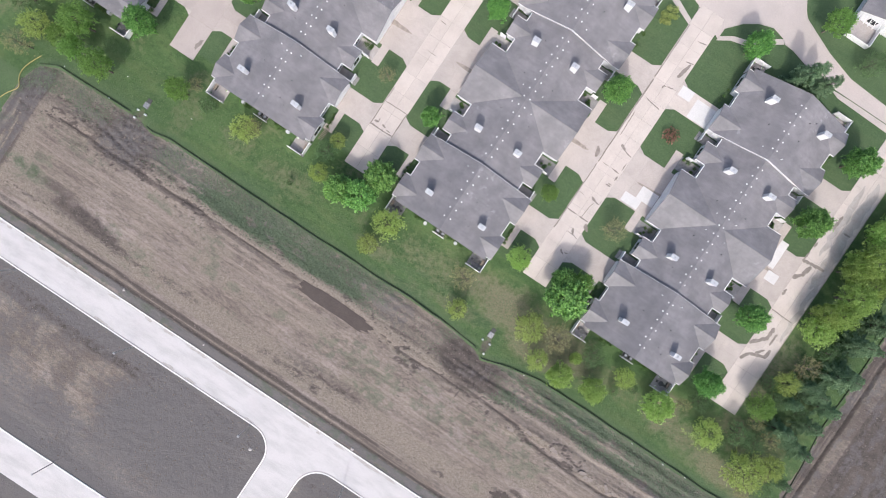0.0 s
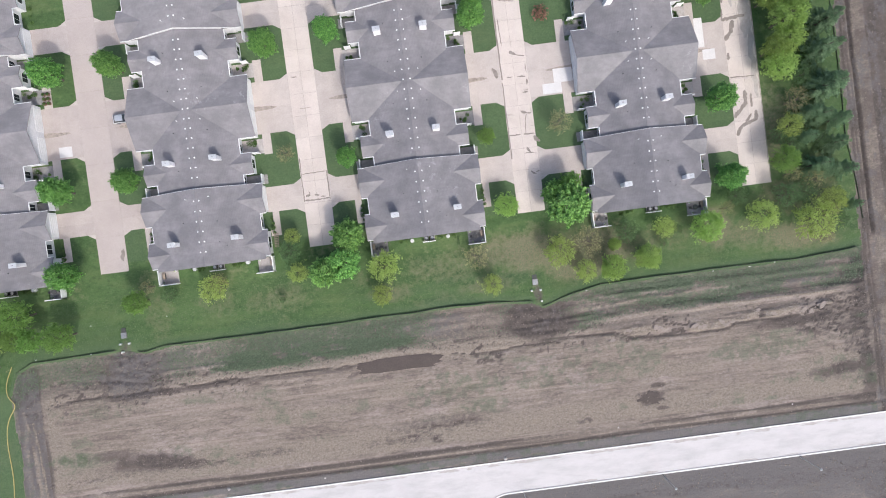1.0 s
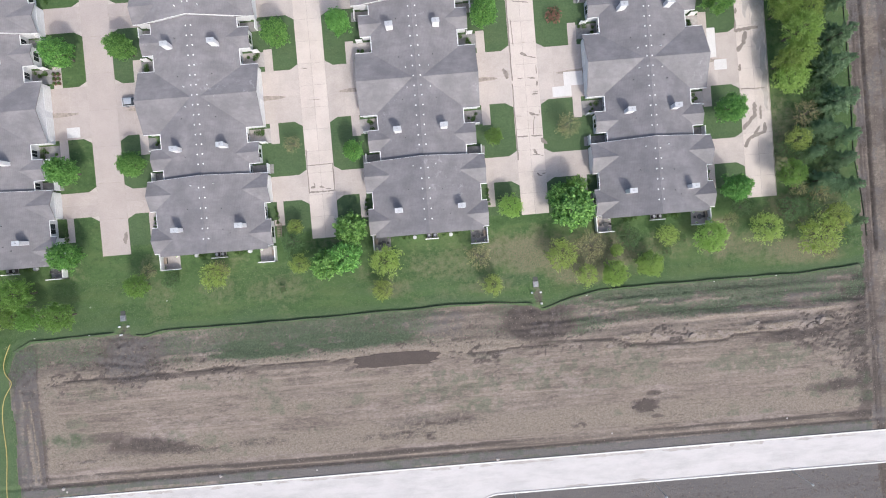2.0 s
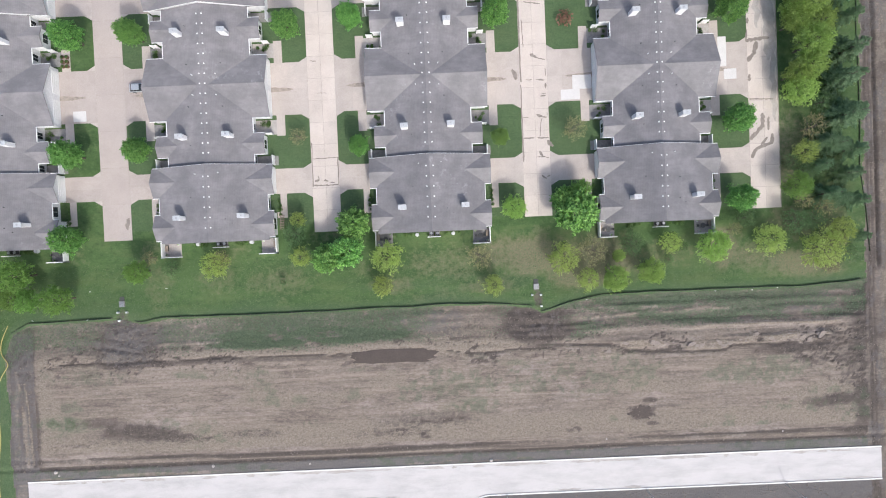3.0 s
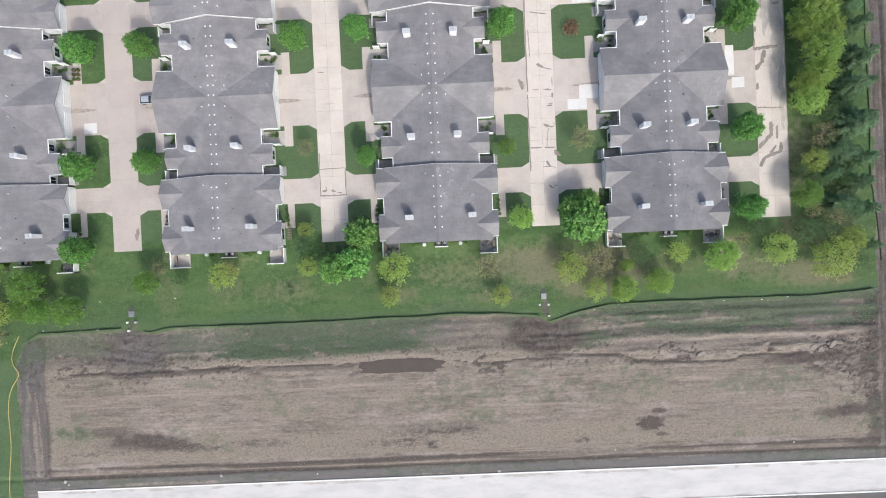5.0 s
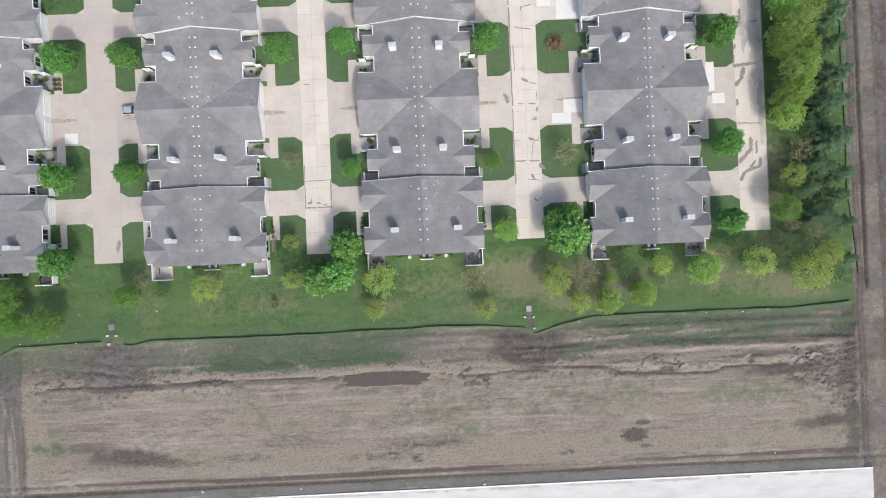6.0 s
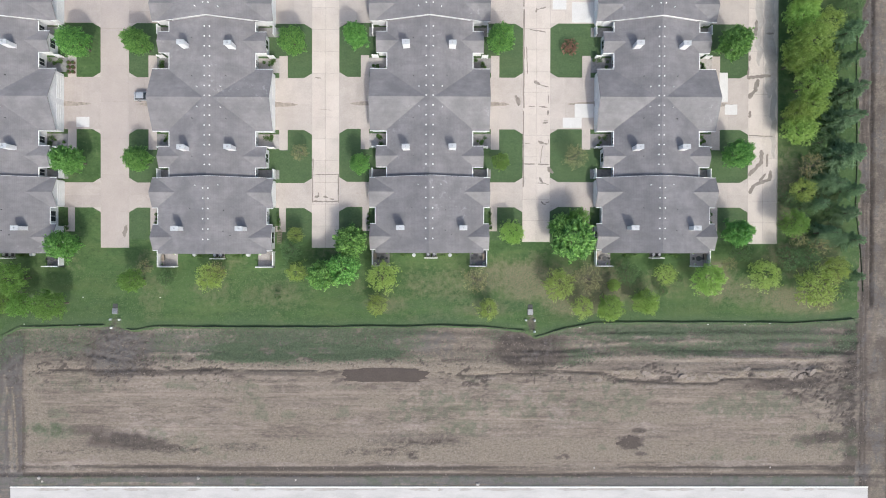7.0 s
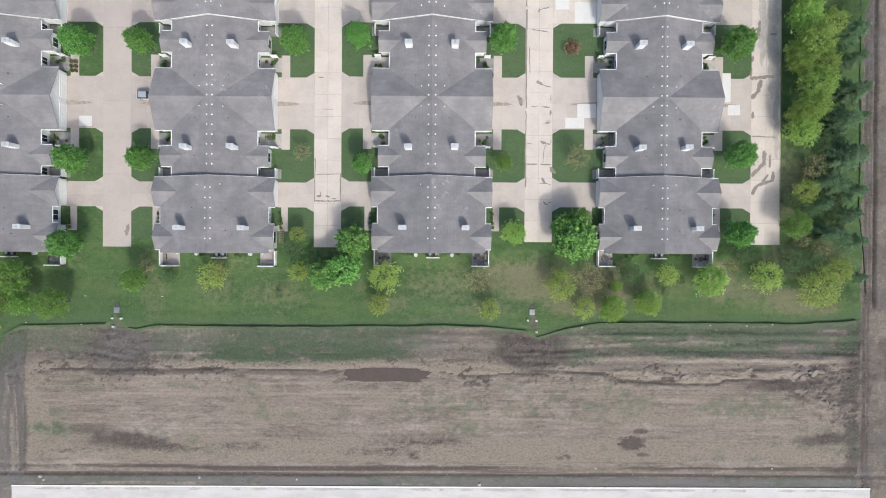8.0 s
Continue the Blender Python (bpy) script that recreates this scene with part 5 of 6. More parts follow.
        for y, f in ((-0.37, -1), (mirror_y(-0.37), 1)):
            window(h, s * 10.4, y, 0.25, 2.0, 1.95, (0, f))
            window(h, s * 4.5, y, 0.9, 1.8, 1.3, (0, f))
    return h


houses = [build_house(*HOUSES[2])]
for k in (0, 1, 3):
    houses.append(copy_thing(houses[0], pose(HOUSES[k][0], HOUSES[k][1], 0)))
    for o in houses[-1].children:
        if o.name.startswith("roof_vent"):      # the pairs stand closer on these ridges
            o.location.x *= 0.74
            o.location.z += 0.19 * PITCH

# ---- patios and fences round the houses ----
def patio_fence(runs, label):
    """A white panel fence along runs of (x0, y0, x1, y1)."""
    x, y = sum(r[0] + r[2] for r in runs) / (2 * len(runs)), sum(r[1] + r[3] for r in runs) / (2 * len(runs))
    runs = [(a - x, b - y, c - x, d - y) for a, b, c, d in runs]
    f = empty("patio_fence", x, y)
    tagged(f, label, "fence", "white patio fences")
    for x0, y0, x1, y1 in runs:
        bm = bmesh.new()
        box(bm, min(x0, x1) - 0.05, max(x0, x1) + 0.05, min(y0, y1) - 0.05, max(y0, y1) + 0.05, 0.08, 1.65, 0.01)
        part("panel", bm, M_WHITE, f)
        bm = bmesh.new()
        box(bm, min(x0, x1) - 0.09, max(x0, x1) + 0.09, min(y0, y1) - 0.09, max(y0, y1) + 0.09, 1.65, 1.73, 0.01)
        part("top_rail", bm, M_WHITE, f)
        for px, py in ((x0, y0), (x1, y1)):
            bm = bmesh.new()
            box(bm, px - 0.11, px + 0.11, py - 0.11, py + 0.11, 0, 1.82, 0.01)
            part("post", bm, M_WHITE, f)
    return f


def clump(n, r, size, rnd, flat=1.0, up=0.0):
    """Vertices and faces of n small leaves filling a ball of radius r."""
    vs, fs = [], []
    for _ in range(n):
        u = Vector((rnd.gauss(0, 1), rnd.gauss(0, 1), rnd.gauss(0, 1))).normalized() * r * rnd.random() ** 0.4
        u.z *= flat
        nrm = (u.normalized() * 0.6 + Vector((rnd.uniform(-1, 1), rnd.uniform(-1, 1), rnd.uniform(0.1, 1.4) + up))).normalized()
        t = nrm.orthogonal().normalized()
        t.rotate(Matrix.Rotation(rnd.uniform(0, 6.28), 3, nrm))
        b = nrm.cross(t)
        s = size * rnd.uniform(0.7, 1.3)
        k = len(vs)
        vs += [u - t * s, u + b * s * 0.55 + nrm * s * 0.15, u + t * s, u - b * s * 0.55 + nrm * s * 0.15]
        fs.append((k, k + 1, k + 2, k + 3))
    return vs, fs


def shrub_mesh(seed, r=0.5):
    rnd = random.Random(seed)
    vs, fs = clump(160, r, 0.12, rnd, 0.8)
    me = bpy.data.meshes.new("foliage")
    me.from_pydata([(v.x, v.y, v.z + r * 0.75) for v in vs], [], fs)
    me.materials.append(L_BUSH)
    return me


SHRUBS = [shrub_mesh(s, r) for s, r in ((1, 0.45), (2, 0.6), (3, 0.75))]


def shrub(x, y, k, scale, label="low rounded green shrub beside the house"):
    o = new("shrub", SHRUBS[k % 3])
    o.matrix_basis = pose(x, y, 0.03, 0, 0, (x * 77 + y * 31) % 360) @ Matrix.Diagonal((scale, scale, scale, 1))
    tagged(o, label, "shrub", "shrubs round the houses")


def patio_floor(x0, x1, y0, y1, material, label, category):
    bm = bmesh.new()
    box(bm, x0, x1, y0, y1, -0.02, 0.05, 0.01)
    tagged(part(category.replace(" ", "_"), bm, material, None), label, category, kind="structure")


def patio_table(x, y, s):
    t = empty("patio_table", x, y, 0.05)
    tagged(t, "round dark metal patio table on the paving", "table", "patio tables")
    bm = bmesh.new()
    tube(bm, (0, 0, 0.70), (0, 0, 0.74), 0.55 * s, 0.55 * s, 14)
    part("tabletop", bm, M_DARK, t)
    for a in range(4):
        bm = bmesh.new()
        c, d = math.cos(a * 1.571 + 0.78), math.sin(a * 1.571 + 0.78)
        tube(bm, (0.42 * s * c, 0.42 * s * d, 0), (0.3 * s * c, 0.3 * s * d, 0.70), 0.025, 0.025, 5)
        part("leg", bm, M_DARK, t)


def patio_chair(x, y, turn):
    t = empty("patio_chair", x, y, 0.05)
    t.rotation_euler = (0, 0, radians(turn))
    tagged(t, "dark metal patio chair on the paving", "chair", "patio chairs")
    bm = bmesh.new()
    box(bm, -0.25, 0.25, -0.25, 0.25, 0.40, 0.45, 0.01)
    part("seat", bm, M_DARK, t)
    bm = bmesh.new()
    box(bm, -0.25, 0.25, 0.22, 0.27, 0.45, 0.95, 0.01)
    part("backrest", bm, M_DARK, t)
    for a, b in ((-1, -1), (-1, 1), (1, -1), (1, 1)):
        bm = bmesh.new()
        tube(bm, (a * 0.22, b * 0.22, 0), (a * 0.22, b * 0.22, 0.41), 0.02, 0.02, 5)
        part("leg", bm, M_DARK, t)


def cooling_unit(x, y):
    t = empty("cooling_unit", x, y, 0.0)
    tagged(t, "grey outdoor air-conditioning unit on a pad by the wall", "air conditioner", "cooling units")
    bm = bmesh.new()
    box(bm, -0.5, 0.5, -0.5, 0.5, -0.02, 0.08, 0.01)
    part("pad", bm, M_PATIO, t, "concrete pad")
    bm = bmesh.new()
    box(bm, -0.4, 0.4, -0.4, 0.4, 0.08, 0.88, 0.03)
    part("case", bm, M_DARK, t)
    bm = bmesh.new()
    tube(bm, (0, 0, 0.88), (0, 0, 0.93), 0.32, 0.30, 12)
    part("grille", bm, M_METAL, t)


def flower_pot(x, y, s, k):
    """A round pot with soil and a tuft of plants."""
    t = empty("flower_pot", x, y, 0.05)
    tagged(t, ("pale clay pot with a small green plant on a patio", "pale grey pot with a small green plant on a patio")[k % 2], "flower pot", "patio pots")
    bm = bmesh.new()
    tube(bm, (0, 0, 0), (0, 0, 0.38 * s), 0.17 * s, 0.27 * s, 10)
    part("pot", bm, (M_PATIO, M_WHITE)[k % 2], t)
    bm = bmesh.new()
    rnd_pot = random.Random(k * 7 + int(x))
    for i in range(16):
        a, q = rnd_pot.uniform(0, 6.283), rnd_pot.uniform(0.08, 0.3) * s
        tube(bm, (0, 0, 0.34 * s), (q * math.cos(a), q * math.sin(a), (0.36 + rnd_pot.uniform(0.1, 0.4)) * s), 0.05, 0.015, 4)
    part("plant", bm, L_LIME if k % 2 else L_MAPLE, t, "small green leaves")


def storage_bench(x, y):
    t = empty("storage_bench", x, y, 0.05)
    tagged(t, "low dark patio storage bench beside the white fence", "bench", "patio benches")
    bm = bmesh.new()
    box(bm, -0.28, 0.28, -0.6, 0.6, 0, 0.48, 0.02)
    part("case", bm, M_DARK, t)
    bm = bmesh.new()
    box(bm, -0.31, 0.31, -0.63, 0.63, 0.485, 0.54, 0.015)
    part("lid", bm, M_WOOD, t, "brown wooden lid")


rnd = random.Random(5)
for k, (cx, dy) in enumerate(HOUSES):
    for end in (0, 1):
        fy = (lambda y: y) if end == 0 else mirror_y
        for s in (-1, 1):
            # end patios: a white fence on two sides
            y_in, y_out = fy(-0.45) + dy, fy(-3.65) + dy
            x_out, x_in = cx + s * 12.25, cx + s * 8.7
            patio_floor(min(x_out, x_in), max(x_out, x_in), min(y_in, y_out), max(y_in, y_out), (M_PATIO_GREY, M_PATIO_TAN, M_PATIO_GREY, M_PATIO)[k], "small paved patio behind the house", "patio")
            patio_fence([(x_out, y_in, x_out, y_out), (x_out, y_out, x_in, y_out)], "white panel fence enclosing a small patio")
            flower_pot(x_in + s * 0.5, fy(-0.95) + dy, 0.9, k)
            flower_pot(x_out - s * 0.5, fy(-3.1) + dy, 1.1, k + 1)
            if k == 1:
                storage_bench(x_out - s * 0.55, fy(-1.7) + dy)
                continue
            storage_bench(x_out - s * 0.5, fy(-1.6) + dy)
            flower_pot(x_in + s * 0.9, fy(-3.2) + dy, 1.0, k + 2)
            patio_table(cx + s * 10.2, fy(-2.0) + dy, 1.0)
            for a in range(2):
                patio_chair(cx + s * 10.2 + 0.9 * (2 * a - 1), fy(-2.0) + dy, 90 * (2 * a - 1) * -1)
        # white screen standing off the end wall, with cooling units behind it
        bx = cx + rnd.uniform(-0.5, 1.2)
        patio_fence([(bx - 1.3, fy(-1.9) + dy, bx + 1.3, fy(-1.9) + dy)], "short white screen in front of cooling units")
        cooling_unit(bx - 0.6, fy(-1.15) + dy)
        cooling_unit(bx + 0.7, fy(-1.15) + dy)
        for s in (-1, 1):
            for i in range(3):
                shrub(cx + s * (3.2 + 1.2 * i) + rnd.uniform(-0.3, 0.3), fy(-1.2) + dy, i + k, rnd.uniform(0.7, 1.1))
    # entry courts in the recesses
    for s in (-1, 1):
        for y0, y1 in ((15.3, 17.3), (21.9, 25.0), (mirror_y(25.0), mirror_y(21.9)), (mirror_y(17.3), mirror_y(15.3))):
            x0, x1 = sorted((cx + s * 8.7, cx + s * 13.2))
            wide = y1 - y0 > 2.5
            patio_floor(x0, x1, y0 + dy, y1 + dy, M_PATIO_GREY if (not wide or (k + (s > 0)) % 2) else M_PATIO, "sheltered entry court between the house wings", "entry court")
            xf = cx + s * 12.35
            if wide:
                yy = y1 if abs(y1 - AXIS) > abs(y0 - AXIS) else y0
                patio_fence([(cx + s * 11.2, yy + dy, xf, yy + dy)], "short white fence at an entry court")
                for i in range(4):
                    shrub(cx + s * rnd.uniform(9.4, 12.6), rnd.uniform(y0 + 0.5, y1 - 0.5) + dy, i, rnd.uniform(0.6, 1.0), "leafy green shrub in an entry court")
            else:
                patio_fence([(xf, y0 + dy + 0.1, xf, y1 + dy - 0.1)], "white fence closing a narrow court")
        for yy in (4.6, 5.6, 6.6, 7.6, mirror_y(4.6), mirror_y(6.2), mirror_y(7.6)):
            shrub(cx + s * (12.9 + rnd.uniform(0, 0.4)), yy + dy, int(yy), rnd.uniform(0.5, 0.9), "small dark shrub beside the walk")


def rain_barrel(x, y):
    b = empty("rain_barrel", x, y)
    tagged(b, "pale round rain barrel standing by the end wall", "barrel", "rain barrels")
    bm = bmesh.new()
    tube(bm, (0, 0, -0.02), (0, 0, 0.45), 0.36, 0.42, 12)
    tube(bm, (0, 0, 0.45), (0, 0, 0.9), 0.42, 0.36, 12)
    part("body", bm, M_SIDING, b)
    bm = bmesh.new()
    tube(bm, (0, 0, 0.9), (0, 0, 0.95), 0.39, 0.35, 12)
    part("lid", bm, M_CAP, b, "grey lid")


for x, y in ((-53.1, -1.35), (-41.6, -1.35), (-88.0, -1.4), (-5.9, -1.3), (1.9, -1.3)):
    rain_barrel(x, y)


def planter(x, y):
    b = empty("planter", x, y, 0.06)
    tagged(b, "round brown clay planter with a small plant", "planter", "clay planters")
    bm = bmesh.new()
    tube(bm, (0, 0, 0), (0, 0, 0.5), 0.3, 0.42, 12)
    part("pot", bm, M_TERRA, b)
    o = new("plant", SHRUBS[0])
    o.parent = b
    o.matrix_basis = pose(0, 0, 0.35) @ Matrix.Diagonal((0.7, 0.7, 0.7, 1))


for i in range(3):
    for j in range(2):
        planter(-80.2 + 0.95 * j, 37.9 + 1.0 * i)


# ---- trees ----
def limb_mesh(seed, height, trunk_r, crown_r, n_limbs, base):
    rnd = random.Random(seed)
    bm = bmesh.new()
    top = Vector((rnd.uniform(-0.2, 0.2), rnd.uniform(-0.2, 0.2), height * 0.8))
    mid = Vector((rnd.uniform(-0.15, 0.15), rnd.uniform(-0.15, 0.15), height * base))
    tube(bm, (0, 0, -0.15), mid, trunk_r * 1.25, trunk_r, 7)
    tube(bm, mid, top, trunk_r, trunk_r * 0.25, 6)
    tips = []
    for i in range(n_limbs):
        a = 2.4 * i + rnd.uniform(-0.4, 0.4)
        f = (i + 0.5) / n_limbs
        p = mid.lerp(top, f * 0.85)
        reach = crown_r * (0.95 - 0.45 * f) * rnd.uniform(0.8, 1.05)
        e = p + Vector((math.cos(a) * reach, math.sin(a) * reach, height * 0.22 * rnd.uniform(0.5, 1.1)))
        knee = p.lerp(e, 0.5) + Vector((0, 0, 0.12 * reach))
        r = trunk_r * 0.5 * (1 - 0.5 * f)
        tube(bm, p, knee, r, r * 0.65, 5)
        tube(bm, knee, e, r * 0.65, r * 0.2, 4)
        tips.append(e)
        for j in range(3):
            q = knee.lerp(e, rnd.uniform(0.0, 0.9))
            w = q + Vector((rnd.gauss(0, 1), rnd.gauss(0, 1), rnd.uniform(0.1, 0.9))).normalized() * reach * rnd.uniform(0.25, 0.45)
            tube(bm, q, w, r * 0.3, r * 0.1, 3)
            tips.append(w)
    me = bpy.data.meshes.new("trunk")
    bm.to_mesh(me)
    bm.free()
    me.materials.append(M_BARK)
    return me, tips


def sprays(centres, axes, length, leaves, size, rng, wide=0.3, up=0.5):
    """Leaf quads gathered in sprays: each spray runs along its axis from its centre outward."""
    n = len(centres)
    t = rng.random((n, leaves, 1))
    pos = centres[:, None] + axes[:, None] * (length[:, None, None] * t) + rng.normal(0, 1, (n, leaves, 3)) * (wide * length[:, None, None] * (1 - 0.45 * t))
    nrm = axes[:, None] * 0.5 + rng.uniform(-1, 1, (n, leaves, 3)) + np.array([0, 0, up])
    nrm /= np.linalg.norm(nrm, axis=-1, keepdims=True)
    along = axes[:, None] + rng.normal(0, 0.55, (n, leaves, 3))
    along -= nrm * np.sum(along * nrm, -1, keepdims=True)
    along /= np.linalg.norm(along, axis=-1, keepdims=True)
    side = np.cross(nrm, along)
    s = size * rng.uniform(0.65, 1.35, (n, leaves, 1))
    quad = np.stack([pos - along * s, pos + side * s * 0.5 + nrm * s * 0.15, pos + along * s, pos - side * s * 0.5 + nrm * s * 0.15], 2)
    return quad.reshape(-1, 3)


def leaf_object(v, material):
    me = bpy.data.meshes.new("crown")
    me.from_pydata(v.tolist(), [], np.arange(len(v)).reshape(-1, 4).tolist())
    me.materials.append(material)
    return me


def crown_mesh(seed, material, height, radius, base, count, leaves, size, tips, hollow=0.45, reach=0.6):
    """A crown of leaf sprays that point outward over an uneven dome, with gaps."""
    rng = np.random.default_rng(seed)
    cz, hz = height * (base + 1) / 2, height * (1 - base) / 2
    d = rng.normal(0, 1, (count, 3)) * (1, 1, 0.9) + (0, 0, 0.25)
    d /= np.linalg.norm(d, axis=1, keepdims=True)
    az = np.arctan2(d[:, 1], d[:, 0])
    a0, a1, a2 = rng.uniform(0, 6.28, 3)
    lobe = 0.86 + 0.07 * np.sin(3 * az + a0 + 2 * d[:, 2]) + 0.05 * np.sin(5 * az + a1 - 3 * d[:, 2]) + 0.05 * np.sin(8 * az + a2)
    r = lobe * rng.uniform(hollow, 1.0, count) ** 0.5
    centres = d * r[:, None] * (radius - 0.45 * reach, radius - 0.45 * reach, hz - 0.3 * reach) + (0, 0, cz)
    if tips:
        k = count // 5
        pick = rng.integers(0, len(tips), k)
        centres[:k] = np.array([tuple(tips[i]) for i in pick]) + rng.normal(0, 0.2, (k, 3))
    axes = d + rng.normal(0, 0.35, (count, 3)) + (0, 0, 0.15)
    axes /= np.linalg.norm(axes, axis=1, keepdims=True)
    return leaf_object(sprays(centres, axes, reach * rng.uniform(0.6, 1.3, count), leaves, size, rng), material)


def pine_meshes(seed, height, radius):
    """A conifer: rings of drooping branches with needle sprays toward their ends, dark gaps between."""
    rng = np.random.default_rng(seed)
    bm = bmesh.new()
    tube(bm, (0, 0, -0.15), (0, 0, height * 0.97), 0.2, 0.03, 7)
    centres, axes = [], []
    z = height * 0.14
    while z < height * 0.97:
        f = 1 - z / height
        ring = max(4, int(4 + 5 * f))
        a0 = rng.uniform(0, 6.28)
        for i in range(ring):
            a = a0 + 6.28 * i / ring + rng.uniform(-0.35, 0.35)
            reach = radius * (f ** 0.7) * rng.uniform(0.6, 1.08) + 0.25
            root = np.array([0, 0, z])
            e = np.array([math.cos(a) * reach, math.sin(a) * reach, z - 0.10 * reach + rng.uniform(-0.15, 0.35)])
            tube(bm, tuple(root), tuple(e), 0.05 * f + 0.015, 0.012, 3)
            k = max(2, int(reach / 0.42))
            for j in range(k):
                q = (j + 1.6) / (k + 1)
                for s in (-1, 0, 1):
                    turn = a + s * 0.75 + rng.uniform(-0.2, 0.2)
                    centres.append(root + (e - root) * q + rng.normal(0, 0.06, 3))
                    axes.append((math.cos(turn), math.sin(turn), rng.uniform(-0.1, 0.35)))
        z += 0.95 - 0.35 * (1 - f)
    t = bpy.data.meshes.new("trunk")
    bm.to_mesh(t)
    bm.free()
    t.materials.append(M_BARK)
    centres, axes = np.array(centres), np.array(axes)
    return t, leaf_object(sprays(centres, axes, 0.55 * rng.uniform(0.7, 1.2, len(centres)), 14, 0.15, rng, 0.18, 0.8), L_PINE)


def tree_kind(seed, material, height, radius, base, limbs, count, leaves, size, hollow=0.45, reach=0.6):
    t, tips = limb_mesh(seed, height, 0.018 * height, radius, limbs, base)
    return t, crown_mesh(seed + 50, material, height, radius, base, count, leaves, size, tips, hollow, reach), radius


KINDS = {
    "maple": [tree_kind(s, L_MAPLE, 9.6, 3.0, 0.16, 12, 560, 15, 0.17, 0.5) for s in (1, 2, 3)],
    "bigmaple": [tree_kind(s, L_FRESH, 8.6, 3.6, 0.2, 13, 300, 22, 0.25, 0.45, 0.8) for s in (4, 5, 19)],
    "lime": [tree_kind(s, L_LIME, 6.8, 3.0, 0.2, 12, 430, 13, 0.14, 0.4) for s in (6, 7, 8)],
    "spring": [tree_kind(s, L_SPRING, 8.4, 3.2, 0.3, 12, 360, 12, 0.15, 0.3) for s in (21, 22)],
    "yellow": [tree_kind(s, L_YELLOW, 6.0, 3.0, 0.25, 14, 330, 10, 0.12, 0.3) for s in (9, 10, 11)],
    "olive": [tree_kind(s, L_OLIVE, 6.4, 3.0, 0.28, 18, 190, 8, 0.10, 0.2) for s in (12, 13)],
    "deep": [tree_kind(s, L_DEEP, 5.2, 2.8, 0.2, 15, 230, 9, 0.12, 0.25) for s in (14, 15)],
    "belt": [tree_kind(s, L_BELT, 9.4, 3.4, 0.25, 13, 420, 13, 0.15, 0.35, 0.7) for s in (23, 24, 25)],
    "pine": [(*pine_meshes(s, 9.0, 3.4), 3.4) for s in (16, 17, 18)],
}
KINDS["tall_pine"] = [(*pine_meshes(s, 12.0, 3.2), 3.2) for s in (26, 27)]
LABELS = {
    "maple": ("round maple in full dense green leaf on the lawn", "tree"),
    "bigmaple": ("large dense bright green maple on the lawn", "tree"),
    "lime": ("tree in fresh lime-green spring leaf", "tree"),
    "spring": ("high-crowned tree in soft green spring leaf", "tree"),
    "yellow": ("thin young tree with sparse yellow-green leaves", "tree"),
    "olive": ("nearly bare tree with brownish budding twigs", "tree"),
    "deep": ("small dark green tree with an open crown", "tree"),
    "belt": ("tall tree in mottled yellow-green leaf in the tree belt", "tree"),
    "tall_pine": ("tall slender conifer between the house and the street", "conifer"),
    "pine": ("tall dark blue-green conifer in the tree belt", "conifer"),
}


def tree(kind, x, y, r, k=0):
    t, c, base_r = KINDS[kind][k % len(KINDS[kind])]
    s = r / base_r
    tall = (1 / s) ** 0.5
    e = new("conifer" if "pine" in kind else "tree")
    e.matrix_basis = pose(x, y, 0, 0, 0, (x * 53 + y * 29) % 360) @ Matrix.Diagonal((s, s, s * tall, 1))
    tagged(e, *LABELS[kind], "trees of the " + ("tree belt" if x > 68 else "lawns"))
    for nm, me in (("trunk", t), ("crown", c)):
        o = new(nm, me)
        o.parent = e


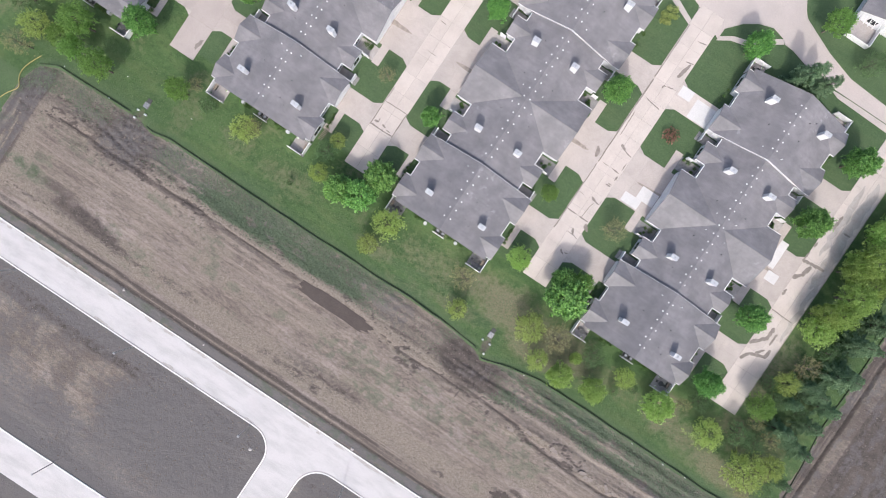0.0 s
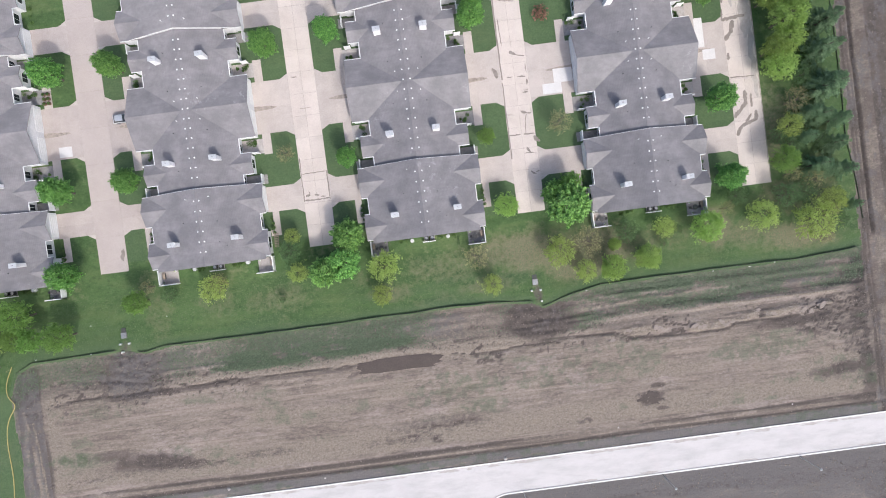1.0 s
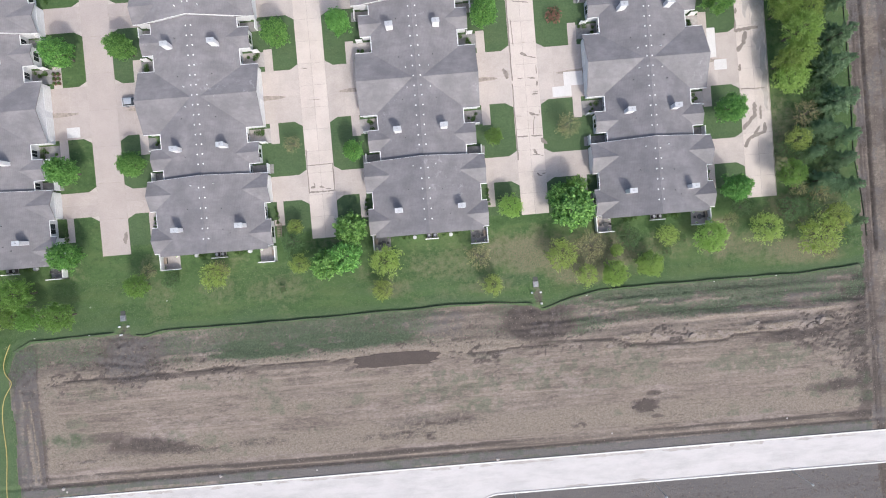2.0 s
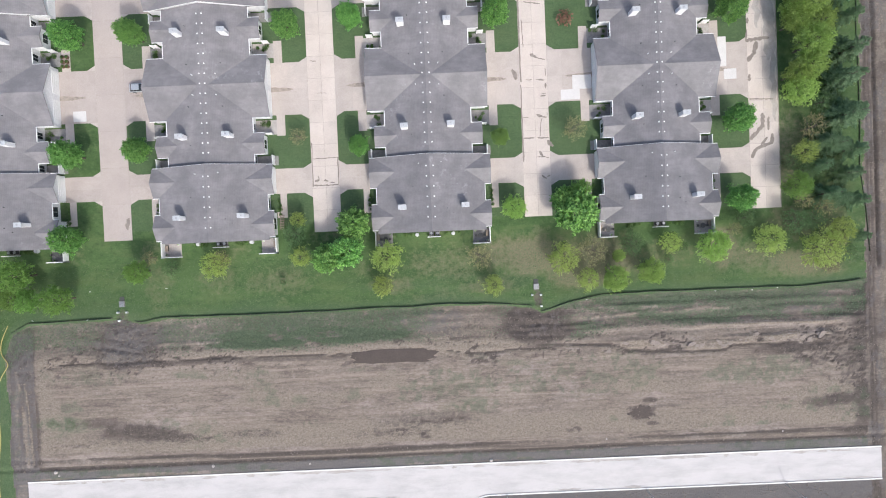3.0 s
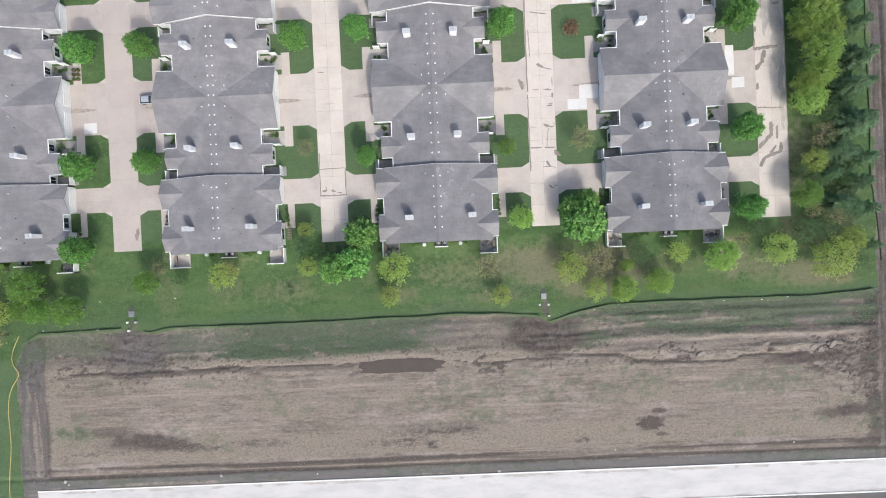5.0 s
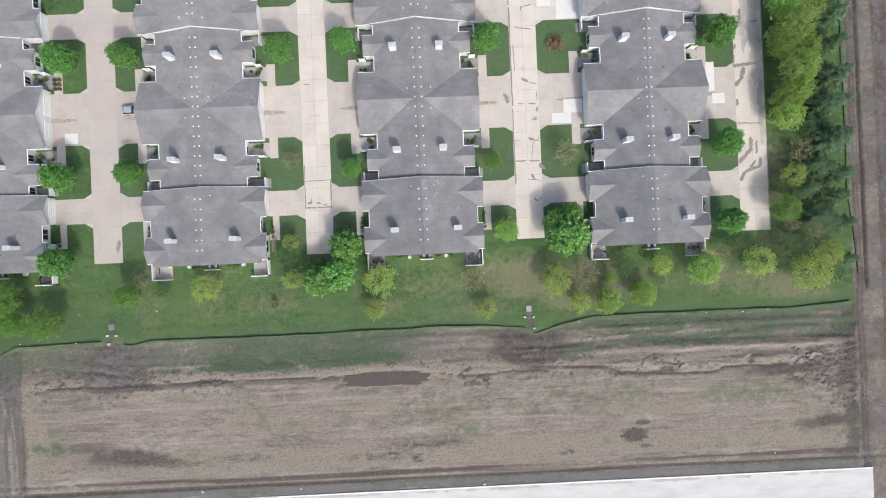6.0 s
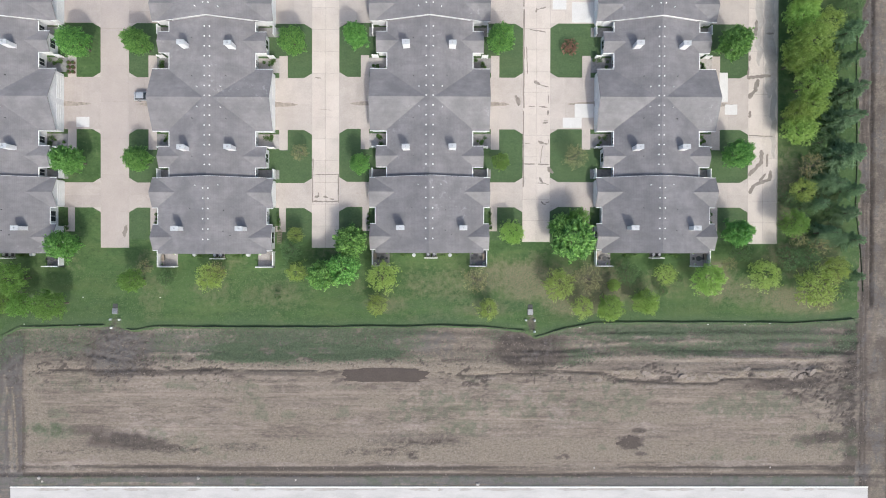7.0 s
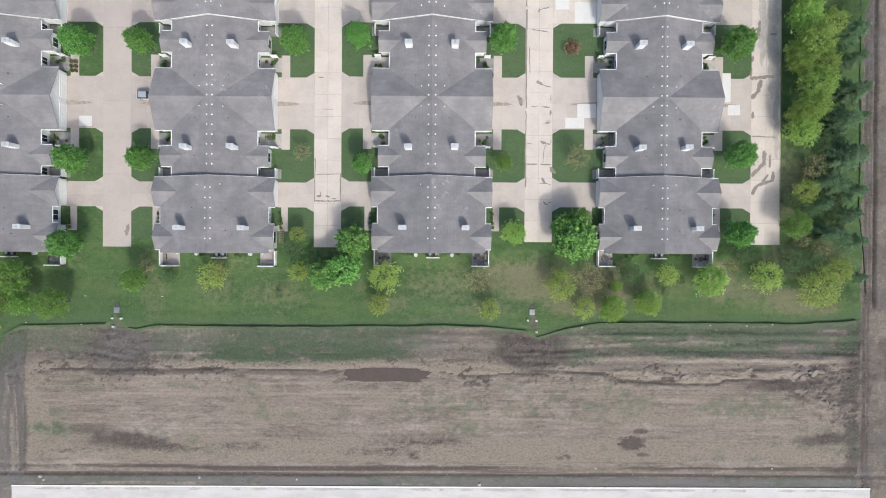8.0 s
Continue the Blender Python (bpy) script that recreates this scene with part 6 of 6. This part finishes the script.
# kind, place, radius of the crown
TREES = [
    ("maple", -75.8, 42.5, 3.1), ("maple", -62.9, 42.6, 2.7), ("maple", -76.8, 18.2, 3.1), ("maple", -62.9, 18.5, 2.6), ("maple", -77.9, 0.7, 3.1),
    ("maple", -30.8, 42.8, 3.0), ("maple", -17.9, 44.3, 2.6), ("maple", -17.0, 17.7, 2.2), ("maple", 12.2, 43.6, 3.0), ("spring", 12.4, 18.3, 2.1),
    ("maple", 60.6, 42.8, 3.4), ("maple", 61.4, 19.8, 3.1), ("maple", 61.6, 3.5, 2.9), ("maple", 31.0, 67.2, 2.8), ("maple", 61.9, 58.4, 3.3),
    ("spring", 42.4, 80.2, 3.2), ("deep", 54.0, 78.4, 3.2), ("tall_pine", 42.8, 67.2, 3.2), ("tall_pine", 46.6, 66.8, 2.9), ("olive", 28.0, 19.5, 3.1), ("olive", -29.8, 20.3, 2.1),
    ("spring", 28.4, 6.2, 2.8), ("bigmaple", 27.4, 2.1, 4.7), ("bigmaple", 25.2, 5.0, 2.8), ("bigmaple", -18.8, 1.4, 3.6), ("bigmaple", -24.8, -5.6, 3.2),
    ("bigmaple", -20.3, -4.1, 3.6), ("lime", 14.8, 3.5, 2.8), ("yellow", -30.4, -4.9, 2.5), ("yellow", -30.8, 2.9, 2.0), ("deep", -31.6, -0.1, 2.9),
    ("yellow", -12.2, -5.9, 3.9), ("yellow", -13.5, -11.8, 2.6), ("olive", 7.2, -6.3, 3.3), ("yellow", 9.8, -12.6, 2.6), ("yellow", 24.7, -7.4, 3.8),
    ("olive", 30.8, -6.2, 3.7), ("yellow", 29.7, -12.2, 2.8), ("lime", 36.6, -7.5, 1.5), ("lime", 35.4, -12.3, 3.1), ("lime", 43.0, -11.0, 3.0),
    ("deep", 39.6, -5.0, 2.9), ("yellow", 47.4, -5.2, 2.6), ("deep", 50.6, -6.2, 1.3), ("deep", 47.5, -8.7, 1.3), ("lime", 56.0, -6.2, 3.7),
    ("yellow", 67.8, -5.4, 3.9), ("deep", 63.6, -0.8, 2.5), ("olive", 61.1, -3.0, 1.7), ("spring", -88.7, -6.4, 4.0), ("spring", -87.0, -11.6, 2.9),
    ("spring", -80.6, -11.8, 3.5), ("spring", -90.8, -11.1, 2.6), ("spring", -64.1, -6.7, 2.8), ("olive", -62.5, -3.9, 1.8), ("deep", -58.2, -6.3, 2.0),
    ("yellow", -48.4, -5.9, 3.4), ("olive", -47.2, -4.7, 2.4), ("deep", -34.9, -10.3, 0.8), ("lime", 75.8, 50.8, 3.5), ("belt", 74.0, 39.3, 3.0),
    ("belt", 75.9, 43.2, 4.2), ("belt", 78.9, 39.1, 3.0), ("belt", 76.7, 34.5, 4.2), ("belt", 74.0, 28.6, 2.8), ("belt", 76.2, 30.1, 3.5),
    ("lime", 74.9, 25.3, 3.7), ("yellow", 81.8, 48.2, 3.3), ("deep", 86.5, 50.9, 2.6), ("pine", 86.7, 40.7, 2.1), ("pine", 85.8, 33.6, 3.3),
    ("pine", 83.6, 27.4, 3.5), ("pine", 87.3, 28.3, 2.0), ("pine", 84.2, 19.8, 4.2), ("pine", 87.1, 21.3, 2.0), ("pine", 80.2, 14.6, 2.6),
    ("olive", 77.8, 17.7, 3.1), ("yellow", 76.2, 12.6, 3.0), ("spring", 73.2, 5.6, 3.2), ("deep", 73.9, 10.8, 2.1), ("pine", 80.8, 3.7, 2.8),
    ("pine", 85.1, 7.8, 2.6), ("olive", 79.8, 0.7, 2.4), ("yellow", 78.6, -7.6, 5.0), ("yellow", 83.4, -4.0, 3.1), ("deep", 74.0, -1.7, 3.2),
    ("pine", 87.5, -5.4, 1.8), ("olive", 81.3, -11.7, 1.9), ("deep", 82.9, 8.9, 2.1), ("olive", 75.8, 2.5, 2.1), ("lime", 75.1, 48.9, 3.5),
    ("lime", 74.5, 41.4, 3.5), ("spring", -97.0, -3.0, 4.0), ("yellow", -97.0, -12.0, 3.6), ("olive", -98.0, -17.0, 3.4), ("deep", -103.0, -8.0, 4.0),
    ("pine", 85.5, 46.0, 3.0), ("pine", 85.8, 57.0, 2.9), ("belt", 78.9, 56.0, 4.2), ("belt", 76.9, 62.0, 4.0),
    ("pine", 86.3, 12.8, 2.5), ("pine", 86.8, 2.2, 2.3), ("pine", 83.0, 2.6, 2.4), ("pine", 79.2, 9.8, 2.3), ("deep", 76.6, 8.4, 2.6),
    ("deep", 85.0, -8.6, 2.2), ("deep", 71.6, -5.0, 2.0), ("pine", 82.4, 14.0, 2.6), ("deep", 80.5, 23.0, 2.6), ("deep", 78.0, -1.5, 2.8), ("olive", 82.0, -6.0, 2.4),
]
for i, (kind, x, y, r) in enumerate(TREES):
    tree(kind, x, y, r, i)

# red-brown bush in a lawn island
o = new("shrub", SHRUBS[2].copy())
o.data.materials[0] = leaf_mat("red shrub leaves", (0.17, 0.095, 0.06), (0.30, 0.175, 0.11))
o.matrix_basis = pose(27.6, 43.6, 0.02) @ Matrix.Diagonal((2.6, 2.6, 1.5, 1))
tagged(o, "red-brown leaved bush on a lawn island", "shrub")

# a group of yellow-green bushes by the walk
bright = SHRUBS[2].copy()
bright.materials[0] = leaf_mat("yellow-green shrub leaves", (0.22, 0.28, 0.07), (0.42, 0.48, 0.16))
for x, y, s in ((12.2, 66.3, 1.0), (13.5, 66.6, 1.1), (12.0, 64.6, 1.15), (13.3, 65.0, 1.2), (14.4, 65.4, 0.9), (12.4, 63.2, 1.2), (13.6, 63.5, 1.0)):
    o = new("shrub", bright)
    o.matrix_basis = pose(x, y, 0.02, 0, 0, x * 90) @ Matrix.Diagonal((s, s, s, 1))
    tagged(o, "rounded yellow-green bush in a lawn bed", "shrub", "yellow-green bushes")

# ---- silt fences along the lawn's edges ----
def silt_fence(pts, label, rise=1.0):
    """Sagging fabric on wooden stakes along a dense line of plan points."""
    fence = tagged(empty("silt_fence", 0, 0), label, "fence", "silt fences")
    vs, fs = [], []
    for i, (x, y) in enumerate(pts):
        (xa, ya), (xb, yb) = pts[max(i - 1, 0)], pts[min(i + 1, len(pts) - 1)]
        out = Vector((yb - ya, xa - xb)).normalized()
        lean = 0.06 + 0.10 * lattice(np.array([i * 0.21]), np.array([0.5]), 3)[0]
        tall = rise * (0.16 + 0.40 * lattice(np.array([i * 0.13]), np.array([0.5]), 7)[0])
        for d, z in ((-0.03, -0.35), (lean - 0.03, tall), (lean + 0.03, tall), (0.03, -0.35)):
            vs.append((x + out.x * d, y + out.y * d, z))
        if i:
            a, b = 4 * (i - 1), 4 * i
            fs += [(a + q, a + (q + 1) % 4, b + (q + 1) % 4, b + q) for q in range(4)]
    link_mesh("fabric", vs, fs, M_FABRIC, fence, "black woven fabric")
    stake = None
    for x, y in pts[2::5]:
        m = pose(float(x), float(y) - 0.05, 0)
        if stake is None:
            bm = bmesh.new()
            box(bm, -0.03, 0.03, -0.03, 0.03, -0.3, 0.55)
            stake = part("stake", bm, M_WOOD, fence, "wooden stake")
            stake.matrix_basis = m
        else:
            again(stake, m)


xs = np.arange(-95, 90.2, 0.6)
ys = fence_line(xs) + (fbm(xs, xs * 0, 9, 1, 15) - 0.5) * 0.5
cut, gap = int(np.argmax(xs > 19.0)), int(np.argmax(xs > -70.6))
for a, b in ((0, gap - 3), (gap + 4, cut - 1), (cut + 1, len(xs))):
    silt_fence(list(zip(xs[a:b], ys[a:b])), "sagging black silt fence along the lawn's edge")
ys = np.arange(-9.0, 62, 0.6)
xs = np.interp(ys, [-9, -1, 10, 62], [92.1, 91.3, 90.4, 90.2]) + (fbm(ys, ys * 0, 9, 1, 16) - 0.5) * 0.5
silt_fence(list(zip(xs, ys)), "low black silt fence beside the dirt track", 0.6)


# ---- storm drains with white marker posts ----
def storm_drain(x, y):
    d = empty("storm_drain", x, y)
    tagged(d, "square concrete storm drain with a metal grate in the lawn", "drain", "storm drains")
    bm = bmesh.new()
    box(bm, -0.6, 0.6, -0.65, 0.65, -0.2, 0.28, 0.03)
    part("box", bm, M_PATIO_GREY, d, "grey concrete box")
    bm = bmesh.new()
    for i in range(6):
        box(bm, -0.5, 0.5, -0.55 + i * 0.19, -0.44 + i * 0.19, 0.28, 0.33)
    part("grate", bm, M_METAL, d, "grey metal grate")
    # dark slab on the north side, added in place of the box's shadow
    bm = bmesh.new()
    box(bm, -0.5, 0.5, 0.65, 1.6, -0.05, 0.12, 0.03)
    part("apron", bm, M_DARK, d, "dark slab standing in for shadow")
    for px, py in ((-0.95, -1.8), (0.95, -1.85), (-0.75, -3.6) if x < 0 else (0.95, -4.3)):
        p = empty("marker_post", x + px, y + py)
        tagged(p, "short white plastic marker post by a storm drain", "post", "white marker posts")
        bm = bmesh.new()
        box(bm, -0.22, 0.22, -0.18, 0.18, -0.3, 0.45, 0.03)
        part("base", bm, M_WHITE, p)
        bm = bmesh.new()
        tube(bm, (0, 0, 0.45), (0, 0, 0.62), 0.16, 0.06, 8)
        part("cap", bm, M_WHITE, p)


storm_drain(-70.5, -13.6)
storm_drain(19.4, -13.6)


# ---- street lamps ----
def street_lamp(x, y, s):
    p = empty("street_lamp", x, y, 0)
    tagged(p, "slim grey street lamp on the verge of the new road", "street lamp", "street lamps")
    bm = bmesh.new()
    tube(bm, (0, 0, -0.1), (0, 0, 0.35), 0.16, 0.13, 8)
    part("base", bm, M_METAL, p)
    bm = bmesh.new()
    tube(bm, (0, 0, 0.3), (0, 0, 6.2), 0.12, 0.09, 8)
    part("pole", bm, M_METAL, p)
    bm = bmesh.new()
    tube(bm, (0, 0, 6.15), (0, 0, 6.3), 0.12, 0.3, 8)
    tube(bm, (0, 0, 6.3), (0, 0, 6.45), 0.3, 0.1, 8)
    part("lantern", bm, M_METAL, p)


for x, y in ((-74.7, -59.3), (-44.3, -59.4), (-13.4, -59.5), (11.2, -59.3), (42.0, -59.4), (72.5, -59.4), (-44.6, -90.0)):
    street_lamp(x, y, 1)

# ---- small things on the ground ----
def slatted_bench(x, y, turn):
    """A long low wooden bench with open slats."""
    b = empty("garden_bench", x, y, 0.03)
    b.rotation_euler = (0, 0, radians(turn))
    tagged(b, "weathered wooden slatted bench beside the house wall", "bench")
    for i in range(9):
        bm = bmesh.new()
        box(bm, -0.45, 0.45, -1.5 + i * 0.36, -1.34 + i * 0.36, 0.42, 0.47, 0.01)
        part("slat", bm, M_WOOD, b)
    for u in (-0.4, 0.4):
        bm = bmesh.new()
        box(bm, u - 0.04, u + 0.04, -1.5, 1.54, 0.34, 0.42, 0.01)
        part("rail", bm, M_WOOD, b)
        for v in (-1.4, 1.44):
            bm = bmesh.new()
            box(bm, u - 0.04, u + 0.04, v - 0.04, v + 0.04, 0, 0.34, 0.01)
            part("leg", bm, M_WOOD, b)


slatted_bench(-34.9, 2.6, -4)


def pale_rock(x, y, r, seed):
    rnd = random.Random(seed)
    bm = bmesh.new()
    bmesh.ops.create_icosphere(bm, subdivisions=2, radius=r)
    for v in bm.verts:
        v.co *= rnd.uniform(0.78, 1.12)
        v.co.z *= 0.65
    o = part("rock", bm, M_PATIO, None)
    o.location = (x, y, 0.12 * r)
    tagged(o, "pale weathered boulder lying on the bare soil", "rock", "pale boulders")


for i, (x, y, r) in enumerate(((-52.6, -49.9, 0.34), (8.1, -51.2, 0.42), (-87.0, -49.8, 0.40), (-86.3, -50.6, 0.25), (-10.4, -63.6, 0.45), (-31.5, -50.3, 0.22), (33.5, -47.6, 0.2), (72.0, -47.5, 0.24))):
    pale_rock(x, y, r, i)


def survey_flag(x, y):
    f = empty("survey_flag", x, y)
    tagged(f, "small white plastic flag on a thin wire stake", "flag", "survey flags")
    bm = bmesh.new()
    tube(bm, (0, 0, -0.1), (0, 0, 0.5), 0.012, 0.012, 5)
    part("stake", bm, M_METAL, f)
    bm = bmesh.new()
    box(bm, 0.0, 0.30, -0.05, 0.05, 0.36, 0.52, 0.01)
    part("cloth", bm, M_WHITE, f, "white plastic cloth")


for x, y in ((-90.0, -16.4), (-78.1, -16.7), (-77.3, -10.6), (-60.7, -10.6), (57.9, -16.2), (65.9, -16.3), (71.4, -16.0), (30.0, -16.9)):
    survey_flag(x, y)

# yellow erosion tube along the west strip
cu = bpy.data.curves.new("erosion_tube", "CURVE")
cu.dimensions = "3D"
cu.bevel_depth, cu.bevel_resolution = 0.085, 2
sp = cu.splines.new("NURBS")
sp.use_endpoint_u = True
pts = [(-95.5, -17.3), (-96.4, -19.0), (-97.6, -21.5), (-97.2, -24.2), (-95.6, -25.5), (-96.6, -27.0), (-98.4, -29.4), (-98.9, -35), (-98.3, -41), (-99.2, -47), (-99.6, -53), (-99.0, -62), (-99.5, -75)]
sp.points.add(len(pts) - 1)
for q, (x, y) in zip(sp.points, pts):
    q.co = (x, y, 0.14, 1)
sp.order_u = 4
sp.resolution_u = 6
cu.materials.append(M_YELLOW)
tagged(new("erosion_tube", cu), "long yellow erosion control tube lying on grass", "tube")


# ---- parked car ----
def parked_car(x, y, turn):
    c = empty("car", x, y, 0.07)
    c.rotation_euler = (0, 0, radians(turn))
    tagged(c, "silver car parked in front of a garage", "car")
    bm = bmesh.new()
    pr = [(-2.25, 0.35), (-2.3, 0.75), (-2.15, 0.98), (-1.2, 1.02), (1.0, 1.0), (2.1, 0.82), (2.28, 0.6), (2.25, 0.35)]
    r0 = [bm.verts.new((a, -0.88, z)) for a, z in pr]
    r1 = [bm.verts.new((a, 0.88, z)) for a, z in pr]
    bm.faces.new(r0[::-1]), bm.faces.new(r1)
    for i in range(len(pr)):
        j = (i + 1) % len(pr)
        bm.faces.new((r0[i], r0[j], r1[j], r1[i]))
    bmesh.ops.bevel(bm, geom=bm.edges[:], offset=0.06, segments=2, affect="EDGES")
    part("body", bm, M_CAR, c)
    bm = bmesh.new()
    pr = [(-2.0, 1.0), (-1.55, 1.42), (0.1, 1.46), (1.0, 1.0)]
    r0 = [bm.verts.new((a, -0.80 + 0.14 * (z > 1.1), z)) for a, z in pr]
    r1 = [bm.verts.new((a, 0.80 - 0.14 * (z > 1.1), z)) for a, z in pr]
    bm.faces.new(r0[::-1]), bm.faces.new(r1)
    for i in range(4):
        j = (i + 1) % 4
        bm.faces.new((r0[i], r0[j], r1[j], r1[i]))
    part("windows", bm, M_GLASS, c, "dark car glass")
    bm = bmesh.new()
    box(bm, -1.55, 0.1, -0.64, 0.64, 1.43, 1.49, 0.02)
    part("roof", bm, M_CAR, c)
    for a in (-1.4, 1.4):
        for b in (-0.86, 0.86):
            bm = bmesh.new()
            tube(bm, (a, b - 0.1, 0.32), (a, b + 0.1, 0.32), 0.33, 0.33, 14)
            w = part("wheel", bm, M_TYRE, c)
            bm = bmesh.new()
            tube(bm, (a, b - 0.11, 0.32), (a, b + 0.11, 0.32), 0.2, 0.2, 10)
            part("rim", bm, M_METAL, w)


parked_car(-63.7, 32.6, 0)


# ---- the house across the street ----
def far_house(x, y):
    h = empty("house", x, y)
    tagged(h, "house across the street with a grey roof and a white porch", "house")
    bm = bmesh.new()
    profile(bm, roof_profile(8, 3.0, 5.8), 0, 14)
    part("roof", bm, M_SHINGLE, h)
    bm = bmesh.new()
    profile(bm, [(-7.6, 0), (-7.6, 2.9), (0, 5.55), (7.6, 2.9), (7.6, 0)], 0.4, 13.6)
    part("wall", bm, M_SIDING, h)
    bm = bmesh.new()
    box(bm, -7, -1.5, -4.2, 0.4, -0.02, 0.15, 0.02)
    part("porch_floor", bm, M_PATIO_TAN, h, "brown deck")
    for a, b, c, d in ((-7, -4.2, -1.5, -4.2), (-7, -4.2, -7, 0.2), (-1.5, -4.2, -1.5, 0.2)):
        bm = bmesh.new()
        box(bm, a - 0.08, c + 0.08, b - 0.08, d + 0.08, 0.1, 1.5, 0.02)
        part("railing", bm, M_WHITE, h, "white railing")
    for i in range(6):
        bm = bmesh.new()
        box(bm, -7.0 + i * 1.08, -6.88 + i * 1.08, -1.7, 0.3, 2.4, 2.55, 0.01)
        part("pergola_beam", bm, M_WHITE, h, "white pergola beam")
    window(h, -4, 0.38, 0.9, 2, 1.3, (0, -1))
    window(h, 4, 0.38, 0.9, 2, 1.3, (0, -1))


far_house(53.5, 86.5)
